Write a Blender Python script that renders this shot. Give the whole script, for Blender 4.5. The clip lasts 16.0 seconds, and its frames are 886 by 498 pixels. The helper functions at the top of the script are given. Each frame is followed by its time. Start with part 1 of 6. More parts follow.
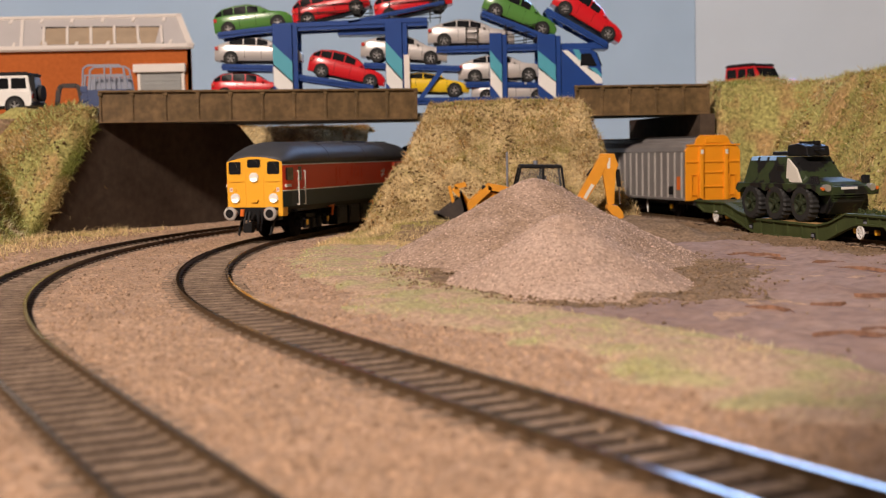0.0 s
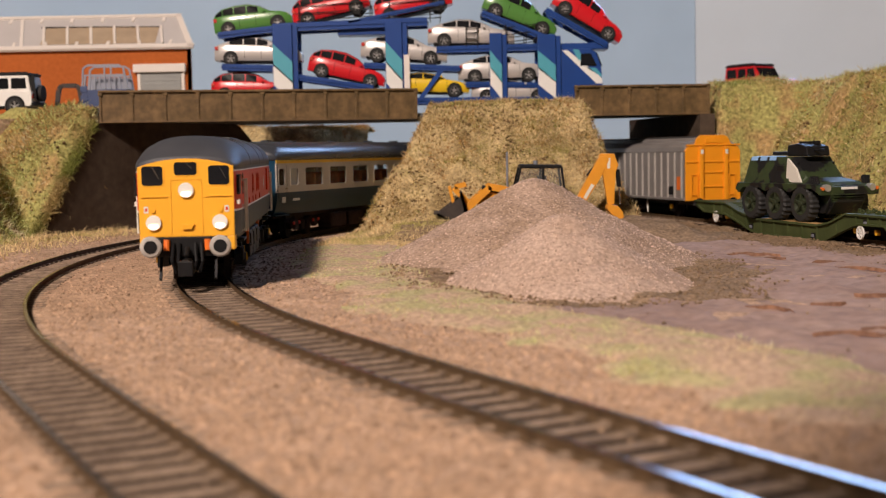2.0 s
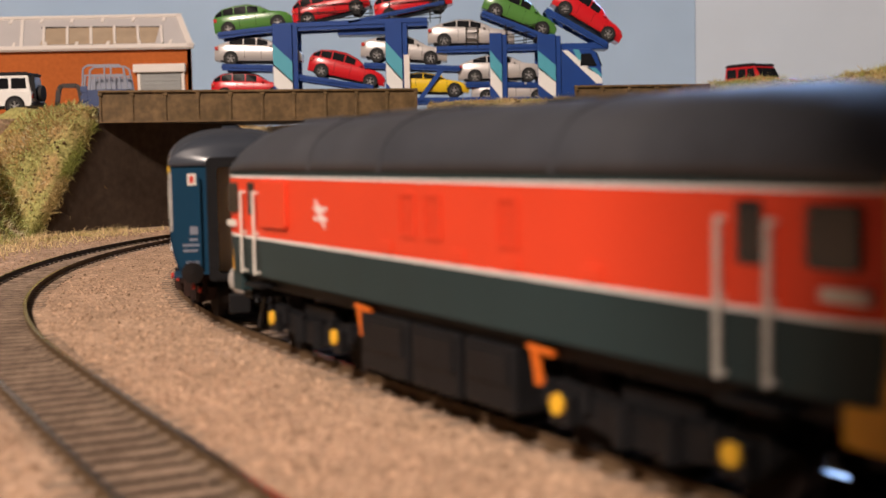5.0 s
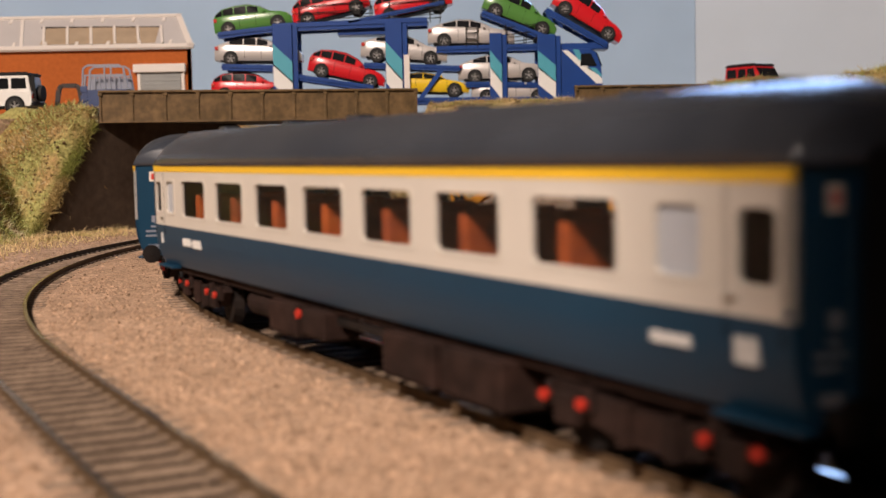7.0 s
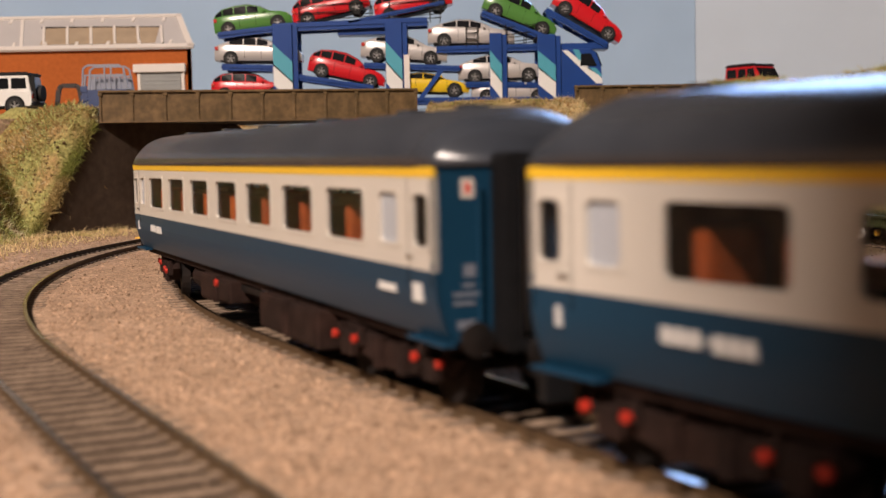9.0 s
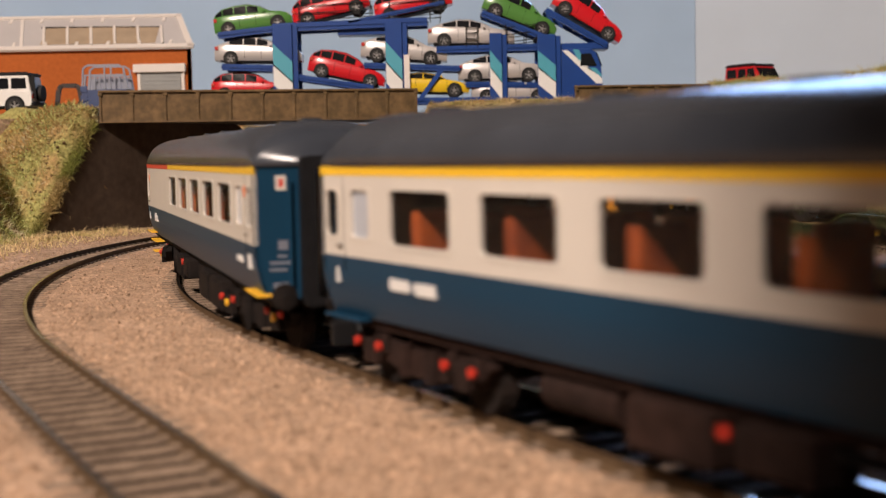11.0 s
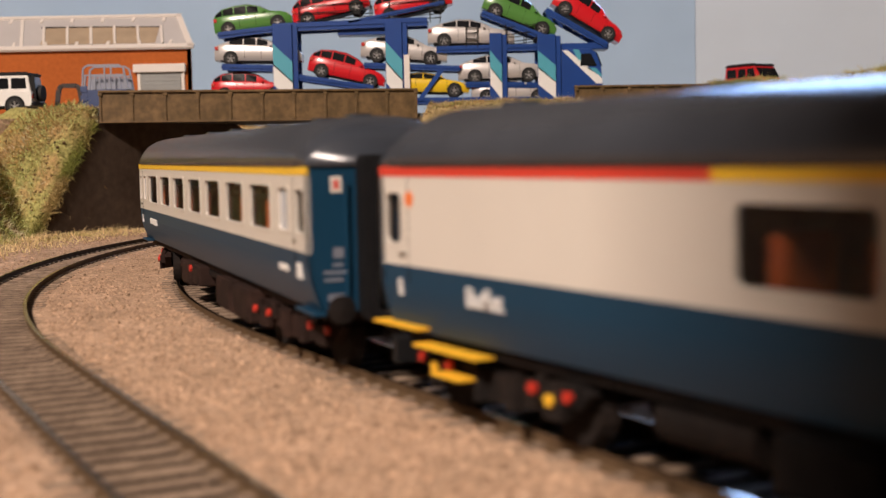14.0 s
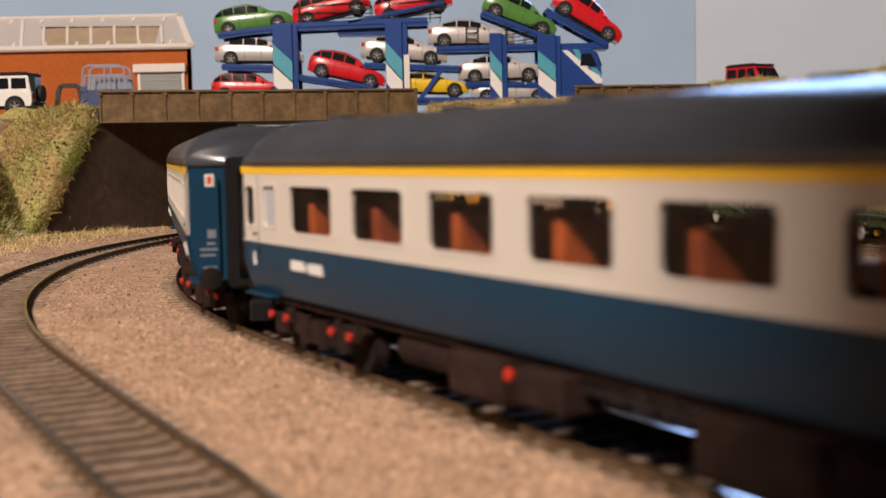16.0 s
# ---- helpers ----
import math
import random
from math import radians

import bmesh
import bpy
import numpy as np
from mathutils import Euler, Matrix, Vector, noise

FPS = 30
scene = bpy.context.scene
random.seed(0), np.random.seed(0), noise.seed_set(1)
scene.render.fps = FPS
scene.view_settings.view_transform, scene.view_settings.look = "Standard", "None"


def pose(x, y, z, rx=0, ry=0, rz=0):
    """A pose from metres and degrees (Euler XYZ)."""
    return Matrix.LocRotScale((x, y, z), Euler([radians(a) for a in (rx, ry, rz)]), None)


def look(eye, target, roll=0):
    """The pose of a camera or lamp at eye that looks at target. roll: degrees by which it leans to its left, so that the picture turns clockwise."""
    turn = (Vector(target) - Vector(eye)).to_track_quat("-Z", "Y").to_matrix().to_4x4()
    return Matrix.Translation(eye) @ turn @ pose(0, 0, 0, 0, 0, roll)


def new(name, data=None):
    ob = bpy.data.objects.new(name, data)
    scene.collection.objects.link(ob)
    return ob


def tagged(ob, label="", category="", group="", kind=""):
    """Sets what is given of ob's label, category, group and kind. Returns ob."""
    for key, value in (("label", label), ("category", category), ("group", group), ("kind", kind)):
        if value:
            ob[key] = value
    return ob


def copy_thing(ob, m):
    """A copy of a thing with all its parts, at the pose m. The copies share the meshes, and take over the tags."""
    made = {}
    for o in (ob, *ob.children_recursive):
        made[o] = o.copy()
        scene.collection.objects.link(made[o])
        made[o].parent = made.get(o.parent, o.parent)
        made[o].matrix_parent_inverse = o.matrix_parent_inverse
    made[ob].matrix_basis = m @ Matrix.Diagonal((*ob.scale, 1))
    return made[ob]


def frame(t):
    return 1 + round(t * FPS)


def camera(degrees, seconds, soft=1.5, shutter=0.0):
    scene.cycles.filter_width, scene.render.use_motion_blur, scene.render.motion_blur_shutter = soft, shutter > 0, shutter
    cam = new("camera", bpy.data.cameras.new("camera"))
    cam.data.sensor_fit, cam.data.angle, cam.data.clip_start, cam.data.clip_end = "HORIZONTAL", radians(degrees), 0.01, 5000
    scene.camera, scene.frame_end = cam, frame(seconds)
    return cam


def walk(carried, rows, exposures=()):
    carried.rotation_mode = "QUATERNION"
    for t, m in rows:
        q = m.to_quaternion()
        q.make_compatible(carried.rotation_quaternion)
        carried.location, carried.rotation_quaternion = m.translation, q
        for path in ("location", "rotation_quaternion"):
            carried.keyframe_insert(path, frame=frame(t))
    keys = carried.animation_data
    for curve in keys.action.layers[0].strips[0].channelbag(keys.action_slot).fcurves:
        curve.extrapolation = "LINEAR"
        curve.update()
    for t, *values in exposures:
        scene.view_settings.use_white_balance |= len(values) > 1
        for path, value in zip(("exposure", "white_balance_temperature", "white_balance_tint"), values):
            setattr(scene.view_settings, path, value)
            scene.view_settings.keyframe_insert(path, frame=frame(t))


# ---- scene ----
# A 1:76 model railway on a table. Lengths in the code are millimetres on the layout; K turns them into metres.
K = 0.001
RAIL = 4.0      # height of the rail heads over the ground sheet

# ---- camera: it stands still ----
EYE = Vector((0.0, 0.0, 46.0)) * K
PITCH = radians(4.322)
cam = camera(38.474, 16.0, 1.15, 0.4)
cam.data.dof.use_dof = True
cam.data.dof.focus_distance = 0.54
cam.data.dof.aperture_fstop = 26.0
STAND = look(EYE, EYE + Vector((0, math.cos(PITCH), -math.sin(PITCH))), -1.07)
walk(cam, [(0.0, STAND), (16.0, STAND)], [(0.0, 0.0), (16.0, 0.0)])

# ---- light: a warm ceiling lamp over the near side, a cool window beyond the backdrop ----
world = bpy.data.worlds.new("world")
scene.world = world
world.use_nodes = True
world.node_tree.nodes["Background"].inputs[0].default_value = (0.5, 0.55, 0.65, 1)
world.node_tree.nodes["Background"].inputs[1].default_value = 0.05


def lamp(name, eye, target, size, size_y, watts, colour):
    data = bpy.data.lights.new(name, "AREA")
    data.shape, data.size, data.size_y, data.energy, data.color = "RECTANGLE", size, size_y, watts, colour
    ob = new(name, data)
    ob.matrix_world = look(eye, target)
    return ob


lamp("ceiling_lamp_light", (-0.72, -1.10, 1.38), (0.0, 0.6, 0.0), 0.22, 0.22, 74.0, (1.0, 0.82, 0.71))
lamp("window_light", (0.412, 1.475, 0.560), (0.3, 0.3, 0.1), 0.28, 0.64, 1.7, (0.42, 0.62, 1.0))


# ---- materials ----
def mat(name, colour, rough=0.6, metal=0.0, grain=0.0, spread=0.0, second=None, blotch=0.0, bump=0.0, coat=0.0, space="Object", ramp=(0.35, 0.65), island=0.0, gloss=0.5):
    """colour with grain (size in mm, spread of value), a second colour in blotches of a size in mm, and relief."""
    m = bpy.data.materials.new(name)
    m.use_nodes = True
    nt = m.node_tree
    b = nt.nodes["Principled BSDF"]
    b.inputs["Roughness"].default_value, b.inputs["Metallic"].default_value = rough, metal
    b.inputs["Coat Weight"].default_value = coat
    b.inputs["Specular IOR Level"].default_value = 0.08 if rough >= 0.75 else gloss
    b.inputs["Coat Roughness"].default_value = 0.08
    col = nt.nodes.new("ShaderNodeRGB")
    col.outputs[0].default_value = (*colour, 1)
    out = col.outputs[0]
    tc = nt.nodes.new("ShaderNodeTexCoord") if space == "Object" else nt.nodes.new("ShaderNodeNewGeometry")
    vec = tc.outputs["Object"] if space == "Object" else tc.outputs["Position"]

    def noise_at(mm, detail=4.0):
        n = nt.nodes.new("ShaderNodeTexNoise")
        n.inputs["Scale"].default_value = 1000.0 / mm
        n.inputs["Detail"].default_value = detail
        nt.links.new(vec, n.inputs["Vector"])
        return n.outputs["Fac"]

    def mixed(a, bcol, fac):
        x = nt.nodes.new("ShaderNodeMix")
        x.data_type = "RGBA"
        nt.links.new(fac, x.inputs["Factor"])
        nt.links.new(a, x.inputs[6])
        nt.links.new(bcol, x.inputs[7])
        return x.outputs[2]

    if second and blotch:
        c2 = nt.nodes.new("ShaderNodeRGB")
        c2.outputs[0].default_value = (*second, 1)
        r = nt.nodes.new("ShaderNodeMapRange")
        r.inputs["From Min"].default_value, r.inputs["From Max"].default_value = ramp
        nt.links.new(noise_at(blotch), r.inputs["Value"])
        out = mixed(out, c2.outputs[0], r.outputs[0])
    if spread:
        g = noise_at(grain, 3.0)
        h = nt.nodes.new("ShaderNodeMapRange")
        h.inputs["From Min"].default_value, h.inputs["From Max"].default_value = 0.25, 0.75
        h.inputs["To Min"].default_value, h.inputs["To Max"].default_value = 1 - spread, 1 + spread
        nt.links.new(g, h.inputs["Value"])
        hs = nt.nodes.new("ShaderNodeHueSaturation")
        nt.links.new(h.outputs[0], hs.inputs["Value"])
        nt.links.new(out, hs.inputs["Color"])
        out = hs.outputs[0]
    if island:
        geo = nt.nodes.new("ShaderNodeNewGeometry")
        h = nt.nodes.new("ShaderNodeMapRange")
        h.inputs["To Min"].default_value, h.inputs["To Max"].default_value = 1 - island, 1 + island
        nt.links.new(geo.outputs["Random Per Island"], h.inputs["Value"])
        hs = nt.nodes.new("ShaderNodeHueSaturation")
        nt.links.new(h.outputs[0], hs.inputs["Value"])
        nt.links.new(out, hs.inputs["Color"])
        out = hs.outputs[0]
    nt.links.new(out, b.inputs["Base Color"])
    if bump:
        bp = nt.nodes.new("ShaderNodeBump")
        bp.inputs["Strength"].default_value = 0.8
        bp.inputs["Distance"].default_value = bump * K
        nt.links.new(noise_at(grain or 2.0, 3.0), bp.inputs["Height"])
        nt.links.new(bp.outputs[0], b.inputs["Normal"])
    return m


def glow(name, colour, strength):
    m = mat(name, colour, 0.3)
    b = m.node_tree.nodes["Principled BSDF"]
    b.inputs["Emission Color"].default_value = (*colour, 1)
    b.inputs["Emission Strength"].default_value = strength
    return m


def glassy(name, tint, rough=0.03, alpha=0.35):
    """A thin clear pane: part see-through, part gloss."""
    m = bpy.data.materials.new(name)
    m.use_nodes = True
    b = m.node_tree.nodes["Principled BSDF"]
    b.inputs["Base Color"].default_value = (*tint, 1)
    b.inputs["Roughness"].default_value = rough
    b.inputs["Alpha"].default_value = alpha
    return m


M = {}
M["sand"] = mat("sand_ballast", (0.52, 0.355, 0.245), 0.95, 0, 1.8, 0.45, (0.39, 0.265, 0.178), 13, 0.8, space="W")
# sand between the sleepers, the shade of the gaps put into its dark colour
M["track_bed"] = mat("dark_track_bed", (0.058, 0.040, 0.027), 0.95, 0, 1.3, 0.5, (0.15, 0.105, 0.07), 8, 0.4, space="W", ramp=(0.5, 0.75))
M["grains"] = mat("sand_grain", (0.39, 0.262, 0.175), 0.9, 0, 0.8, 0.3, island=0.34)
M["gravel"] = mat("pinkish_gravel", (0.50, 0.375, 0.305), 0.95, 0, 1.3, 0.35, (0.42, 0.305, 0.235), 18, 0.6, space="W")
M["gravel_back"] = mat("browner_gravel", (0.43, 0.315, 0.245), 0.95, 0, 1.3, 0.42, (0.33, 0.235, 0.17), 14, 0.6, space="W")
M["gravel_grains"] = mat("gravel_grain", (0.50, 0.375, 0.305), 0.85, island=0.5)
M["mud"] = mat("dried_mud", (0.30, 0.205, 0.168), 0.85, 0, 4.0, 0.22, (0.37, 0.262, 0.218), 34, 0.6, space="W")
M["mud_rim"] = mat("rusty_mud_rim", (0.26, 0.14, 0.09), 0.9, 0, 1.5, 0.4, (0.16, 0.095, 0.07), 9, 0.3, space="W")
M["soil"] = mat("dark_soil", (0.21, 0.145, 0.09), 0.95, 0, 1.5, 0.5, (0.30, 0.21, 0.135), 14, 0.8, space="W")
M["scrub"] = mat("green_scrub_turf", (0.36, 0.33, 0.12), 0.95, 0, 2.0, 0.5, (0.40, 0.27, 0.12), 22, 1.0, space="W", ramp=(0.46, 0.6))
M["turf"] = mat("dry_turf", (0.52, 0.40, 0.21), 0.95, 0, 2.0, 0.45, (0.25, 0.18, 0.085), 15, 1.0, space="W", ramp=(0.46, 0.66))
M["straw"] = mat("straw_fibre", (0.68, 0.52, 0.28), 0.85, 0, 0, 0, (0.42, 0.37, 0.13), 17, island=0.35, space="W", ramp=(0.48, 0.62))
M["green_fibre"] = mat("green_fibre", (0.47, 0.51, 0.20), 0.85, 0, 0, 0, (0.70, 0.60, 0.40), 22, island=0.35, space="W", ramp=(0.5, 0.66))
M["rust_fibre"] = mat("rust_fibre", (0.43, 0.225, 0.085), 0.9, 0, 0, 0, (0.30, 0.24, 0.09), 16, island=0.4, space="W")
M["olive_fibre"] = mat("olive_fibre", (0.24, 0.255, 0.065), 0.85, 0, 0, 0, (0.44, 0.33, 0.14), 24, island=0.4, space="W", ramp=(0.42, 0.6))
M["brown_crumb"] = mat("brown_crumb", (0.17, 0.11, 0.055), 0.95, 0, 1.2, 0.4, island=0.4)
M["rail"] = mat("weathered_rail_side", (0.115, 0.075, 0.043), 0.75, 0.2, 3, 0.3)
M["railhead"] = mat("polished_rail_head", (0.40, 0.37, 0.34), 0.16, 1.0, 4, 0.2)
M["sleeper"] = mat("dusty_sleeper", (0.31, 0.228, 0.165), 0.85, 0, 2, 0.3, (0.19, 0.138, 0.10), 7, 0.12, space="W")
# dark plastic of the sleeper sides, with gap shade put into the colour
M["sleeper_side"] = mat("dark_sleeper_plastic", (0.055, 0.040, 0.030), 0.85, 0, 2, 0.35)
M["backdrop"] = mat("pale_blue_board", (0.40, 0.55, 0.74), 0.75, 0, 60, 0.03, (0.44, 0.59, 0.77), 300, 0.1, space="W")
M["backdrop2"] = mat("paler_blue_board", (0.61, 0.71, 0.82), 0.75, 0, 60, 0.03, (0.63, 0.72, 0.82), 300, 0.1, space="W")
M["concrete"] = mat("dark_card_wall", (0.062, 0.043, 0.031), 0.9, 0, 5, 0.2, (0.085, 0.062, 0.046), 45, 0.15, space="W")
M["girder"] = mat("weathered_girder", (0.105, 0.066, 0.026), 0.5, 0.0, 4, 0.35, (0.17, 0.105, 0.045), 10, 0.1)
M["road"] = mat("grey_road", (0.16, 0.155, 0.15), 0.9, 0, 2, 0.2, space="W")
M["loco_red"] = mat("rail_red", (0.72, 0.060, 0.022), 0.42, 0, 30, 0.06, gloss=0.25)
M["loco_green"] = mat("dark_blue_green", (0.022, 0.042, 0.045), 0.45, 0, 20, 0.1, gloss=0.2)
M["loco_yellow"] = mat("warning_yellow", (0.86, 0.425, 0.028), 0.4, 0, 20, 0.04)
M["loco_roof"] = mat("matt_grey_roof", (0.046, 0.050, 0.060), 0.5, 0, 10, 0.15, (0.06, 0.062, 0.07), 30, gloss=0.35)
M["roof_grey"] = mat("dark_grey_roof", (0.034, 0.040, 0.052), 0.27, 0, 14, 0.12, (0.05, 0.055, 0.066), 40)
M["black"] = mat("satin_black", (0.010, 0.010, 0.011), 0.5, 0, 3, 0.2, gloss=0.2)
M["under"] = mat("underframe_black", (0.011, 0.010, 0.010), 0.8, 0, 4, 0.3, (0.020, 0.015, 0.013), 10, 0.1)
M["under_brown"] = mat("brown_underframe", (0.036, 0.020, 0.016), 0.8, 0, 4, 0.35, (0.022, 0.014, 0.012), 12, 0.1)
M["white"] = mat("white_paint", (0.78, 0.77, 0.74), 0.45, 0, 10, 0.04)
M["off_white"] = mat("off_white", (0.70, 0.67, 0.60), 0.5, 0, 10, 0.05)
M["blue"] = mat("rail_blue", (0.008, 0.042, 0.084), 0.42, 0, 20, 0.06, gloss=0.2)
M["cream"] = mat("pearl_grey", (0.60, 0.56, 0.50), 0.42, 0, 30, 0.04, gloss=0.25)
M["stripe_yellow"] = mat("stripe_yellow", (0.820, 0.512, 0.030), 0.4)
M["stripe_red"] = mat("stripe_red", (0.60, 0.05, 0.03), 0.4)
M["frosted"] = mat("frosted_pane", (0.42, 0.45, 0.50), 0.25, 0, 8, 0.05)
M["pane"] = glassy("window_pane", (0.03, 0.026, 0.022), 0.05, 0.14)
M["clear_pane"] = glassy("clear_pane", (0.4, 0.4, 0.38), 0.05, 0.12)
M["van_rib"] = mat("pale_rib", (0.46, 0.43, 0.40), 0.45, 0.2, 8, 0.1)
M["verge"] = mat("verge_turf", (0.52, 0.37, 0.255), 0.95, 0, 1.5, 0.4, (0.45, 0.40, 0.21), 17, 0.9, space="W", ramp=(0.45, 0.62))
M["moss"] = mat("moss_clump", (0.30, 0.29, 0.09), 0.95, 0, 1.2, 0.4, (0.42, 0.24, 0.09), 20, 0.4, space="W", island=0.4)
M["pale_foam"] = mat("pale_foam", (0.62, 0.50, 0.30), 0.95, 0, 1.2, 0.3, (0.5, 0.42, 0.2), 16, 0.4, space="W", island=0.35)
M["dark_pane"] = mat("dark_glass", (0.012, 0.013, 0.015), 0.08)
M["interior"] = mat("coach_interior", (0.27, 0.135, 0.065), 0.8, 0, 8, 0.3, (0.12, 0.06, 0.04), 12)
M["seat"] = mat("orange_seat", (0.55, 0.125, 0.03), 0.8, 0, 5, 0.25, (0.30, 0.07, 0.03), 9)
M["red_dot"] = mat("red_axlebox", (0.52, 0.028, 0.013), 0.55)
M["yellow_dot"] = mat("yellow_axlebox", (0.85, 0.48, 0.03), 0.5)
M["orange_dot"] = mat("orange_pipe", (0.75, 0.16, 0.015), 0.5)
M["steel"] = mat("bright_steel", (0.45, 0.44, 0.42), 0.25, 1.0)
M["lamp_on"] = glow("headlight_lens", (1.0, 0.82, 0.50), 3.0)
M["brick"] = mat("orange_brick_card", (0.46, 0.125, 0.032), 0.85, 0, 3, 0.12, (0.42, 0.115, 0.03), 50, 0.05)
M["frame_white"] = mat("white_plastic", (0.78, 0.72, 0.66), 0.5, 0, 10, 0.03)
M["skylight"] = mat("milky_glazing", (0.56, 0.53, 0.52), 0.25, 0, 20, 0.04)
M["skylight_tan"] = mat("tan_blind", (0.42, 0.32, 0.22), 0.6, 0, 10, 0.1)
M["door_grey"] = mat("grey_shutter", (0.30, 0.31, 0.30), 0.6, 0, 8, 0.06)
M["tr_blue"] = mat("transporter_blue", (0.010, 0.052, 0.24), 0.35, 0, 20, 0.1, coat=0.3)
M["tr_teal"] = mat("transporter_teal", (0.08, 0.36, 0.46), 0.4)
M["car_green"] = mat("car_green", (0.085, 0.24, 0.05), 0.28, 0, 20, 0.05, coat=0.6)
M["car_red"] = mat("car_red", (0.62, 0.012, 0.02), 0.28, 0, 20, 0.05, coat=0.6)
M["car_silver"] = mat("car_silver", (0.60, 0.57, 0.55), 0.32, 0.35, 20, 0.05, coat=0.5)
M["car_yellow"] = mat("car_yellow", (0.80, 0.53, 0.02), 0.28, 0, 20, 0.05, coat=0.6)
M["tyre"] = mat("black_tyre", (0.018, 0.018, 0.018), 0.7, 0, 1.2, 0.2)
M["rim"] = mat("silver_rim", (0.55, 0.54, 0.53), 0.3, 0.6)
M["jcb"] = mat("digger_yellow", (0.72, 0.30, 0.02), 0.45, 0, 8, 0.1)
M["bucket"] = mat("dark_bucket", (0.035, 0.025, 0.02), 0.6, 0, 4, 0.3)
M["van_grey"] = mat("silver_grey_van", (0.30, 0.28, 0.27), 0.4, 0.3, 12, 0.1, (0.26, 0.24, 0.23), 30)
M["van_orange"] = mat("van_orange", (0.83, 0.31, 0.012), 0.42, 0, 14, 0.05)
M["van_dark"] = mat("dark_van", (0.05, 0.045, 0.045), 0.6, 0, 10, 0.2)
M["olive"] = mat("olive_green", (0.048, 0.062, 0.021), 0.7, 0, 8, 0.15, (0.062, 0.078, 0.028), 18, 0.05, gloss=0.2)
M["wheel_green"] = mat("dark_green_hub", (0.030, 0.038, 0.020), 0.5, 0, 2, 0.3, gloss=0.3)
M["buffer_grey"] = mat("worn_white_rim", (0.50, 0.48, 0.45), 0.5, 0, 3, 0.15, (0.34, 0.31, 0.28), 5)
M["camo"] = mat("camouflage", (0.030, 0.047, 0.017), 0.55, 0, 3, 0.1, (0.007, 0.007, 0.008), 12, 0.05, ramp=(0.50, 0.515))
M["pale_blue"] = mat("pale_blue_band", (0.25, 0.45, 0.75), 0.5)
M["tan_wood"] = mat("bare_timber", (0.45, 0.28, 0.11), 0.7, 0, 4, 0.2)
M["skip_blue"] = mat("skip_blue", (0.04, 0.065, 0.16), 0.5, 0, 4, 0.15)
M["cage_grey"] = mat("cage_grey", (0.28, 0.30, 0.36), 0.4, 0.4)
M["cone"] = mat("cone_orange", (0.75, 0.14, 0.02), 0.5)
# unseen room surfaces, darkened far below white plaster to cut bounced light
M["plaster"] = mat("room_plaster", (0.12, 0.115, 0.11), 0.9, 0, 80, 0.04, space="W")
M["board"] = mat("baseboard_timber", (0.35, 0.24, 0.13), 0.7, 0, 10, 0.15, space="W")


# ---- mesh helpers (millimetres in, metres out) ----
def part(name, bm, material, parent=None, label="", smooth=False, at=None):
    """One mesh object out of a bmesh in mm; under a thing or a part when parent is given."""
    me = bpy.data.meshes.new(name)
    bmesh.ops.scale(bm, vec=(K, K, K), verts=bm.verts)
    bmesh.ops.recalc_face_normals(bm, faces=bm.faces)
    bm.to_mesh(me)
    bm.free()
    for m in (material if isinstance(material, (list, tuple)) else [material]):
        me.materials.append(M[m] if isinstance(m, str) else m)
    if smooth:
        for p in me.polygons:
            p.use_smooth = True
    ob = new(name, me)
    if parent is not None:
        ob.parent = parent
    if at is not None:
        ob.matrix_basis = at
    if label:
        ob["label"] = label
    return ob


def raw(name, verts, faces, material, parent=None, smooth=False):
    me = bpy.data.meshes.new(name)
    me.from_pydata((np.asarray(verts, float) * K).tolist(), [], faces if isinstance(faces, list) else faces.tolist())
    me.materials.append(M[material])
    if smooth:
        me.polygons.foreach_set("use_smooth", [True] * len(me.polygons))
    me.update()
    ob = new(name, me)
    if parent is not None:
        ob.parent = parent
    return ob


def thing(name, label, category, at=None, group="", kind=""):
    ob = new(name)
    ob.empty_display_size = 0.01
    if at is not None:
        ob.matrix_world = at
    return tagged(ob, label, category, group, kind)


def at(x, y, z, rx=0, ry=0, rz=0):
    return pose(x * K, y * K, z * K, rx, ry, rz)


def box(bm, x0, x1, y0, y1, z0, z1, bev=0.0):
    m = Matrix.Translation(((x0 + x1) / 2, (y0 + y1) / 2, (z0 + z1) / 2)) @ Matrix.Diagonal((abs(x1 - x0), abs(y1 - y0), abs(z1 - z0), 1))
    vs = bmesh.ops.create_cube(bm, size=1.0, matrix=m)["verts"]
    if bev:
        es = list({e for v in vs for e in v.link_edges})
        bmesh.ops.bevel(bm, geom=es, offset=bev, segments=2, affect="EDGES", profile=0.5)
    return bm


def rod(bm, p, q, r, n=8, r2=None):
    p, q = Vector(p), Vector(q)
    d = q - p
    m = Matrix.Translation((p + q) / 2) @ d.to_track_quat("Z", "Y").to_matrix().to_4x4()
    bmesh.ops.create_cone(bm, cap_ends=True, segments=n, radius1=r, radius2=r if r2 is None else r2, depth=d.length, matrix=m)
    return bm


def bar(bm, p, q, w, h, up=(0, 0, 1)):
    """A square-section bar from p to q, w wide and h deep."""
    p, q = Vector(p), Vector(q)
    d = (q - p)
    x = d.normalized()
    y = Vector(up).cross(x).normalized()
    z = x.cross(y)
    m = Matrix((( *(x * d.length), 0), (*(y * w), 0), (*(z * h), 0), (0, 0, 0, 1))).transposed()
    m.translation = (p + q) / 2
    bmesh.ops.create_cube(bm, size=1.0, matrix=m)
    return bm


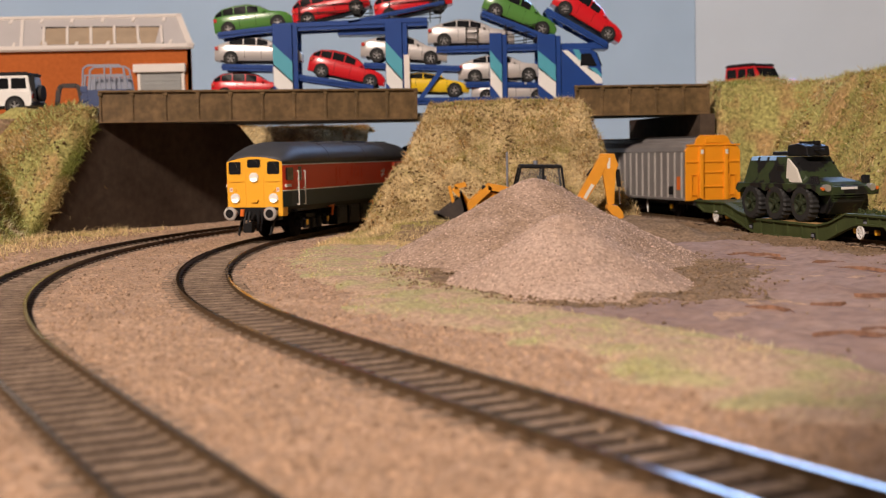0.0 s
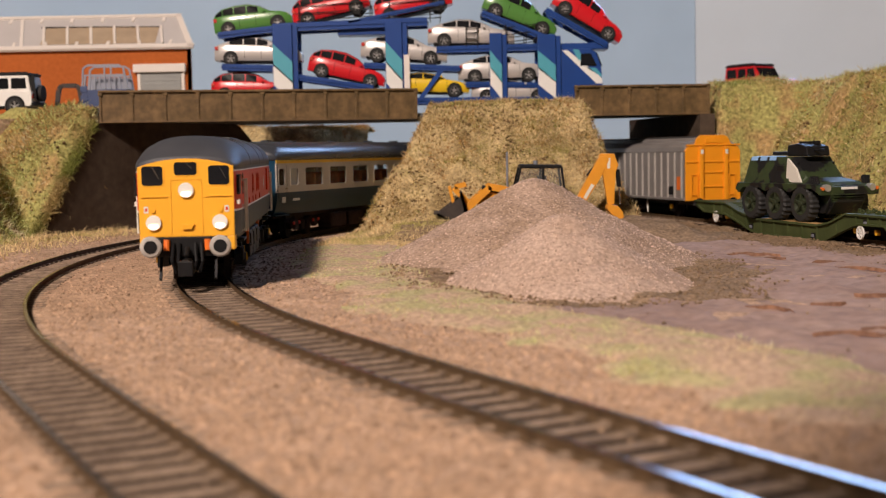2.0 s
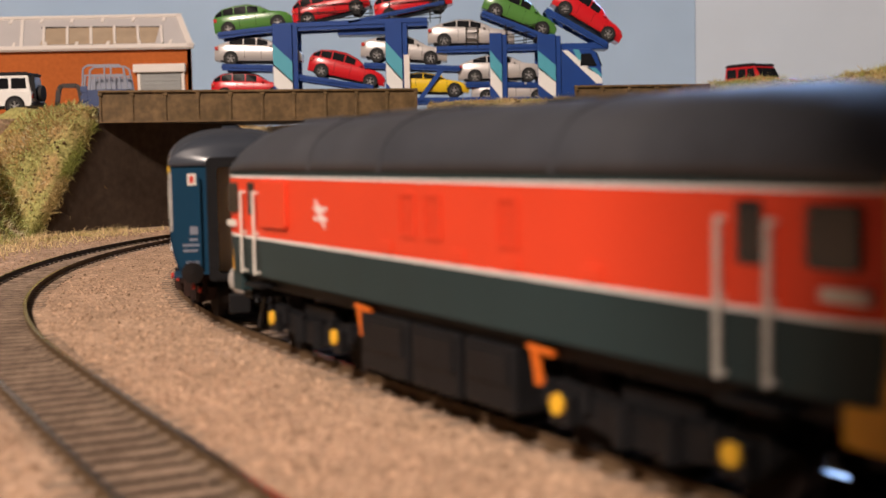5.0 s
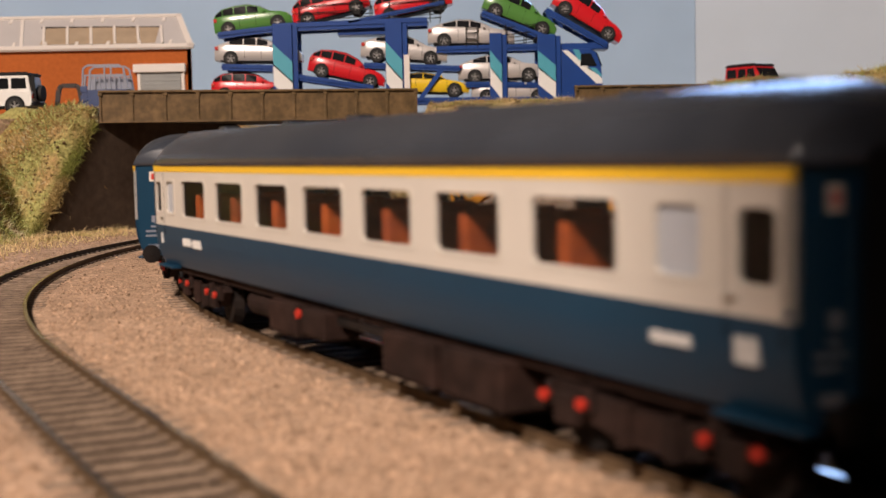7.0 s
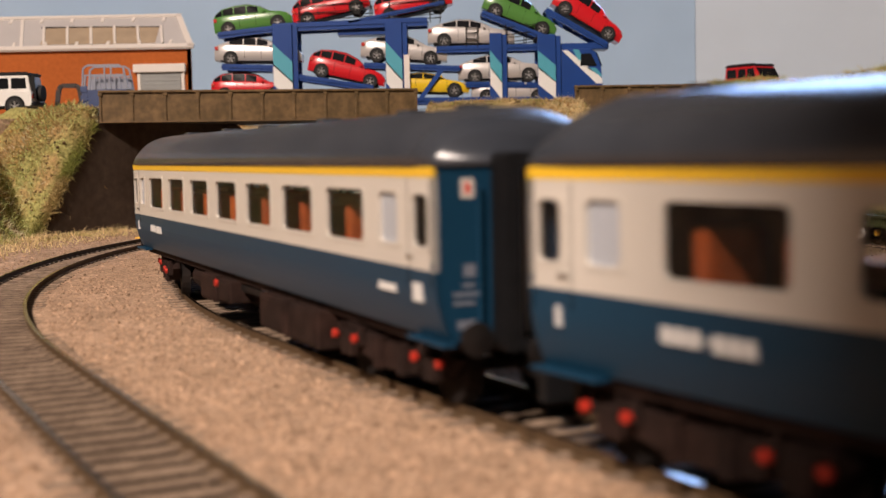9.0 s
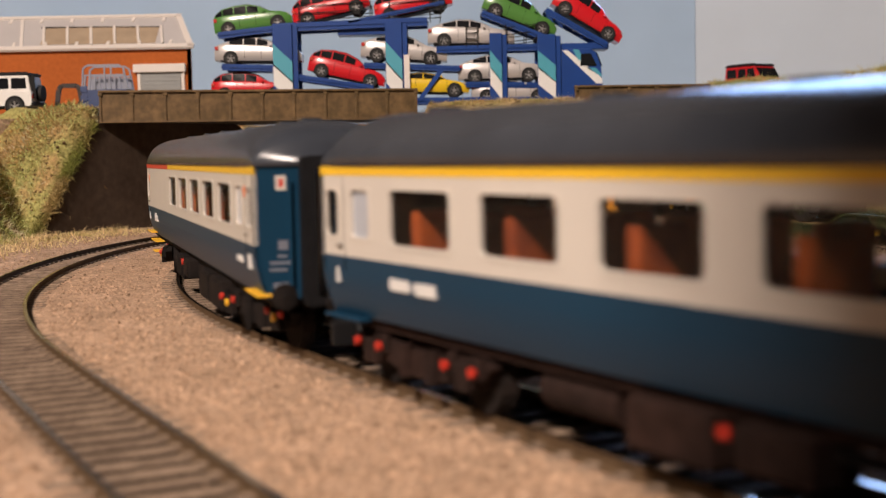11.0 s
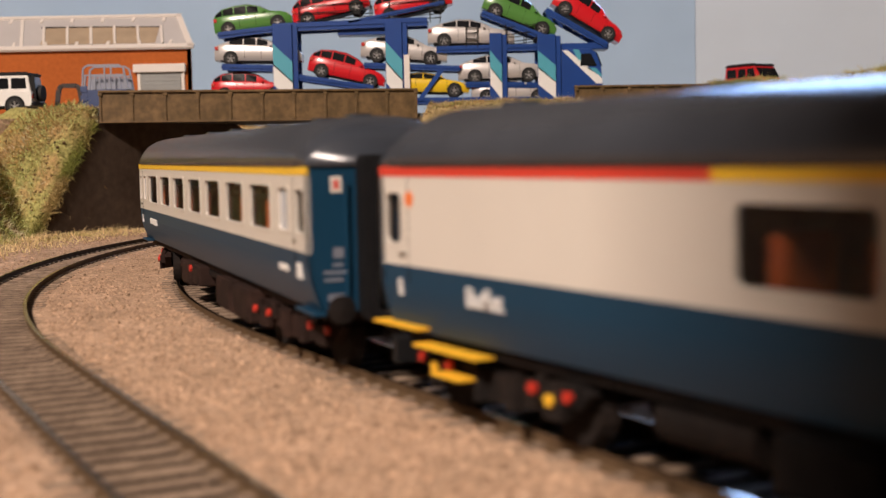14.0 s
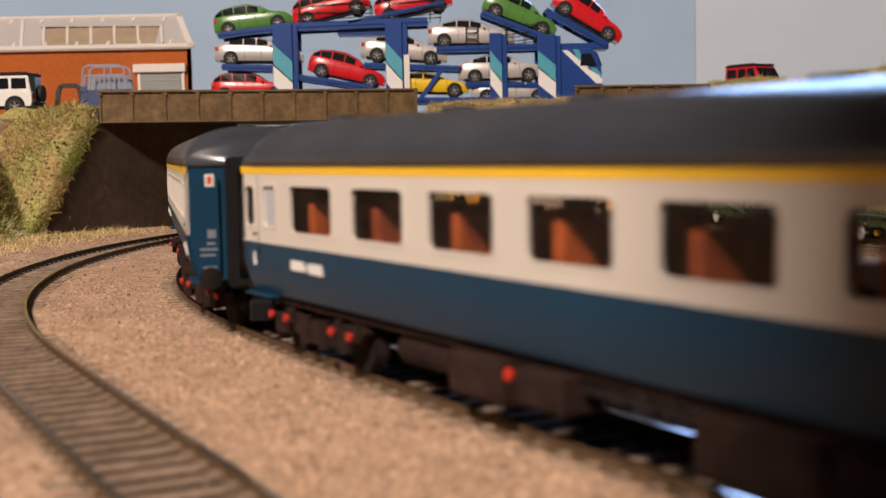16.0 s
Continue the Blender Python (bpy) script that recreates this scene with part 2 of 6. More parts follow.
def prism(bm, prof, y0, y1, axis="y", bev=0.0):
    """A closed outline in (x, z) pulled along y from y0 to y1 (axis 'x': outline in (y, z) along x; 'z': (x, y) along z)."""
    def P(a, b, c):
        return (a, c, b) if axis == "y" else ((c, a, b) if axis == "x" else (a, b, c))
    lo = [bm.verts.new(P(a, b, y0)) for a, b in prof]
    hi = [bm.verts.new(P(a, b, y1)) for a, b in prof]
    fs = [bm.faces.new(lo[::-1]), bm.faces.new(hi)]
    n = len(prof)
    for i in range(n):
        fs.append(bm.faces.new((lo[i], lo[(i + 1) % n], hi[(i + 1) % n], hi[i])))
    if bev:
        es = list({e for f in fs for e in f.edges})
        bmesh.ops.bevel(bm, geom=es, offset=bev, segments=2, affect="EDGES", profile=0.5)
    return bm


def loft(bm, rings, cap=True, closed=True):
    """Skin between rings of points (each a list of the same length)."""
    vs = [[bm.verts.new(p) for p in r] for r in rings]
    n = len(vs[0])
    for a, b in zip(vs, vs[1:]):
        for i in range(n if closed else n - 1):
            j = (i + 1) % n
            bm.faces.new((a[i], a[j], b[j], b[i]))
    if cap:
        bm.faces.new(vs[0][::-1])
        bm.faces.new(vs[-1])
    return bm


def lathe(bm, prof, centre, axis="y", n=18):
    """Turn (radius, height) pairs round an axis through centre."""
    rings = []
    for i in range(n):
        a = 2 * math.pi * i / n
        ring = []
        for r, h in prof:
            u, v = r * math.cos(a), r * math.sin(a)
            p = (u, h, v) if axis == "y" else ((h, u, v) if axis == "x" else (u, v, h))
            ring.append((p[0] + centre[0], p[1] + centre[1], p[2] + centre[2]))
        rings.append(ring)
    vs = [[bm.verts.new(p) for p in r] for r in rings]
    m = len(prof)
    for i in range(n):
        a, b = vs[i], vs[(i + 1) % n]
        for j in range(m - 1):
            bm.faces.new((a[j], a[j + 1], b[j + 1], b[j]))
    bmesh.ops.remove_doubles(bm, verts=bm.verts, dist=1e-4)
    return bm


B = bmesh.new
# ---- the lines of the tracks (s runs along each line towards the camera) ----
def line_of(x0, y0, th, k1, k2, st, w, kb, back, ahead):
    """Points every millimetre along a curve that eases out of a bend of curvature k1 into k2; behind the start it bends by kb until it lies along the far side."""
    sf = np.arange(0, ahead, 1.0)
    a = th + np.cumsum(np.where(sf < 760, k1 + (k2 - k1) / (1 + np.exp(-(sf - st) / w)), 0.0))
    F = np.c_[x0 + np.cumsum(np.cos(a)), y0 + np.cumsum(np.sin(a))]
    sb = np.arange(0, back, 1.0)
    ab = th - np.cumsum(np.where(th - kb * sb > -math.pi, kb, 0.0))
    R = np.c_[x0 - np.cumsum(np.cos(ab)), y0 - np.cumsum(np.sin(ab))]
    return np.r_[-sb[::-1] - 1.0, 0.0, sf + 1.0], np.r_[R[::-1], [[x0, y0]], F]


LINE_A = line_of(-82.0, 689.4, -1.7975, 0.0017429, 0.000265, 395.5, 7.9, 0.0017429, 2600, 1900)
LINE_B = line_of(-118.1, 776.0, -1.9432, 0.00163, 0.000087, 517.9, 5.0, 1 / 668.0, 1500, 1100)
_u = np.arange(0.0, 1500.0)
_y = 1080.0 - _u
LINE_C = (_u, np.c_[129.0 + 0.135 * (977 - _y) + 0.00009 * (977 - _y) * np.abs(977 - _y) - 0.0006 * np.maximum(_y - 740, 0) ** 2, _y])


def on(line, s):
    return np.array([np.interp(s, line[0], line[1][:, 0]), np.interp(s, line[0], line[1][:, 1])])


def tangent(line, s):
    d = on(line, s + 1.5) - on(line, s - 1.5)
    return d / np.hypot(*d)


def beside(line, X, Y, step=4):
    """Signed distance of the places (X, Y) from a line, positive to its left as s runs."""
    P = line[1][::step]
    T = np.gradient(P, axis=0)
    T /= np.hypot(T[:, 0], T[:, 1])[:, None]
    X, Y = np.asarray(X, float), np.asarray(Y, float)
    out = np.empty(X.size)
    xf, yf = X.ravel(), Y.ravel()
    for i in range(0, X.size, 4000):
        dx, dy = xf[i:i + 4000, None] - P[None, :, 0], yf[i:i + 4000, None] - P[None, :, 1]
        d2 = dx * dx + dy * dy
        j = d2.argmin(1)
        k = np.arange(len(j))
        out[i:i + 4000] = np.sqrt(d2[k, j]) * np.sign(T[j, 0] * dy[k, j] - T[j, 1] * dx[k, j])
    return out.reshape(X.shape)


def wave(X, Y, mm, seed=0):
    """Smooth value noise in -1..1 with a cell of mm."""
    rs = np.random.RandomState(seed + 77)
    g = rs.uniform(-1, 1, (64, 64))
    u, v = np.asarray(X) / mm + 1000.0, np.asarray(Y) / mm + 1000.0
    i, j = np.floor(u).astype(int), np.floor(v).astype(int)
    a, b = u - i, v - j
    a, b = a * a * (3 - 2 * a), b * b * (3 - 2 * b)
    f = lambda p, q: g[p % 64, q % 64]
    return (f(i, j) * (1 - a) + f(i + 1, j) * a) * (1 - b) + (f(i, j + 1) * (1 - a) + f(i + 1, j + 1) * a) * b


def smooth01(x):
    x = np.clip(x, 0, 1)
    return x * x * (3 - 2 * x)


# ---- ground ----
def ground_z(X, Y):
    z = 0.55 * wave(X, Y, 23, 1) + 0.35 * wave(X, Y, 7, 2) + 0.22 * wave(X, Y, 2.6, 3)
    dA, dB = np.abs(beside(LINE_A, X, Y)), np.abs(beside(LINE_B, X, Y))
    near = np.minimum(dA, dB)
    flat = smooth01((near - 10) / 8)
    return z * (0.4 + 0.6 * flat) + 0.78 * smooth01((near - 8.6) / 2.2) + 0.2 * smooth01((near - 15) / 12) + 1.05 - 1.9 * smooth01((beside(LINE_A, X, Y) - 66) / 40)


def grid(x0, x1, y0, y1, step):
    xs, ys = np.arange(x0, x1 + step, step), np.arange(y0, y1 + step, step)
    X, Y = np.meshgrid(xs, ys)
    n, m = X.shape
    idx = np.arange(n * m).reshape(n, m)
    q = np.stack([idx[:-1, :-1], idx[:-1, 1:], idx[1:, 1:], idx[1:, :-1]], -1).reshape(-1, 4)
    return X, Y, q


X, Y, q = grid(-330, 330, 60, 1260, 2.4)
Z = ground_z(X, Y)
ground = raw("ground", np.c_[X.ravel(), Y.ravel(), Z.ravel()], q, "sand", smooth=True)
tagged(ground, "sandy ballast-covered baseboard of the layout", "ground", kind="structure")
# the rest of the baseboard beyond the scenery
apron = B()
box(apron, -900, 1500, -1150, 1262, -22, -2.4)
tagged(part("ground_board", apron, "sand"), "sand-covered baseboard edge", "ground", kind="structure")


def patch(name, inside, lift, x0, x1, y0, y1, step, material, label, rough=0.3):
    """A thin spread of another soil over the ground, fading under it at its rim. inside(X, Y) is positive within."""
    X, Y, q = grid(x0, x1, y0, y1, step)
    w = inside(X, Y)
    Z = ground_z(X, Y) + (mound(X, Y) if name == 'soil_patch' else 0) + np.clip(w, -1, 1) * lift + rough * np.clip(w, 0, 1) * (wave(X, Y, 5, 8) + wave(X, Y, 13, 9))
    keep = (w.ravel()[q] > -0.6).any(1)
    used, inv = np.unique(q[keep], return_inverse=True)
    ob = raw(name, np.c_[X.ravel(), Y.ravel(), Z.ravel()][used], inv.reshape(-1, 4), material, smooth=True)
    return tagged(ob, label, "ground", kind="structure")


def mud_in(X, Y):
    d = beside(LINE_A, X, Y)
    return np.minimum((d - 78 + 8 * wave(X, Y, 30, 4)) / 8, (660 - Y + 8 * wave(X, Y, 20, 5)) / 10)


def verge_in(X, Y):
    d = beside(LINE_A, X, Y)
    return np.minimum((d - 37 + 10 * wave(X, Y, 26, 6) + 7 * wave(X, Y, 8, 61)) / 11, (86 - d + 8 * wave(X, Y, 30, 7)) / 8)


def mound(X, Y):
    """Loose soil banked up in front of the middle embankment."""
    d = beside(LINE_A, X, Y)
    dC = -beside(LINE_C, X, Y)
    return 8.0 * smooth01((Y - 600) / 60) * smooth01((d - 45) / 25) * smooth01((dC - 42) / 22)


def soil_in(X, Y):
    d = beside(LINE_A, X, Y)
    e = np.hypot((X - 48) / 72, (Y - 480) / 130)
    return np.maximum(np.minimum((1.0 - e + 0.1 * wave(X, Y, 20, 14)) * 8, (d - 50) / 6), np.maximum(np.minimum((d - 60) / 6, (Y - 620) / 10), np.minimum((44 + beside(LINE_C, X, Y) + 12 * wave(X, Y, 24, 15) + 6 * wave(X, Y, 8, 16)) / 8, (d - 70) / 6)))


patch("mud_patch", mud_in, 0.8, 0, 330, 150, 680, 3.0, "mud", "dried brown mud of the yard with cracks", 0.9)
patch("soil_patch", soil_in, 1.0, -60, 330, 330, 1000, 3.0, "soil", "dark loose soil round the gravel heap", 0.8)
patch("verge_patch", verge_in, 1.25, -90, 200, 60, 800, 2.5, "verge", "worn dry turf along the track")

# ---- gravel heap: two merged cones ----
HEAPS = ((38.0, 522.0, 66.0, 36.0), (40.0, 426.0, 43.0, 26.5))


def heap_z(X, Y, which=(0, 1)):
    z = np.full(np.shape(X), -3.0)
    for cx, cy, r, h in [HEAPS[i] for i in which]:
        d = np.hypot(X - cx, (Y - cy) * 0.92)
        cone = h * (1 - d / r) + 0.06 * d * np.maximum(0, d / r - 0.55)
        cone = np.where(d < 9, np.minimum(cone, h * (1 - 6.5 / r) + 1.5 - d * d * 0.02), cone)
        z = np.maximum(z, cone)
    z = np.where(z > 0, z, z * 0.6)
    return z + 0.5 * wave(X, Y, 6, 21) + 0.45 * wave(X, Y, 2.5, 22) + 1.1 * wave(X, Y, 21, 23)


for k, m_, lab in ((0, "gravel_back", "large heap of brownish gravel with dark crumbs"), (1, "gravel", "low heap of pinkish-grey gravel tipped before the larger one")):
    X, Y, q = grid(-50, 130, 365, 600, 2.0)
    Z = heap_z(X, Y, (k,))
    keep = (Z.ravel()[q] > -1.5).any(1)
    used, inv = np.unique(q[keep], return_inverse=True)
    heap = raw("gravel_heap", np.c_[X.ravel(), Y.ravel(), Z.ravel()][used], inv.reshape(-1, 4), m_, smooth=True)
    tagged(heap, lab, "gravel heap", kind="stuff")


def scatter(name, n, place, z_of, size, material, label, seed):
    """n small angular grains strewn over a surface."""
    rs = np.random.RandomState(seed)
    P = place(rs, n)
    z = z_of(P[:, 0], P[:, 1])
    r = size[0] + (size[1] - size[0]) * rs.rand(len(P)) ** 2.5
    base = np.array([[1, 0, 0], [-0.5, 0.87, 0], [-0.5, -0.87, 0], [0, 0, 0.9], [0.1, 0.1, -0.8]])
    ang = rs.rand(len(P)) * 6.283
    ca, sa = np.cos(ang)[:, None], np.sin(ang)[:, None]
    j = base[None] * (0.7 + 0.6 * rs.rand(len(P), 5, 1))
    vx, vy = j[:, :, 0] * ca - j[:, :, 1] * sa, j[:, :, 0] * sa + j[:, :, 1] * ca
    V = np.stack([P[:, None, 0] + vx * r[:, None], P[:, None, 1] + vy * r[:, None], z[:, None] + j[:, :, 2] * r[:, None] * 0.8], 2)
    F = np.array([[0, 1, 3], [1, 2, 3], [2, 0, 3], [1, 0, 4], [2, 1, 4], [0, 2, 4]])
    faces = (F[None] + (np.arange(len(P)) * 5)[:, None, None]).reshape(-1, 3)
    return tagged(raw(name, V.reshape(-1, 3), faces, material), label, "ground", kind="stuff")


def ballast_place(rs, n):
    """More grains close to the camera, none under the rails and none in the yard."""
    y = 95 + 800 * rs.rand(n) ** 2.0
    x = (rs.rand(n) - 0.62) * (0.78 * y + 60)
    dA, dB = beside(LINE_A, x, y, 8), beside(LINE_B, x, y, 8)
    keep = (dA < 48) & (np.abs(np.abs(dA) - 8.4) > 1.6) & (np.abs(np.abs(dB) - 8.4) > 1.6)
    inside = (np.abs(dA) < 13) | (np.abs(dB) < 13)
    keep &= ~(inside & (rs.rand(n) < 0.97))
    return np.c_[x, y][keep]


scatter("ballast_grains", 95000, ballast_place, ground_z, (0.3, 1.0), "grains", "loose sandy ballast grains", 3)


def heap_place(rs, n):
    x, y = -35 + 150 * rs.rand(n), 370 + 220 * rs.rand(n)
    return np.c_[x, y][heap_z(x, y) > -0.2]


scatter("gravel_grains", 30000, heap_place, heap_z, (0.2, 0.6), "gravel_grains", "loose gravel grains of the heap", 4)


def yard_place(rs, n):
    x, y = -40 + 270 * rs.rand(n), 200 + 560 * rs.rand(n)
    return np.c_[x, y][(soil_in(x, y) > 0.2) | ((mud_in(x, y) > 0) & (rs.rand(n) < 0.015))]


scatter("soil_crumbs", 24000, yard_place, lambda x, y: ground_z(x, y) + 1.4, (0.25, 0.9), "soil", "crumbs of dark soil", 5)


def mud_rims(n, seed):
    """Thin curled rims of dried mud, each a low bent ridge."""
    rs = np.random.RandomState(seed)
    V, F = [], []
    for i in range(n):
        x, y = 70 + 190 * rs.rand(), 230 + 330 * rs.rand()
        a, bend, w = rs.uniform(-0.5, 0.5), rs.uniform(-0.12, 0.12), rs.uniform(0.1, 0.28)
        steps = rs.randint(4, 12)
        path = []
        for k in range(steps):
            path.append((x, y))
            x, y, a = x + 2.2 * math.cos(a), y + 2.2 * math.sin(a), a + bend + rs.uniform(-0.35, 0.35)
        path = np.array(path)
        if (mud_in(path[:, 0], path[:, 1]) < 0.5).any() or (soil_in(path[:, 0], path[:, 1]) > -0.4).any():
            continue
        z = ground_z(path[:, 0], path[:, 1]) + 0.9
        b = len(V)
        for k, (u, v) in enumerate(path):
            h = 0.4 * math.sin(math.pi * (k + 0.3) / (steps - 0.4)) * rs.uniform(0.6, 1.2)
            V += [(u, v - w, z[k] - 0.5), (u, v, z[k] + h + 0.5), (u, v + 2.4 * w, z[k] - 0.3)]
            if k:
                c = b + 3 * k
                F += [(c - 3, c, c + 1, c - 2), (c - 2, c + 1, c + 2, c - 1)]
    return tagged(raw("mud_rims", V, F, "mud_rim"), "curled rusty rims of dried mud", "ground", kind="stuff")


mud_rims(60, 6)


# ---- banks and abutments ----
def hump_z(X, Y):
    dA, dC = beside(LINE_A, X, Y), -beside(LINE_C, X, Y)
    w = 4.5 * wave(X, Y, 24, 31) + 2.2 * wave(X, Y, 9, 32)
    left = (dA - 27 + 0.5 * w) / np.where(Y > 790, 12 + 0 * Y, 12 + (790 - Y) * 0.34)
    front = (Y - 697 + w) / 74
    right = (dC - 60 + 0.5 * w) / 11
    t = np.minimum(np.minimum(left, front), np.minimum(right, (905 - Y) / 25))
    return -2 + 77 * np.clip(t, 0, 1) ** 0.85 + np.where(t > 0, 2.6 * wave(X, Y, 13, 33) + 1.5 * wave(X, Y, 5.5, 34), -1)


WALL0, WALL1 = np.array([-209.0, 772.0]), np.array([-151.0, 860.0])


def wall_place(X, Y):
    """Along the abutment wall (0 at the girder's end, 1 further in) and the distance behind its face."""
    d = WALL1 - WALL0
    L = np.hypot(*d)
    k = ((X - WALL0[0]) * d[0] + (Y - WALL0[1]) * d[1]) / L ** 2
    return k, ((Y - WALL0[1]) * d[0] - (X - WALL0[0]) * d[1]) / L


def wall_top(k):
    return np.interp(k, (-0.45, 0.0, 1.2, 1.36, 2.0), (2.0, 68.5, 68.5, 54.0, 3.0))


def left_z(X, Y):
    dB = -beside(LINE_B, X, Y)
    w = 9 * wave(X, Y, 34, 41) + 3 * wave(X, Y, 11, 42)
    t = np.minimum((-227 - X + 0.7 * w) / 74, (Y - 612 + w) / 110)
    # beside the abutment the bank comes up to the sloping top of the wall
    k, back = wall_place(X, Y)
    flank = smooth01((back - 1.5) / 5) * np.clip((wall_top(k) + 9 + w) / 77.0, 0, 1) * (k < 0.1)
    t = np.maximum(t, flank)
    return -2 + 79 * smooth01(t) ** 0.9 + np.where(t > 0, 3.2 * wave(X, Y, 15, 43) + 1.8 * wave(X, Y, 6, 44), -1)


def right_z(X, Y):
    dC = beside(LINE_C, X, Y)
    w = 8 * wave(X, Y, 34, 51) + 3 * wave(X, Y, 12, 52)
    t = (dC - 24 + w) / 64
    flank = smooth01((Y - 806 + 0.5 * w) / 14) * smooth01((X - 175.5) / 4)
    t = np.maximum(t, flank)
    return -2 + (90 + 0.01 * (820 - Y)) * smooth01(t) ** 0.85 + np.where(t > 0, 4.0 * wave(X, Y, 17, 53) + 2.0 * wave(X, Y, 6.5, 54), -1)


def far_z(X, Y):
    dB = -beside(LINE_B, X, Y)
    t = np.minimum((dB - 45 + 6 * wave(X, Y, 24, 55)) / 45, (Y - 960) / 20)
    return -2 + 69 * smooth01(t) + 2.2 * wave(X, Y, 14, 56)


def bank(name, z_of, x0, x1, y0, y1, label, material="turf", step=3.0):
    X, Y, q = grid(x0, x1, y0, y1, step)
    Z = z_of(X, Y)
    keep = (Z.ravel()[q] > -1.5).any(1)
    used, inv = np.unique(q[keep], return_inverse=True)
    ob = raw(name, np.c_[X.ravel(), Y.ravel(), Z.ravel()][used], inv.reshape(-1, 4), material, smooth=True)
    return tagged(ob, label, "embankment", kind="structure")


bank("embankment_middle", hump_z, -70, 160, 690, 905, "steep grassy bank of dry straw-coloured turf between the bridges")
bank("embankment_west", left_z, -420, -180, 550, 812, "grassy bank of green and rusty scrub beside the bridge", "scrub")
bank("embankment_east", right_z, 172, 430, 380, 905, "grassy cutting side of straw and olive scrub", "scrub")
bank("embankment_far", far_z, -200, -60, 955, 1150, "rusty brown grass bank beyond the bridge")


def fibres(name, z_of, n, x0, x1, y0, y1, length, lean, material, label, seed, where=None, width=0.32):
    """Thin bent blades of static grass standing on a surface."""
    rs = np.random.RandomState(seed)
    x, y = x0 + (x1 - x0) * rs.rand(n), y0 + (y1 - y0) * rs.rand(n)
    z = z_of(x, y)
    keep = z > -1.0
    if where is not None:
        keep &= where(x, y, rs)
    x, y, z = x[keep], y[keep], z[keep]
    e = 1.5
    gx, gy = (z_of(x + e, y) - z) / e, (z_of(x, y + e) - z) / e
    nrm = np.stack([-gx, -gy, np.ones_like(gx)], 1)
    nrm /= np.linalg.norm(nrm, axis=1)[:, None]
    k = len(x)
    L = length[0] + (length[1] - length[0]) * rs.rand(k) ** 1.6
    d = nrm * 0.6 + np.array([0, 0, 0.5]) + lean * rs.normal(size=(k, 3))
    d /= np.linalg.norm(d, axis=1)[:, None]
    side = np.cross(d, rs.normal(size=(k, 3)))
    side /= np.linalg.norm(side, axis=1)[:, None]
    P = np.stack([x, y, z - 0.3], 1)
    mid = P + d * (L * 0.55)[:, None]
    tip = P + d * L[:, None] + rs.normal(size=(k, 3)) * (L * 0.22)[:, None] - np.array([0, 0, 1]) * (L * 0.12)[:, None]
    w = side * width * 0.5
    V = np.stack([P - w, P + w, mid + w, mid - w, tip], 1).reshape(-1, 3)
    b = (np.arange(k) * 5)[:, None]
    tri = np.concatenate([b + [0, 1, 2], b + [0, 2, 3], b + [3, 2, 4]])
    return tagged(raw(name, V, tri, material), label, "grass", kind="stuff")


fibres("straw_grass", hump_z, 60000, -50, 140, 693, 850, (1.2, 4.2), 0.8, "straw", "straw-coloured static grass on the bank", 11, width=0.2)
fibres("rusty_scrub", hump_z, 34000, -50, 140, 693, 850, (1.2, 4.0), 0.8, "rust_fibre", "rusty scrub on the bank", 12, lambda x, y, rs: wave(x, y, 17, 70) + 0.6 * wave(x, y, 7, 77) > 0.1)
fibres("bank_grass", left_z, 30000, -380, -185, 555, 800, (2.0, 6.0), 0.6, "green_fibre", "green and straw static grass on the bank", 13)
fibres("edge_scrub", lambda x, y: wall_top(wall_place(x, y)[0]) - 1.0, 60000, -238, -204, 728, 778, (1.5, 6.5), 0.9, "olive_fibre", "olive scrub hanging over the edge of the wall", 26,
       lambda x, y, rs: (np.abs(wall_place(x, y)[1] - 1.5) < 2.6) & (wall_place(x, y)[0] < 0.0))
fibres("bank_scrub", left_z, 40000, -380, -185, 555, 800, (1.8, 6.0), 0.9, "rust_fibre", "rusty scrub on the bank", 14, lambda x, y, rs: wave(x, y, 26, 71) + 0.5 * wave(x, y, 9, 80) + (left_z(x, y) - 42) / 60 > 0.25)
fibres("bank_olive", left_z, 44000, -380, -185, 555, 800, (2.0, 6.0), 0.9, "olive_fibre", "olive grass on the bank", 23, lambda x, y, rs: wave(x, y, 24, 81) + 0.5 * wave(x, y, 8, 82) > 0.1)
fibres("cutting_green", right_z, 26000, 174, 400, 480, 880, (1.8, 5.5), 0.8, "green_fibre", "green static grass on the cutting", 24, lambda x, y, rs: wave(x, y, 28, 83) > 0.0)
fibres("cutting_grass", right_z, 8000, 174, 400, 480, 880, (1.8, 6.0), 0.7, "straw", "straw static grass on the cutting", 15)
fibres("cutting_scrub", right_z, 76000, 174, 400, 480, 880, (1.6, 5.5), 0.8, "olive_fibre", "olive scrub on the cutting", 16, lambda x, y, rs: wave(x, y, 34, 72) + 0.5 * wave(x, y, 11, 76) > -0.35)
fibres("cutting_brush", right_z, 20000, 185, 400, 480, 880, (2.0, 6.5), 0.9, "rust_fibre", "brown brush on the cutting top", 17, lambda x, y, rs: wave(x, y, 26, 73) > 0.15)
fibres("far_grass", far_z, 20000, -195, -60, 958, 1140, (2.0, 6.0), 0.7, "rust_fibre", "rusty grass beyond the bridge", 18)
fibres("verge_grass", lambda x, y: ground_z(x, y) + 0.9, 90000, -85, 160, 120, 720, (0.7, 2.2), 1.1, "green_fibre", "sparse green and straw grass of the verge", 19,
       lambda x, y, rs: np.minimum(verge_in(x, y), 1.0) + 0.7 * wave(x, y, 19, 74) + 0.5 * wave(x, y, 7, 78) > 0.5 + 0.8 * rs.rand(len(x)), width=0.2)
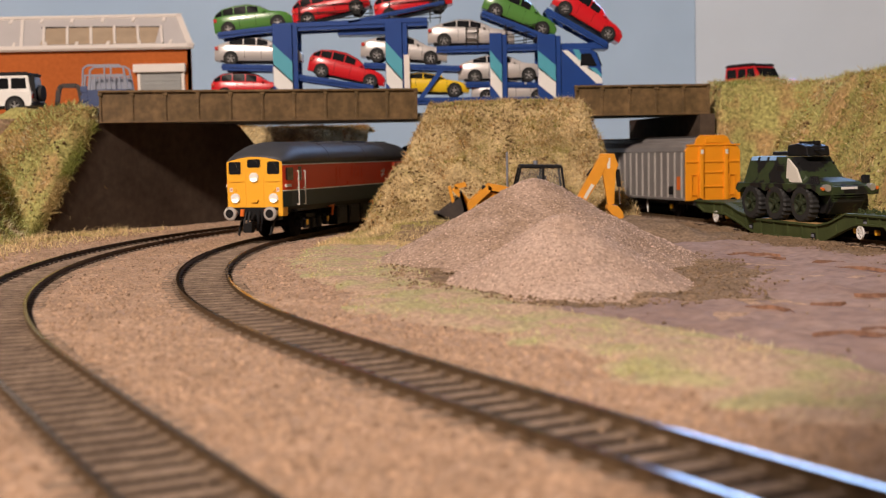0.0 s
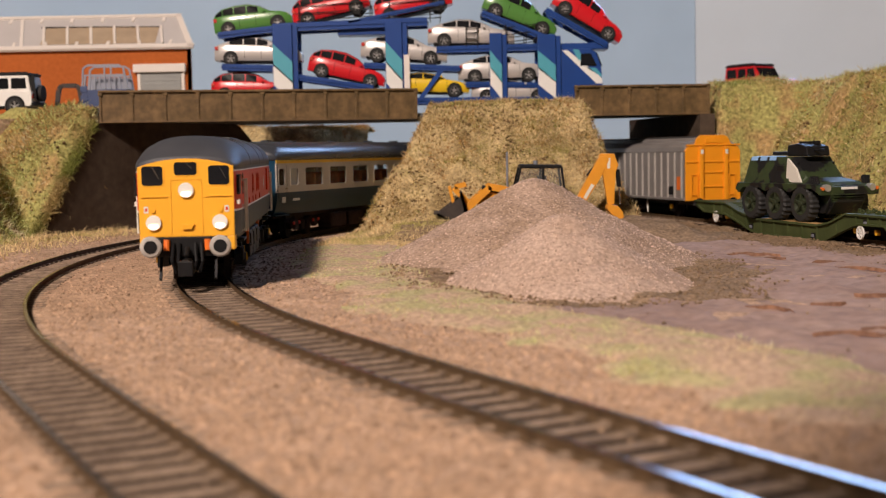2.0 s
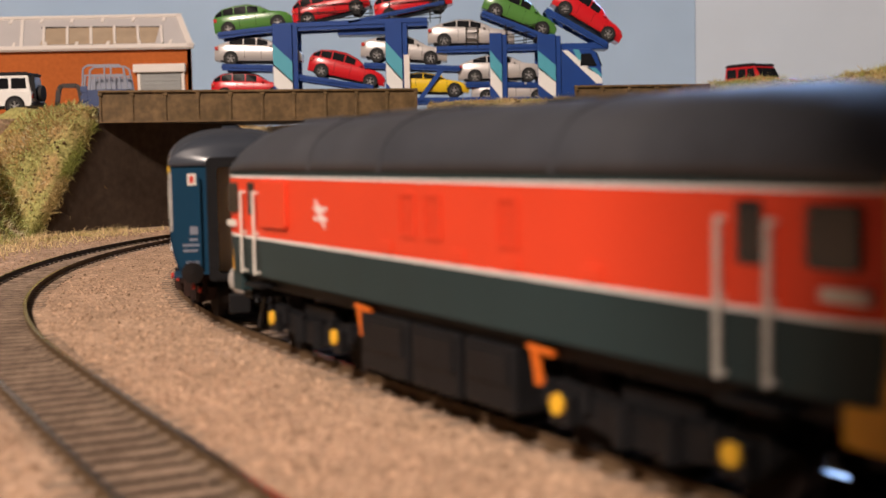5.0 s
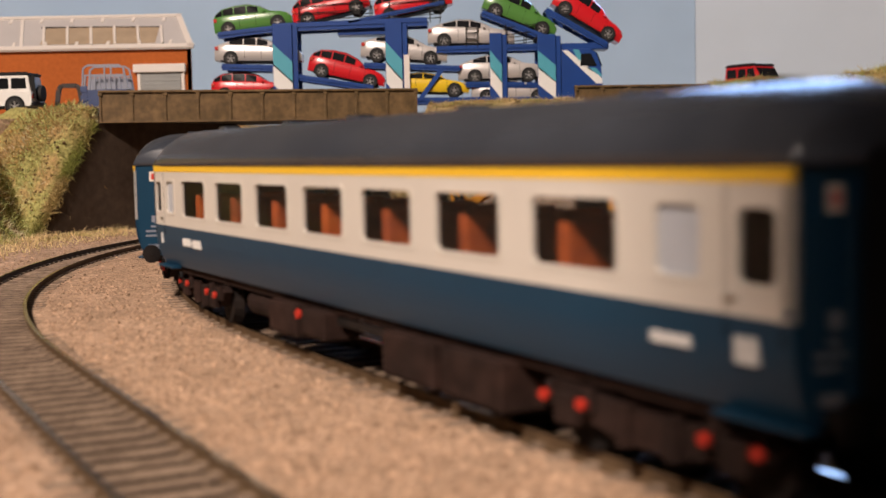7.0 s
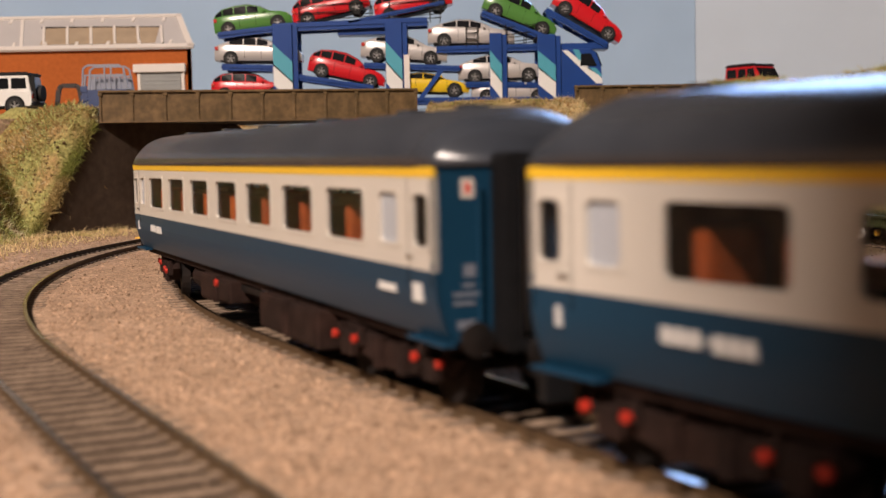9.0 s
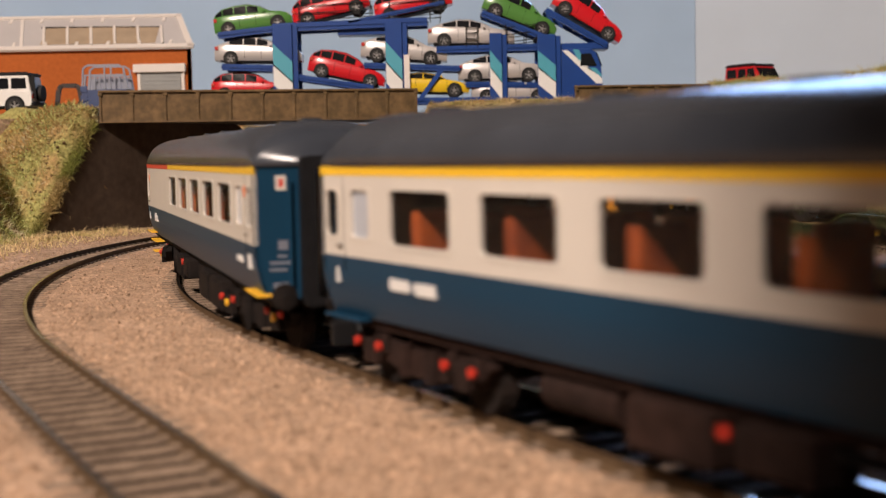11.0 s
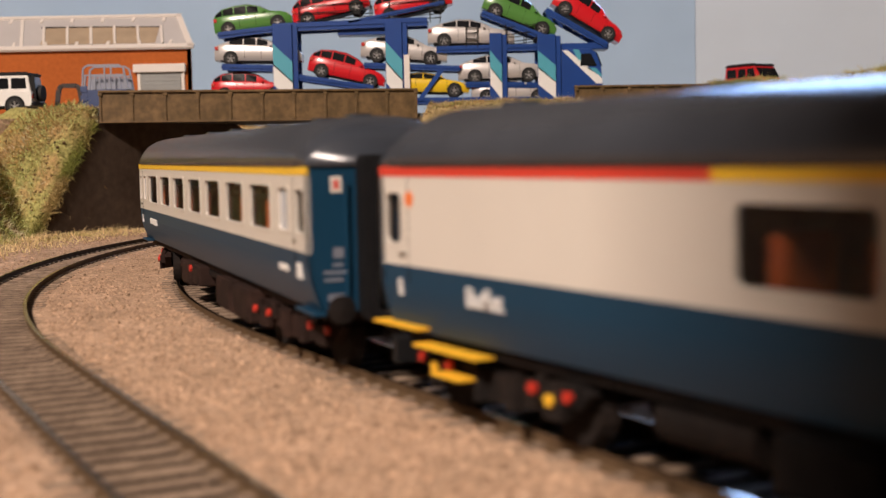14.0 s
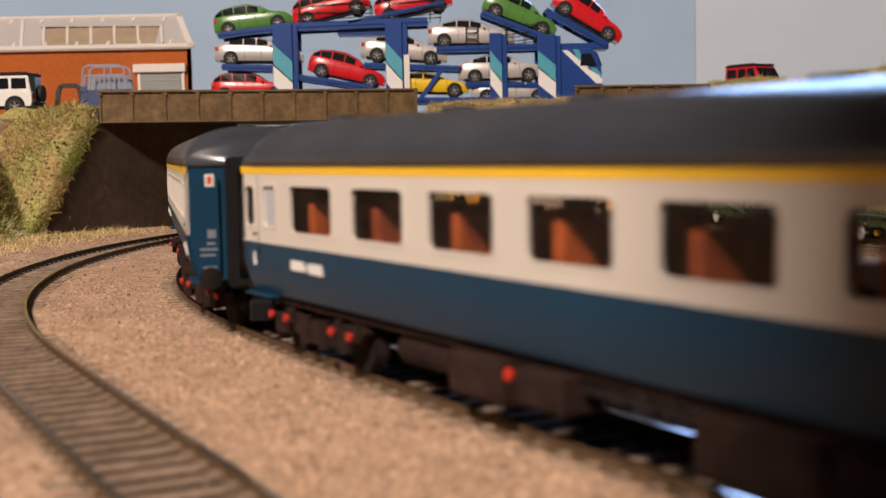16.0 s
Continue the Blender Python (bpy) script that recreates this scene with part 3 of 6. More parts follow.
fibres("verge_straw", lambda x, y: ground_z(x, y) + 0.9, 60000, -85, 160, 120, 760, (0.6, 1.8), 1.2, "straw", "dry straw fibres of the verge", 20,
       lambda x, y, rs: verge_in(x, y) + 0.6 * wave(x, y, 12, 75) > 0.3 + 0.6 * rs.rand(len(x)), width=0.2)
fibres("foot_grass", lambda x, y: ground_z(x, y) + 0.5, 22000, -330, -150, 520, 780, (1.5, 5.0), 0.8, "straw", "straw fibres at the foot of the bank", 21,
       lambda x, y, rs: (-beside(LINE_B, x, y, 8) - 34) / 40 > rs.rand(len(x)))
fibres("mound_straw", lambda x, y: ground_z(x, y) + mound(x, y) + 0.9, 40000, -70, 60, 590, 712, (1.0, 3.6), 1.0, "straw", "straw fibres on the loose soil before the bank", 25,
       lambda x, y, rs: (beside(LINE_A, x, y, 8) > 34) & (wave(x, y, 15, 85) > rs.rand(len(x)) - 0.9), width=0.22)


def clumps(name, z_of, n, x0, x1, y0, y1, size, material, label, seed):
    def place(rs, k):
        x, y = x0 + (x1 - x0) * rs.rand(k), y0 + (y1 - y0) * rs.rand(k)
        return np.c_[x, y][(z_of(x, y) > 0) & (wave(x, y, 19, seed) + 0.6 * wave(x, y, 7, seed + 1) > 0.0)]
    return scatter(name, n, place, z_of, size, material, label, seed)


clumps("moss_clumps", hump_z, 7000, -50, 140, 693, 850, (0.4, 1.5), "moss", "crumbly moss and foam clumps on the bank", 91)
clumps("foam_clumps", hump_z, 4000, -50, 140, 693, 850, (0.4, 1.2), "pale_foam", "pale foam clumps on the bank", 92)
clumps("brown_crumbs", hump_z, 9000, -50, 140, 693, 850, (0.5, 1.6), "brown_crumb", "dark brown crumbs on the bank", 97)
clumps("cutting_crumbs", right_z, 12000, 174, 400, 480, 880, (0.5, 1.9), "brown_crumb", "dark brown crumbs on the cutting", 98)
clumps("bank_crumbs", left_z, 6000, -380, -185, 555, 800, (0.5, 1.7), "brown_crumb", "dark brown crumbs on the bank", 99)
fibres("hump_green", hump_z, 30000, -50, 140, 693, 850, (1.4, 4.5), 0.8, "olive_fibre", "olive grass on the bank", 22, lambda x, y, rs: wave(x, y, 20, 79) > 0.05, width=0.22)
clumps("bank_moss", left_z, 10000, -380, -185, 555, 800, (0.5, 2.0), "moss", "crumbly moss clumps on the bank", 93)
clumps("bank_foam", left_z, 4000, -380, -185, 555, 800, (0.4, 1.4), "pale_foam", "pale foam clumps on the bank", 94)
clumps("cutting_moss", right_z, 12000, 174, 400, 480, 880, (0.5, 2.0), "moss", "crumbly moss clumps on the cutting", 95)
clumps("cutting_foam", right_z, 3000, 174, 400, 480, 880, (0.4, 1.3), "pale_foam", "pale foam clumps on the cutting", 96)

# abutments: slabs of dark card, battered
def slab(name, foot0, foot1, top0, top1, z1, thick, label):
    bm = B()
    d = (Vector((*foot1, 0)) - Vector((*foot0, 0))).normalized()
    n = Vector((-d.y, d.x, 0)) * thick
    ring0 = [Vector((*foot0, -3)), Vector((*top0, z1)), Vector((*top0, z1)) + n, Vector((*foot0, -3)) + n]
    ring1 = [Vector((*foot1, -3)), Vector((*top1, z1)), Vector((*top1, z1)) + n, Vector((*foot1, -3)) + n]
    loft(bm, [ring0, ring1])
    return tagged(part(name, bm, "concrete"), label, "abutment", kind="structure")


lo, hi = [], []
for k in np.linspace(-0.45, 2.0, 42):
    u = WALL0 + (WALL1 - WALL0) * k
    for z, ring in ((-3.0, lo), (float(wall_top(k)), hi)):
        ring.append([(u[0], u[1], z), (u[0] - 3.3, u[1] + 2.2, z)])
west = loft(B(), [[a[0], b[0], b[1], a[1]] for a, b in zip(lo, hi)])
tagged(part("abutment_west", west, "concrete"), "dark brown abutment wall with sloping wing ends", "abutment", kind="structure")
slab("abutment_east", (176, 818), (152, 962), (176, 818), (152, 962), 68, 10, "dark abutment wall under the short bridge")

# ---- bridge: two plate girders and a thin deck ----
def plate_girder(p0, p1, z0, z1, pitch):
    L = math.hypot(p1[0] - p0[0], p1[1] - p0[1])
    ang = math.degrees(math.atan2(p1[1] - p0[1], p1[0] - p0[0]))
    g = thing("plate_girder", "weathered brown plate girder of the road bridge", "bridge girder", at(p0[0], p0[1], z0, 0, 0, ang), "bridge girders", "structure")
    H = z1 - z0
    part("web", box(B(), 0.2, L - 0.2, 0, 1.6, 1.2, H - 1.4), "girder", g)
    part("top_flange", box(B(), 0, L, -1.6, 3.0, H - 1.4, H, 0.25), "girder", g, "pale worn top flange")
    part("bottom_flange", box(B(), 0, L, -1.2, 2.8, 0, 1.2, 0.25), "girder", g)
    n = round(L / pitch)
    for i in range(n + 1):
        x = min(max(L * i / n, 0.9), L - 0.9)
        bm = B()
        box(bm, x - 0.7, x + 0.7, -0.9, 0, 1.2, H - 1.4, 0.15)
        box(bm, x - 1.3, x + 1.3, -1.3, 0, H - 3.4, H - 1.4, 0.2)
        part("stiffener", bm, "girder", g)
    return g


plate_girder((-207, 774), (-14.6, 817), 67.9, 87.6, 19.5)
plate_girder((85.5, 811), (173.5, 821.5), 67.7, 87.2, 19.5)
deck = B()
prism(deck, [(-205, 778), (-14, 821), (84, 818), (175, 826), (175, 935), (-205, 935)], 69.0, 72.0, "z")
tagged(part("road_deck", deck, "road"), "thin grey road deck across the bridges", "road", kind="structure")
yard = B()
prism(yard, [(-900, 800), (-300, 800), (-222, 800), (-180, 985), (-172, 1110), (-172, 1254), (-900, 1254)], -2.0, 72.4, "z")
tagged(part("yard_plateau", yard, "soil"), "raised yard beside the bridge, dry earth", "ground", kind="structure")
yard = B()
prism(yard, [(190, 840), (900, 840), (900, 1080), (190, 1080)], -2.0, 80.4, "z")
tagged(part("yard_plateau", yard, "soil"), "raised ground behind the cutting", "ground", kind="structure")

# ---- backdrop boards ----
def board(name, x0, x1, y0, y1, z1, material, label):
    bm = B()
    loft(bm, [[(x0, y0, -3), (x0, y0, z1), (x0, y0 + 6, z1), (x0, y0 + 6, -3)], [(x1, y1, -3), (x1, y1, z1), (x1, y1 + 6, z1), (x1, y1 + 6, -3)]])
    return tagged(part(name, bm, material), label, "backdrop", kind="structure")


board("backdrop_1", -900, 251, 1256, 1256, 215, "backdrop", "pale blue painted backdrop board")
board("backdrop_2", 251.5, 1500, 1256, 1250, 215, "backdrop2", "paler blue painted backdrop board")

# ---- the room: plaster walls, ceiling, and a window above the backdrop ----
def room():
    x0, x1, y0, y1, z0, z1 = -2000, 2100, -2300, 1480, -950, 1450
    def wall(name, *b):
        tagged(part(name, box(B(), *b), "plaster"), "plain dark grey room wall, darkened to cut bounced light", "wall", kind="structure")
    wall("wall_south", x0 - 60, x1 + 60, y0 - 60, y0, z0, z1)
    wall("wall_west", x0 - 60, x0, y0, y1, z0, z1)
    wall("wall_east", x1, x1 + 60, y0, y1, z0, z1)
    # low unseen board added behind the operating edge to shade the nearest line
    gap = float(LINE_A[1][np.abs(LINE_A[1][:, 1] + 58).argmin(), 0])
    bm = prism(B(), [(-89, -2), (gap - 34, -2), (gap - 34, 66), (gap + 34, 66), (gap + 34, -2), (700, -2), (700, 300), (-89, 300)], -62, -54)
    tagged(part("wall_partition", bm, "plaster"), "plain unseen board added to shade the near line, with an opening for the track", "wall", kind="structure")
    wx0, wx1, wz0, wz1 = 265, 560, 224, 900
    bm = B()
    box(bm, x0 - 60, wx0, y1, y1 + 60, z0, z1)
    box(bm, wx1, x1 + 60, y1, y1 + 60, z0, z1)
    box(bm, wx0, wx1, y1, y1 + 60, z0, wz0)
    box(bm, wx0, wx1, y1, y1 + 60, wz1, z1)
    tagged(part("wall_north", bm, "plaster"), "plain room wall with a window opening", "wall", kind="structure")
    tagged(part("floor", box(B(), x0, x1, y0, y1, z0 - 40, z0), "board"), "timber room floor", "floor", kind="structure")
    tagged(part("ceiling", box(B(), x0, x1, y0, y1, z1, z1 + 40), "plaster"), "plain dark grey ceiling, darkened to cut bounced light", "ceiling", kind="structure")
    bm = B()
    box(bm, wx0 - 5, wx1 + 5, y1 + 70, y1 + 74, wz0 - 5, wz1 + 5)
    sky = part("backdrop_sky", bm, glow("daylight_outside", (0.34, 0.54, 1.0), 6.0))
    tagged(sky, "daylight outside the room window", "sky", kind="structure")


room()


# ---- tracks ----
def rail_profile():
    return [(-1.0, 0), (1.0, 0), (1.0, 0.35), (0.28, 0.6), (0.28, 1.7), (0.55, 1.95), (0.55, 2.5), (-0.55, 2.5), (-0.55, 1.95), (-0.28, 1.7), (-0.28, 0.6), (-1.0, 0.35)]


def track(name, line, s0, s1, label, pitch=7.1, phase=0.0):
    t = thing(name, label, "railway track")
    prof = rail_profile()
    ss = np.arange(s0, s1, 6.0)
    for sd in (-1, 1):
        body, head = [], []
        for s in ss:
            p, d = on(line, s), tangent(line, s)
            n = np.array([-d[1], d[0]])
            c = p + n * sd * 8.7
            body.append([(c[0] + n[0] * u, c[1] + n[1] * u, RAIL - 2.5 + v) for u, v in prof])
            head.append([(c[0] + n[0] * u, c[1] + n[1] * u, RAIL + v) for u, v in ((-0.5, -0.1), (0.5, -0.1), (0.5, 0.03), (-0.5, 0.03))])
        r = part("rail", loft(B(), body), "rail", t, "brown weathered rail")
        part("rail_head", loft(B(), head), "railhead", r, "polished running surface")
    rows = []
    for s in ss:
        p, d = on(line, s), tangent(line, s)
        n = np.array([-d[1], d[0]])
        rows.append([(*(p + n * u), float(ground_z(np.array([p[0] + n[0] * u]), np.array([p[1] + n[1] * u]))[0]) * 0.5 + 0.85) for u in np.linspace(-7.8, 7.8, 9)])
    part("track_bed", loft(B(), rows, cap=False, closed=False), "track_bed", t, "ballast between the sleepers, coloured dark for the shade in the gaps", smooth=True)
    me = None
    for s in np.arange(s0 + 3 + phase, s1, pitch):
        p, d = on(line, s), tangent(line, s)
        m = at(p[0], p[1], 0, 0, 0, math.degrees(math.atan2(d[1], d[0])) + random.uniform(-1, 1))
        if me is None:
            bm = B()
            box(bm, -1.5, 1.5, -14.4, 14.4, -1.0, 1.95, 0.3)
            for sd in (-1, 1):
                box(bm, -1.1, 1.1, sd * 8.7 - 1.9, sd * 8.7 + 1.9, 1.85, 2.4, 0.2)
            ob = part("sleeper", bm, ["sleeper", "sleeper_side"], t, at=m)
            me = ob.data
            # dusty tops; the sides get the plastic that also carries painted gap shade
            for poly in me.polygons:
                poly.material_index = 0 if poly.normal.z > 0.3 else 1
        else:
            ob = new("sleeper", me)
            ob.parent = t
            ob.matrix_basis = m
    return t


track("railway_track", LINE_A, -330, 1750, "curved model railway track with brown rails and dusty sleepers", 7.1, 4.0)
track("railway_track", LINE_B, -330, 720, "curved model railway track with brown rails and dusty sleepers, outer line", 6.75, 3.6)
track("railway_track", LINE_C, 60, 720, "siding track half buried in dark soil")
# ---- rolling stock; each stands with its origin over the rail heads, x ahead, y to its left ----
def rounded(y0, y1, z0, z1, r, n=4):
    """Outline of a rectangle with round corners, as (a, b) pairs."""
    out = []
    for cy, cz, a0 in ((y1 - r, z1 - r, 0), (y0 + r, z1 - r, 90), (y0 + r, z0 + r, 180), (y1 - r, z0 + r, 270)):
        for i in range(n + 1):
            a = radians(a0 + 90 * i / n)
            out.append((cy + r * math.cos(a), cz + r * math.sin(a)))
    return out


def ring_frame(bm, outer, inner, d0, d1, axis):
    """A flat rim between two outlines of equal count, d0 to d1 deep along an axis."""
    def P(p, d):
        return (p[0], d, p[1]) if axis == "y" else (d, p[0], p[1])
    rings = []
    for o, i in zip(outer, inner):
        rings.append([P(o, d0), P(o, d1), P(i, d1), P(i, d0)])
    rings.append(rings[0])
    loft(bm, rings, cap=False)
    bmesh.ops.remove_doubles(bm, verts=bm.verts, dist=1e-4)
    return bm


def panel_wall(bm, xs, zs, holes, y_of, thick, sd):
    """A side wall of cells, left open at the holes (x0, x1, z0, z1), y_of(z) half width, with its thickness inwards."""
    grid_v = {}
    def V(i, j, inner):
        key = (i, j, inner)
        if key not in grid_v:
            grid_v[key] = bm.verts.new((xs[i], sd * (y_of(zs[j]) - (thick if inner else 0)), zs[j]))
        return grid_v[key]
    def open_at(i, j):
        if not (0 <= i < len(xs) - 1 and 0 <= j < len(zs) - 1):
            return True
        cx, cz = (xs[i] + xs[i + 1]) / 2, (zs[j] + zs[j + 1]) / 2
        return any(a < cx < b and c < cz < d for a, b, c, d in holes)
    for i in range(len(xs) - 1):
        for j in range(len(zs) - 1):
            if open_at(i, j):
                continue
            for inner in (0, 1):
                f = [V(i, j, inner), V(i + 1, j, inner), V(i + 1, j + 1, inner), V(i, j + 1, inner)]
                bm.faces.new(f if inner == 0 else f[::-1])
            for (di, dj, a, b) in ((-1, 0, (0, 0), (0, 1)), (1, 0, (1, 0), (1, 1)), (0, -1, (0, 0), (1, 0)), (0, 1, (0, 1), (1, 1))):
                if open_at(i + di, j + dj):
                    p, r = (i + a[0], j + a[1]), (i + b[0], j + b[1])
                    bm.faces.new((V(*p, 0), V(*r, 0), V(*r, 1), V(*p, 1)))
    return bm


def bogie(name, parent, x, material, dots, wheelbase, side_y, label):
    """A bogie whose origin is on the track's centre line under the pivot."""
    b = part(name, prism(B(), [(-wheelbase / 2 - 7, 8.5), (-wheelbase / 2 - 3, 4.8), (-wheelbase / 2 + 5, 4.8), (-6, 3.6), (6, 3.6), (wheelbase / 2 - 5, 4.8), (wheelbase / 2 + 3, 4.8), (wheelbase / 2 + 7, 8.5), (wheelbase / 2 + 4, 10.0), (5, 8.2), (-5, 8.2), (-wheelbase / 2 - 4, 10.0)], -side_y, -side_y + 2.2), material, parent, label, at=at(x, 0, 0))
    bm = prism(B(), [(-wheelbase / 2 - 7, 8.5), (-wheelbase / 2 - 3, 4.8), (-wheelbase / 2 + 5, 4.8), (-6, 3.6), (6, 3.6), (wheelbase / 2 - 5, 4.8), (wheelbase / 2 + 3, 4.8), (wheelbase / 2 + 7, 8.5), (wheelbase / 2 + 4, 10.0), (5, 8.2), (-5, 8.2), (-wheelbase / 2 - 4, 10.0)], side_y - 2.2, side_y)
    box(bm, -8, 8, -side_y + 2, side_y - 2, 6, 11)
    for sx in (-1, 1):
        for sd in (-1, 1):
            rod(bm, (sx * 5, sd * (side_y + 0.2), 3.4), (sx * 5, sd * (side_y + 0.2), 9), 1.4, 8)
            rod(bm, (sx * wheelbase / 2 - 4.5, sd * (side_y + 0.3), 6.5), (sx * wheelbase / 2 - 4.5, sd * (side_y + 0.3), 10), 0.9, 6)
            rod(bm, (sx * wheelbase / 2 + 4.5, sd * (side_y + 0.3), 6.5), (sx * wheelbase / 2 + 4.5, sd * (side_y + 0.3), 10), 0.9, 6)
            box(bm, sx * wheelbase / 2 - 2.4, sx * wheelbase / 2 + 2.4, sd * (side_y + 0.9) - 0.9, sd * (side_y + 0.9) + 0.9, 4.2, 8.6, 0.3)
    part("bogie_frame", bm, material, b)
    for sx in (-1, 1):
        bm = B()
        for sd in (-1, 1):
            lathe(bm, [(0, sd * 7.4), (6.2, sd * 7.4), (6.2, sd * 9.6), (6.9, sd * 7.4)], (sx * wheelbase / 2, 0, 6.2), "y", 20)
            lathe(bm, [(0.1, sd * 9.9), (6.2, sd * 9.9), (6.2, sd * 7.5), (0.1, sd * 7.5)], (sx * wheelbase / 2, 0, 6.2), "y", 20)
        rod(bm, (sx * wheelbase / 2, -9, 6.2), (sx * wheelbase / 2, 9, 6.2), 1.2, 8)
        part("wheelset", bm, "under", b, "dark steel wheels")
        for sd in (-1, 1):
            for dx, dz, colour, r in dots:
                part("axlebox_cover", rod(B(), (sx * wheelbase / 2 + dx, sd * (side_y + 1.6), 6.2 + dz), (sx * wheelbase / 2 + dx, sd * (side_y + 2.3), 6.2 + dz), r, 10), colour, b, "painted axlebox cover")
    return b


L2, HW = 128.6, 16.56
WAIST, STRIPE0, STRIPE1, SILL = 23.6, 38.3, 39.9, 12.4


def coach_y(z):
    return HW - 0.0 if z > 24 else HW - 2.6 * ((24 - z) / 11.6) ** 2.2


def roof_ring(x, hw, z_edge, top, n=16):
    pts = []
    for i in range(n + 1):
        a = math.pi * i / n
        c = math.cos(a)
        pts.append((x, hw * math.copysign(abs(c) ** 0.8, c), z_edge + (top - z_edge) * math.sin(a) ** 0.9))
    return pts


def coach(name, label, buffet=False):
    """A two-tone blue and grey carriage, glazed, with seats inside."""
    t = thing(name, label, "railway carriage", group="carriages of the train")
    shift = -0.8 if buffet else 0.0
    big = [(-91.2 + shift + 29.55 * i - 9.5, -91.2 + shift + 29.55 * i + 11.3, 26.4, 36.1) for i in range(7)]
    lav = [(-115.9, -108.4, 27.0, 35.9), (105.0, 113.8, 27.0, 35.9)]
    door = [(-126.6, -121.0, 27.0, 35.8), (119.8, 126.5, 27.0, 35.8)]
    if buffet:
        big = big[2:]
        lav = lav[1:]
    for sd, opens in ((-1, big + lav + door), (1, [(a, b, c, d) for a, b, c, d in big + lav + door])):
        xs = sorted({-L2, L2, *[v for h in opens for v in h[:2]]})
        zs = sorted({WAIST, 25.0, STRIPE0, *[v for h in opens for v in h[2:]]})
        part("upper_side", panel_wall(B(), xs, zs, opens, coach_y, 0.8, sd), "cream", t, "pearl grey upper side")
        part("lower_side", panel_wall(B(), [-L2, -60, 0, 60, L2], [SILL, 12.6, 13.8, 15.2, 16.8, 18.4, 20, WAIST], [], coach_y, 0.8, sd), "blue", t, "blue lower side")
        for a, b, c, d in opens:
            fr = part("window", ring_frame(B(), rounded(a - 0.5, b + 0.5, c - 0.5, d + 0.5, 1.2), rounded(a + 0.25, b - 0.25, c + 0.25, d - 0.25, 1.3), sd * (HW + 0.14), sd * (HW - 0.5), "y"), "cream", t)
            glass = "frosted" if (a, b, c, d) in lav else "pane"
            part("pane", box(B(), a, b, sd * (HW - 0.5), sd * (HW - 0.7), c, d), glass, fr, "white frosted pane" if glass == "frosted" else "clear dark pane")
        if buffet:
            part("stripe", box(B(), -L2, -46, sd * (HW - 0.6), sd * (HW + 0.1), STRIPE0, STRIPE1), "stripe_red", t, "red stripe over the buffet")
            part("stripe", box(B(), -46, L2, sd * (HW - 0.6), sd * (HW + 0.1), STRIPE0, STRIPE1), "stripe_yellow", t, "yellow stripe under the roof")
            for x in (-118.4, 117.2):
                part("door_label", rod(B(), (x, sd * HW, 34.6), (x, sd * (HW + 0.12), 34.6), 1.3, 14), "orange_dot", t, "round orange door label")
            for x0, x1, z in ((-132, -116, 13.6), (-118, -98, 11.0), (-112, -103, 7.0), (115, 131, 13.6)):
                part("footstep", box(B(), x0, x1, sd * (HW - 3.2), sd * (HW + 0.2), z - 0.5, z, 0.15), "yellow_dot", t, "bright yellow footstep")
        else:
            part("stripe", box(B(), -L2, L2, sd * (HW - 0.6), sd * (HW + 0.1), STRIPE0, STRIPE1), "stripe_yellow", t, "yellow first class stripe")
            for x0, x1 in ((-L2 - 1, -L2 + 14), (L2 - 14, L2 + 1)):
                part("footstep", box(B(), x0, x1, sd * (HW - 3.2), sd * (HW - 0.6), 11.7, 12.3, 0.15), "blue", t)
        # door seams and handles
        for x in (-127.6, -118.9, 117.9, 127.2):
            part("door_seam", box(B(), x - 0.1, x + 0.1, sd * (HW - 0.3), sd * (HW + 0.03), 21, 38), "under", t)
        for x in (-120.6, 119.0):
            part("door_handle", box(B(), x - 0.9, x + 0.9, sd * HW, sd * (HW + 0.5), 25.2, 25.8, 0.1), "steel", t, "small bright door handle")
        # lettering of the lower side
        def mark(x0, x1, z0, z1, nm="lettering"):
            part(nm, box(B(), x0, x1, sd * HW - 1.6 * sd, sd * (HW + 0.05), z0, z1), "white", t, "white painted lettering bar")
        if buffet:
            cu = bpy.data.curves.new("lettering", "FONT")
            cu.body, cu.size, cu.extrude = "Buffet", 4.4 * K, 0.3 * K
            tmp = bpy.data.objects.new("tmp", cu)
            me = bpy.data.meshes.new_from_object(tmp)
            bpy.data.objects.remove(tmp)
            me.materials.append(M["white"])
            ob = new("lettering", me)
            ob.parent = t
            ob["label"] = "white lettering of the buffet"
            ob.matrix_basis = at(-101 if sd < 0 else -88, sd * (HW - 0.28), 18.6, 90, 0, 0 if sd < 0 else 180)
        else:
            for k in range(3):
                mark(-101 + k * 2.4, -99.2 + k * 2.4, 18.9, 20.9)
            mark(-93.6, -92.4, 19.7, 20.1)
            for k in range(3):
                mark(-92 + k * 2.4, -90.2 + k * 2.4, 18.7, 20.8)
        for k in range(3):
            mark(104.2 + k * 2.6, 106.2 + k * 2.6, 19.0, 20.3)
        mark(-122.5, -121.6, 18.6, 21.4)
        mark(119.6, 121.0, 18.4, 21.4)
        mark(121.6, 123.0, 18.4, 21.4)
    # ends with gangways, roof, floor
    for e in (-1, 1):
        x = e * L2
        prof = rounded(-HW, HW, SILL, 40.2, 1.4, 3)
        prof = prof[:8] + [(-HW, z) for z in (24, 21, 18, 16)] + prof[8:] + [(HW, z) for z in (16, 18, 21, 24)]
        prof = [(y * (1 if z > 24 else coach_y(z) / HW), z) for y, z in prof]
        part("end_panel", prism(B(), prof, x - e * 1.2, x, "x"), "blue", t, "blue carriage end")
        bm = B()
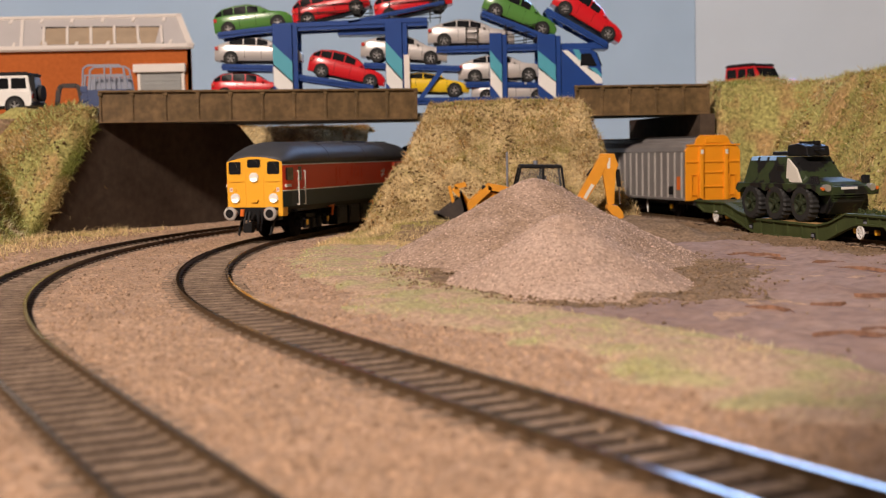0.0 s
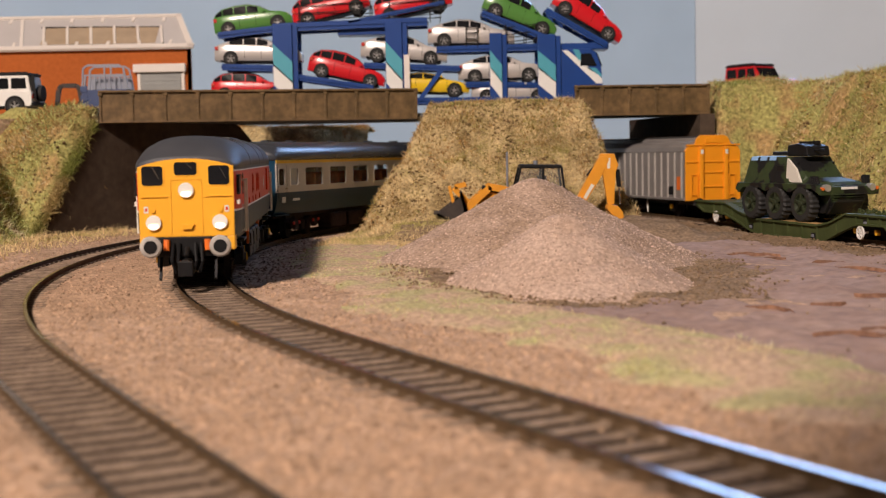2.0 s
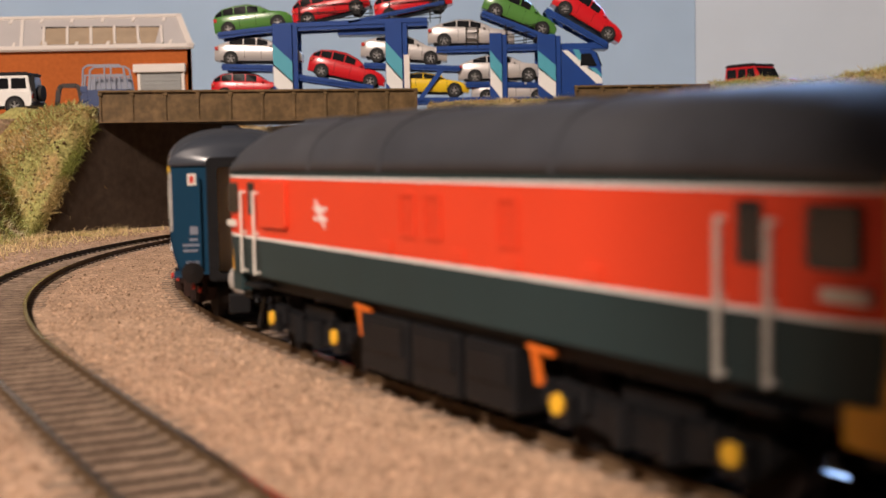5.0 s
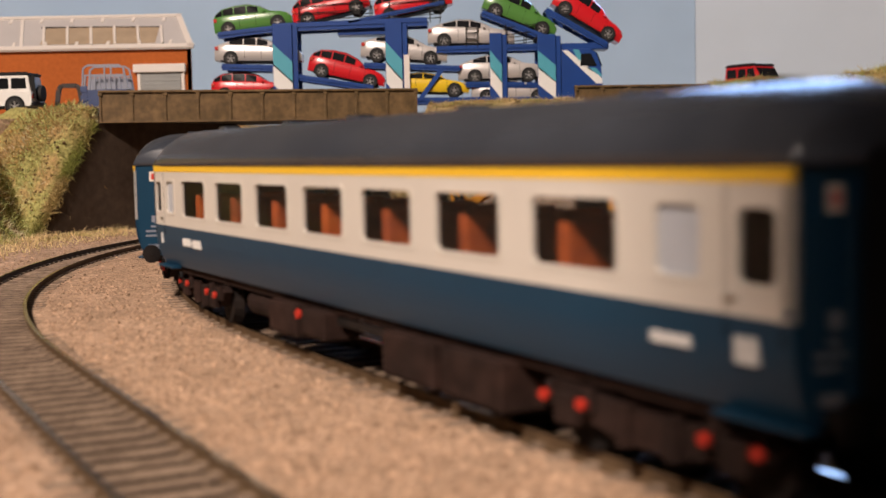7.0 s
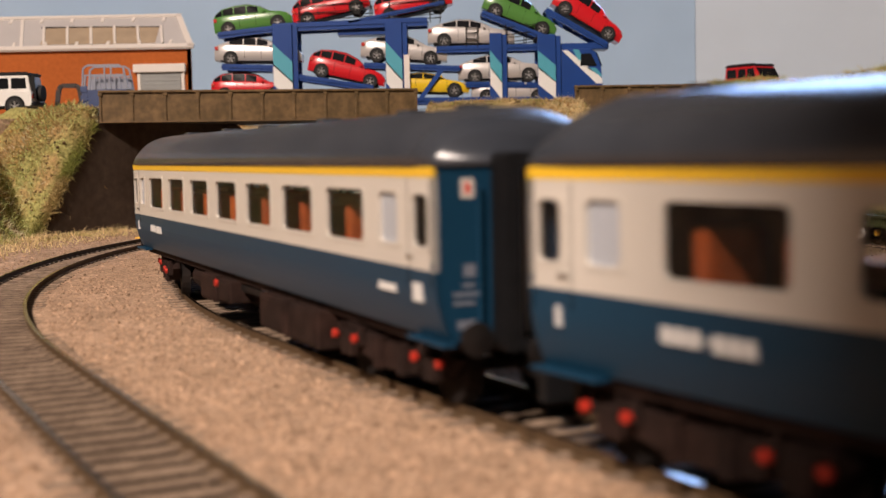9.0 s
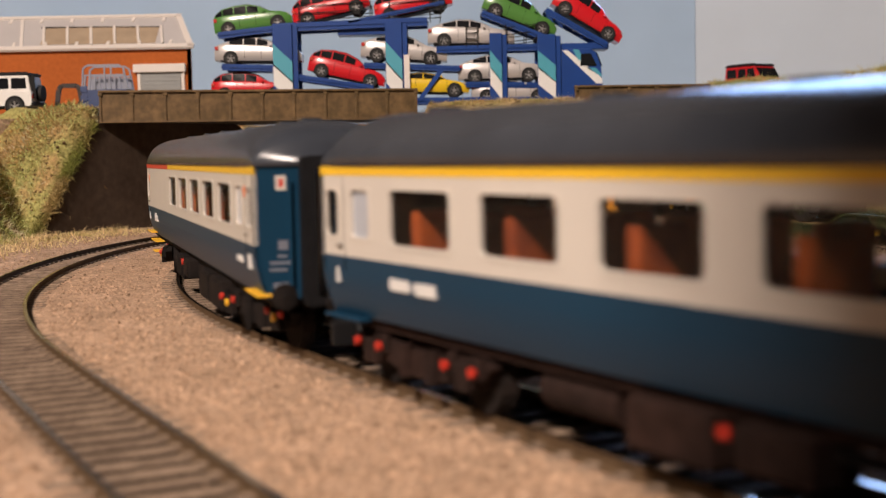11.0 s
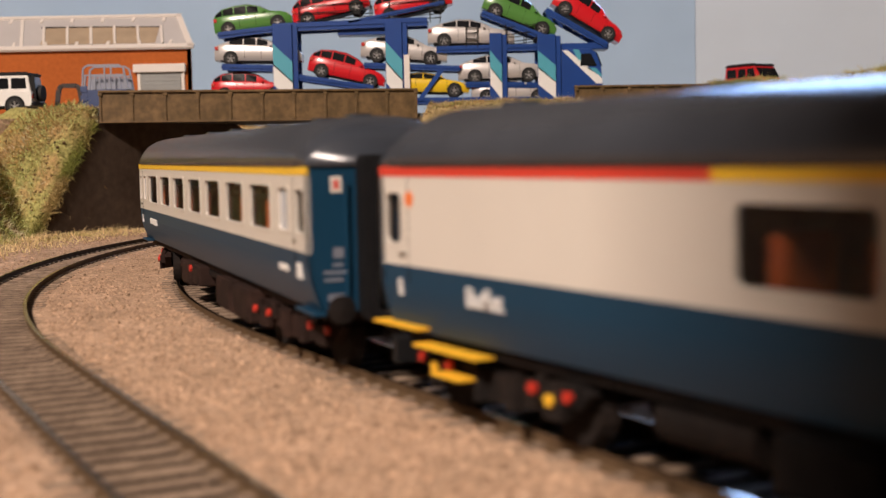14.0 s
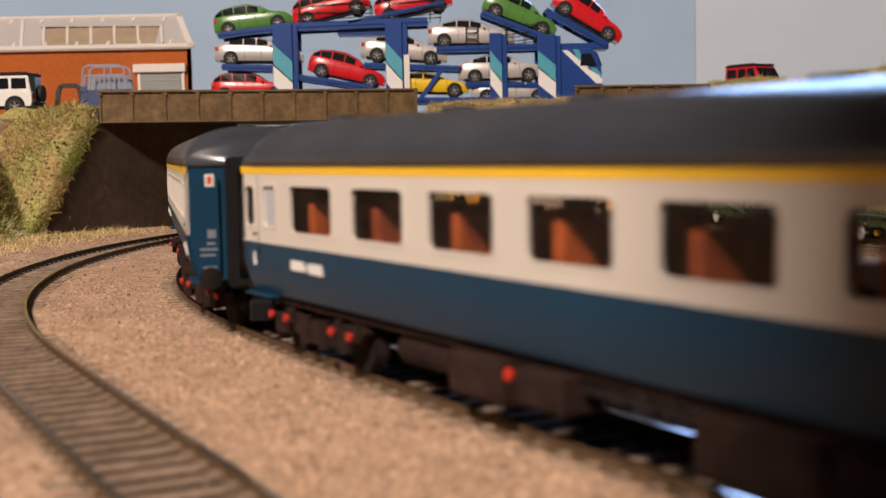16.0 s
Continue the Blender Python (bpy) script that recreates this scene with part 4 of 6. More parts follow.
        ring_frame(bm, rounded(-6.6, 6.6, 11.5, 41.5, 1.2), rounded(-4.6, 4.6, 13, 39.5, 0.8), x, x + e * 6.5, "x")
        gang = part("gangway", bm, "black", t, "black folded gangway bellows")
        for k in range(4):
            part("gangway_fold", ring_frame(B(), rounded(-7.2, 7.2, 11, 42, 1.2), rounded(-4.8, 4.8, 13, 39.5, 0.8), x + e * (1.1 + k * 1.5), x + e * (1.7 + k * 1.5), "x"), "black", gang)
        part("gangway_door", box(B(), x, x + e * 0.5, -4.7, 4.7, 13, 39.6), "cream" if e > 0 else "under", t)
        part("end_label", box(B(), x, x + e * 0.1, -11.9, -9.7, 35.0, 38.0), "off_white", t, "small white and red notice")
        part("end_label", box(B(), x + e * 0.1, x + e * 0.16, -11.3, -10.3, 35.6, 37.4), "stripe_red", t, "red mark on the notice")
        for z0, z1, y0, y1 in ((22.6, 24.6, -11.6, -9.6), (19.6, 20.2, -13.5, -9.0), (18.2, 18.8, -13.5, -9.8), (14.4, 15.8, -12.8, -9.6), (21, 21.6, -11.8, -9.8)):
            part("end_lettering", box(B(), x, x + e * 0.09, y0, y1, z0, z1), "cage_grey", t, "pale lettering bar")
        for sd in (-1, 1):
            bm = lathe(B(), [(0.1, 0), (1.1, 0), (1.1, e * 3.2), (2.6, e * 3.4), (2.8, e * 4.2), (0.1, e * 4.6)], (x, sd * 11.3, 13.2), "x", 14)
            part("buffer", bm, "under", t, smooth=False)
            rod_bm = rod(B(), (x + e * 0.7, sd * 9.0, 14), (x + e * 0.7, sd * 9.0, 37), 0.3, 6)
            part("end_pipe", rod_bm, "blue", t)
        bm = B()
        box(bm, x - e * 2, x + e * 9, -1.6, 1.6, 6.4, 8.2, 0.3)
        box(bm, x + e * 7, x + e * 9.5, -2.6, 2.6, 3.2, 8.0, 0.3)
        part("coupling", bm, "black", t, "black hook coupling")
        bm = rod(B(), (x + e * 1.4, 4.5, 11.5), (x + e * 3.4, 4.6, 5.0), 0.6, 6)
        part("brake_hose", bm, "black", t)
    rings = []
    for x in (-L2 - 0.4, -L2 + 1.2, -L2 + 4, -L2 + 9, -60, 0, 60, L2 - 9, L2 - 4, L2 - 1.2, L2 + 0.4):
        d = max(0.0, 1 - (L2 + 0.4 - abs(x)) / 10.0)
        rings.append(roof_ring(x, HW + 0.35 - 0.4 * d, STRIPE1, 49.6 - 4.6 * d * d))
    part("roof", loft(B(), rings), "roof_grey", t, "dark grey curved roof", smooth=True)
    for x in (-110, -60, -20, 30, 80, 108):
        part("roof_vent", prism(B(), rounded(x - 3, x + 3, -2.2, 2.2, 0.8, 2), 48.6, 50.3, "z"), "roof_grey", t)
    part("floor_pan", box(B(), -L2 + 1, L2 - 1, -HW + 3.7, HW - 3.7, SILL, SILL + 1.6), "interior", t)
    for a, b, c, d in big:
        for x in (a + 1.5, b - 4.5):
            for sd in (-1, 1):
                part("seat", box(B(), x, x + 3.0, sd * 4.5, sd * 13.5, 14, 32.5, 0.8), "seat", t, "orange seat")
    for x in ([-106, 102] if not buffet else [-48, 102]):
        part("partition", box(B(), x, x + 0.8, -HW + 1.6, HW - 1.6, 18, 40), "interior", t)
    # underframe
    bm = B()
    box(bm, -L2 + 2, L2 - 2, -12.5, 12.5, 10.4, SILL)
    part("underframe", bm, "under" if buffet else "under_brown", t)
    for x0, x1, z0 in ((-38, -22, 3.6), (-18, -6, 4.8), (22, 42, 2.6), (45, 65, 2.6)):
        for sd in (-1, 1):
            bm = box(B(), x0, x1, sd * 7, sd * 15.2, z0, 10.6, 0.5)
            box(bm, x0 + 1, x1 - 1, sd * 15.0, sd * 15.5, z0 + 0.8, 9.8, 0.1)
            part("equipment_box", bm, "under" if buffet else "under_brown", t, "brown equipment box")
    part("air_tank", rod(B(), (-62, -9, 7.4), (-44, -9, 7.4), 3.2, 14), "under" if buffet else "under_brown", t)
    part("air_tank", rod(B(), (-62, 9, 7.4), (-44, 9, 7.4), 3.2, 14), "under" if buffet else "under_brown", t)
    part("truss", bar(B(), (-5, -12, 9), (22, -12, 9), 1, 1.4), "under", t)
    part("plug_cover", rod(B(), (-19, -15.2, 9.2), (-19, -15.9, 9.2), 1.0, 8), "red_dot", t)
    dots = ((-4.5, 1.6, "red_dot", 0.85), (4.5, 1.6, "red_dot", 0.85))
    if buffet:
        dots = ((-4.5, 2.0, "red_dot", 0.85), (4.5, 2.0, "red_dot", 0.85), (0, 0.9, "yellow_dot", 0.95))
    bs = [bogie("bogie", t, e * 98, "under" if buffet else "under_brown", dots, 34, 12.6, "brown carriage bogie" if not buffet else "black carriage bogie") for e in (-1, 1)]
    return t, bs


def locomotive():
    t = thing("diesel_locomotive", "red and dark green diesel locomotive with yellow cab front", "locomotive")
    E, W = 97.0, 17.2

    def hw(x, z):
        d = max(0.0, abs(x) - 86.0) / 11.0
        return W - 1.5 * d * d - (0.8 * ((22 - z) / 8) ** 2 if z < 22 else 0)

    def xs_of():
        return [-E, -E + 1.5, -E + 4, -E + 8, -60, -20, 20, 60, E - 8, E - 4, E - 1.5, E]

    def band(z0, z1, name, material, label="", out=0.0):
        for sd in (-1, 1):
            rings = []
            for x in xs_of():
                rings.append([(x, sd * (hw(x, z0) + out), z0), (x, sd * (hw(x, z1) + out), z1), (x, sd * (hw(x, z1) - 0.9), z1), (x, sd * (hw(x, z0) - 0.9), z0)])
            part(name, loft(B(), rings), material, t, label)

    band(16.2, 24.2, "lower_side", "loco_green", "dark green lower side")
    band(24.2, 24.8, "side_line", "white", "thin white line", 0.05)
    band(24.8, 37.4, "upper_side", "loco_red", "bright red upper side")
    band(37.4, 37.9, "side_line", "white", "thin white line", 0.05)
    band(37.9, 39.6, "cantrail", "loco_green", "dark green cantrail")
    rings = []
    for x in (-E - 0.2, -E + 0.8, -E + 3, -E + 7, -E + 14, -E + 22, -30, 30, E - 22, E - 14, E - 7, E - 3, E - 0.8, E + 0.2):
        d = max(0.0, 1 - (E - abs(x)) / 22.0)
        rings.append(roof_ring(x, hw(x, 38) + 0.25 - 0.4 * d * d * 0, 39.0 - 0.5 * d, 49.6 - 7.2 * d ** 2.2, 20))
    part("roof", loft(B(), rings), "loco_roof", t, "dark grey domed roof", smooth=True)
    # roof details: raised hatch strips and panels
    for x0, x1, y in ((-46, -44.6, 0), (-14, -12.8, 0), (40, 41, 0)):
        rr = [[(x, p[1] * 1.0, p[2] + 0.35) for p in roof_ring(x, W + 0.25, 39.2, 49.6, 20)] + [(x, p[1], p[2] - 0.5) for p in roof_ring(x, W + 0.25, 39.2, 49.6, 20)][::-1] for x in (x0, x1)]
        part("roof_strip", loft(B(), rr), "loco_roof", t, smooth=False)
    part("roof_hatch", box(B(), -40, -4, -6.5, 6.5, 48.4, 50.1, 0.4), "loco_roof", t, "raised roof hatch")
    part("roof_hatch", box(B(), -78, -58, -5, 5, 48.2, 50.0, 0.4), "loco_roof", t, "raised roof hatch")
    part("exhaust", box(B(), 16, 24, -2.5, 2.5, 48.8, 50.2, 0.3), "black", t)
    bm = B()
    for sd in (-1, 1):
        box(bm, -30, -6, sd * 11.0, sd * 11.8, 45.6, 46.6, 0.1)
    part("roof_rail", bm, "black", t)
    # cab fronts
    for e in (-1, 1):
        x = e * E
        outline = []
        for i in range(17):
            y = -15.7 + 31.4 * i / 16
            outline.append((y, 39.2 + 2.6 * (1 - (y / 15.7) ** 2)))
        outline += [(15.5, 16.0), (-15.5, 16.0)]
        front = part("cab_front", prism(B(), outline, x - e * 1.0, x + e * 0.35, "x", 0.3), "loco_yellow", t, "flat yellow cab front")
        for y0, y1, z0, z1 in ((-14.3, -7.4, 33.0, 39.4), (-3.7, 3.7, 36.3, 40.6), (7.4, 14.3, 33.0, 39.4)):
            part("cab_window", prism(B(), rounded(y0, y1, z0, z1, 0.9), x + e * 0.3, x + e * 0.5, "x"), "dark_pane", front, "dark cab window")
            part("window_frame", ring_frame(B(), rounded(y0 - 0.3, y1 + 0.3, z0 - 0.3, z1 + 0.3, 1.2), rounded(y0, y1, z0, z1, 1.0), x + e * 0.3, x + e * 0.52, "x"), "loco_yellow", front)
            part("wiper", bar(B(), (x + e * 0.75, (y0 + y1) / 2, z1), (x + e * 0.75, (y0 + y1) / 2 + 2.2, z0 + 2.2), 0.2, 0.2, (1, 0, 0)), "steel", front)
        for y, z in ((0, 31.4), (-10.8, 20.8), (10.8, 20.8)):
            disc = part("lamp_disc", rod(B(), (x + e * 0.3, y, z), (x + e * 1.2, y, z), 2.5, 20), "white", front, "white round lamp disc")
            part("lamp_lens", prism(B(), rounded(y - 1.5, y + 1.5, z - 1.9, z - 0.5, 0.5, 3), x + e * 1.2, x + e * 1.45, "x"), "lamp_on" if e > 0 else "white", disc, "lit warm white lamp")
        bm = B()
        box(bm, x + e * 0.3, x + e * 0.55, -5.2, -4.9, 17, 35)
        box(bm, x + e * 0.3, x + e * 0.55, 4.9, 5.2, 17, 35)
        box(bm, x + e * 0.3, x + e * 0.55, -5.2, 5.2, 34.8, 35.1)
        for sd in (-1, 1):
            box(bm, x + e * 0.3, x + e * 0.8, sd * 6.2, sd * 14.6, 29.2, 29.6)
        part("front_seam", bm, "loco_yellow", front)
        part("nose_step", prism(B(), [(-2.4, 20.2), (2.4, 20.2), (1.6, 18.6), (-1.6, 18.6)], x + e * 0.3, x + e * 1.3, "x"), "loco_yellow", front)
        for sd in (-1, 1):
            part("notice", box(B(), x + e * 0.3, x + e * 0.45, sd * 13.9, sd * 12.4, 24.0, 26.2), "off_white", front, "small white and red notice")
            part("notice_mark", box(B(), x + e * 0.42, x + e * 0.5, sd * 13.5, sd * 12.8, 24.6, 25.7), "stripe_red", front)
            part("socket", rod(B(), (x + e * 0.3, sd * 11.0, 25), (x + e * 0.9, sd * 11.0, 25), 0.9, 10), "loco_yellow", front)
            part("front_valance", box(B(), x - e * 6, x + e * 0.3, sd * 15.6, sd * 12.9, 11.5, 16.2, 0.4), "loco_yellow" if e > 0 else "loco_green", front, "painted corner of the buffer beam")
            bm = lathe(B(), [(0.1, 0), (1.7, 0), (1.7, e * 5.0), (3.4, e * 5.3), (3.6, e * 6.2), (3.1, e * 6.7), (2.1, e * 6.9)], (x, sd * 11.2, 13.2), "x", 22)
            buff = part("buffer", bm, "buffer_grey", t, "white-rimmed buffer with black face")
            part("buffer_face", lathe(B(), [(0.1, e * 7.0), (2.2, e * 6.95), (2.2, e * 6.0)], (x, sd * 11.2, 13.2), "x", 16), "black", buff, "black buffer centre")
            part("air_pipe", rod(B(), (x + e * 1.2, sd * 6.6, 15.2), (x + e * 1.6, sd * 6.8, 11.6), 1.1, 10), "orange_dot", t, "orange air pipe")
            for k, yy in enumerate((2.6, 4.6)):
                bm = rod(B(), (x + e * 1.0, sd * yy, 14), (x + e * 3.2, sd * (yy + 0.4), 8), 0.55, 6)
                rod(bm, (x + e * 3.2, sd * (yy + 0.4), 8), (x + e * 2.2, sd * (yy - 0.8), 4.2), 0.5, 6)
                part("hose", bm, "black", t)
            part("guard_iron", bar(B(), (x - e * 3, sd * 9, 10), (x + e * 1.5, sd * 9, 2.0), 1.6, 0.8, (0, 1, 0)), "black", t)
        part("buffer_beam", box(B(), x - e * 5, x + e * 0.6, -13, 13, 9.5, 16.0, 0.3), "black", t, "black buffer beam")
        bm = box(B(), x, x + e * 9, -1.1, 1.1, 7.4, 9.0, 0.2)
        box(bm, x + e * 6, x + e * 9.5, -2.4, 2.4, 3.6, 8.6, 0.3)
        rod(bm, (x + e * 1.5, 0, 12.4), (x + e * 4.5, 0, 9.8), 0.8, 8)
        part("coupling", bm, "black", t, "black hook coupling")
    # side details
    for sd in (-1, 1):
        for e in (-1, 1):
            for x in (75.0, 83.0):
                bm = rod(B(), (e * x, sd * (W + 1.0), 16.6), (e * x, sd * (W + 1.0), 34.6), 0.33, 8)
                for z in (17.0, 25.5, 34.2):
                    rod(bm, (e * x, sd * (W - 0.2), z), (e * x, sd * (W + 1.0), z), 0.3, 6)
                part("handrail", bm, "off_white", t, "white cab door handrail")
            part("cab_side_window", prism(B(), rounded(min(e * 87.5, e * 94.5), max(e * 87.5, e * 94.5), 29.6, 36.2, 0.8), sd * (W - 1.2), sd * (W + 0.05), "y"), "dark_pane", t, "dark cab side window")
            part("cab_side_window", prism(B(), rounded(min(e * 77, e * 81.2), max(e * 77, e * 81.2), 29.4, 36.4, 0.6), sd * (W - 1.0), sd * (W + 0.07), "y"), "dark_pane", t, "dark cab door window")
            part("door_step", box(B(), e * 74, e * 84, sd * 13, sd * (W + 0.4), 13.6, 14.4, 0.1), "black", t)
        for x in (-6, 3, 26):
            bm = ring_frame(B(), rounded(x, x + 6.0, 28.2, 35.7, 0.4, 2), rounded(x + 0.6, x + 5.4, 28.8, 35.1, 0.3, 2), sd * (W - 0.2), sd * (W + 0.3), "y")
            for k in range(7):
                box(bm, x + 0.5, x + 5.5, sd * (W - 0.1), sd * (W + 0.14), 29.0 + k * 0.9, 29.4 + k * 0.9)
            part("grille", bm, "loco_red", t, "narrow louvred grille")
        for x in (-13, 12, 28, 48):
            part("small_grille", box(B(), x, x + 4.2, sd * W, sd * (W + 0.35), 25.0, 27.2, 0.12), "loco_red", t)
        part("access_panel", prism(B(), rounded(-72, -57, 27.0, 36.9, 1.0), sd * (W - 0.3), sd * (W + 0.8), "y", 0.3), "loco_red", t, "raised red access panel")
        # double arrow, drawn as plain bars
        for z, sg in ((29.6, 1), (31.6, 1)):
            part("emblem", box(B(), -43.5, -37.0, sd * W, sd * (W + 0.08), z, z + 0.55), "white", t, "white emblem bar")
        part("emblem", bar(B(), (-42.6, sd * (W + 0.05), 33.4), (-38.6, sd * (W + 0.05), 30.2), 0.1, 0.6), "white", t, "white emblem bar")
        part("emblem", bar(B(), (-42.0, sd * (W + 0.05), 31.6), (-38.0, sd * (W + 0.05), 28.2), 0.1, 0.6), "white", t, "white emblem bar")
        for e in (-1, 1):
            part("cab_number", box(B(), e * 92.5 - 3, e * 92.5 + 3, sd * (W - 1), sd * (W - 0.05), 26.4, 27.8), "off_white", t, "pale number bar")
    # underframe tanks and pipes
    bm = B()
    box(bm, -E + 3, E - 3, -14, 14, 13.2, 16.4)
    part("underframe", bm, "black", t)
    for x0, x1, z0 in ((-27, -8, 3.0), (-6.5, 10, 3.0), (12, 27, 3.4)):
        for sd in (-1, 1):
            bm = box(B(), x0, x1, sd * 6, sd * 15.4, z0, 13.6, 0.6)
            box(bm, x0 + 1.5, x1 - 1.5, sd * 15.2, sd * 15.8, z0 + 4.0, 12.4, 0.2)
            part("fuel_tank", bm, "black", t, "black ribbed fuel tank")
    for sd in (-1, 1):
        for x in (-29, 31):
            bm = bar(B(), (x, sd * 15.0, 14.4), (x + 6, sd * 15.0, 14.0), 1.0, 0.9)
            bar(bm, (x + 1, sd * 15.0, 14.2), (x + 2.5, sd * 15.0, 9.0), 0.9, 0.9, (0, 1, 0))
            part("orange_rigging", bm, "orange_dot", t, "orange-painted brake rigging")
    dots = ((0.0, 1.0, "yellow_dot", 1.5),)
    bs = [bogie("bogie", t, e * 56, "black", dots, 35, 13.4, "black locomotive bogie") for e in (-1, 1)]
    return t, bs


LOCO, LOCO_BOGIES = locomotive()
COACH, _b = coach("passenger_carriage", "blue and pearl grey passenger carriage with orange seats")
BUFFET, BUFFET_BOGIES = coach("buffet_carriage", "blue and pearl grey buffet carriage with a red and yellow stripe", True)
TRAIN = [(LOCO, 253.8, 56.0), (COACH, 0.0, 98.0), (None, -280.0, 98.0), (BUFFET, -560.0, 98.0), (None, -840.0, 98.0), (None, -1120.0, 98.0)]
TRAIN = [(ob or copy_thing(COACH, Matrix()), off, b) for ob, off, b in TRAIN]


def along(t):
    """Where the first carriage's middle stands on the line at a time."""
    return float(np.interp(t, (0, 0.5, 1, 1.5, 2, 3, 4, 6.5, 7, 9, 12.5, 14.5, 16),
                           (-307.8, -249.2, -191.5, -134.5, -78.4, 31.2, 137.7, 401.9, 454.6, 660.6, 1022.4, 1224.0, 1380.5)))


def on_line(s0, s1):
    p, r = on(LINE_A, s0), on(LINE_A, s1)
    c = (p + r) / 2
    return c, math.degrees(math.atan2(p[1] - r[1], p[0] - r[0]))


def motions():
    times = [i * 0.25 for i in range(65)]
    for ob, off, half in TRAIN:
        rows, turns = [], {}
        pivot = 93.0 if half > 90 else half
        bogies = [c for c in ob.children if c.name.split(".")[0] == "bogie"]
        for tt in times:
            s = along(tt) + off
            c, a = on_line(s + pivot, s - pivot)
            m = at(c[0], c[1], RAIL, 0, 0, a)
            rows.append((tt, m))
            for b in bogies:
                e = 1 if b.matrix_basis.translation.x > 0 else -1
                turns.setdefault(b, (e, []))
            for b, (e, lst) in turns.items():
                q, qa = on_line(s + e * half + 17, s + e * half - 17)
                lst.append((tt, m.inverted() @ at(q[0], q[1], RAIL, 0, 0, qa)))
        walk(ob, rows)
        for b, (e, lst) in turns.items():
            walk(b, lst)
# ---- small vehicles ----
def wheel(parent, x, y, z, r, w, rim="rim", sd=-1, lugs=0):
    bm = lathe(B(), [(r * 0.62, sd * w / 2), (r * 0.92, sd * w / 2), (r, sd * w * 0.3), (r, -sd * w * 0.3), (r * 0.92, -sd * w / 2), (0.05, -sd * w / 2)], (x, y, z), "y", 2 * lugs or 20)
    if lugs:
        for v in bm.verts:
            dx, dz = v.co.x - x, v.co.z - z
            if math.hypot(dx, dz) > r * 0.8:
                k = 1.04 if round(math.atan2(dz, dx) % (2 * math.pi) / (2 * math.pi) * 2 * lugs) % 2 else 0.965
                v.co.x, v.co.z = x + dx * k, z + dz * k
    ty = part("wheel", bm, "tyre", parent, "black rubber tyre")
    bm = lathe(B(), [(0.05, sd * w * 0.36), (r * 0.16, sd * w * 0.40), (r * 0.2, sd * w * 0.25), (r * 0.52, sd * w * 0.22), (r * 0.62, sd * w * 0.48), (r * 0.66, sd * w * 0.48), (r * 0.66, sd * w * 0.1)], (x, y, z), "y", 20)
    for i in range(5):
        a = 2 * math.pi * i / 5 + 0.3
        bar(bm, (x, y + sd * w * 0.36, z), (x + math.cos(a) * r * 0.6, y + sd * w * 0.40, z + math.sin(a) * r * 0.6), r * 0.13, w * 0.2, (0, 1, 0))
    part("rim", bm, rim, ty, "spoked rim")
    return ty


CAR_STYLES = {
    # stations along the car: x, belt height, top height
    "hatch": dict(L=54.0, W=23.0, wb=17.2, st=((-27, 10.5, 10.8), (-26.4, 12.6, 13.2), (-25.2, 13.4, 16.0), (-20, 13.8, 19.4), (-12, 13.6, 20.6), (-3, 13.2, 20.6), (5, 12.8, 18.4), (13, 12.6, 13.1), (20, 11.8, 12.1), (25, 10.2, 10.5), (27, 7.8, 8.0))),
    "saloon": dict(L=60.0, W=23.5, wb=18.6, st=((-30, 10.0, 10.3), (-29, 12.8, 13.2), (-26, 13.8, 14.4), (-20, 14.0, 16.8), (-10, 13.7, 19.6), (-1, 13.4, 19.8), (7, 13.0, 17.6), (15, 12.7, 13.2), (23, 11.8, 12.1), (28, 10.2, 10.4), (30, 7.6, 7.8))),
    "sport": dict(L=56.0, W=24.0, wb=17.8, st=((-28, 9.0, 9.3), (-27, 11.6, 12.0), (-22, 12.2, 13.2), (-13, 12.0, 16.0), (-4, 11.8, 16.8), (4, 11.6, 15.6), (12, 11.4, 11.9), (20, 10.4, 10.7), (26, 8.8, 9.0), (28, 6.6, 6.8))),
}


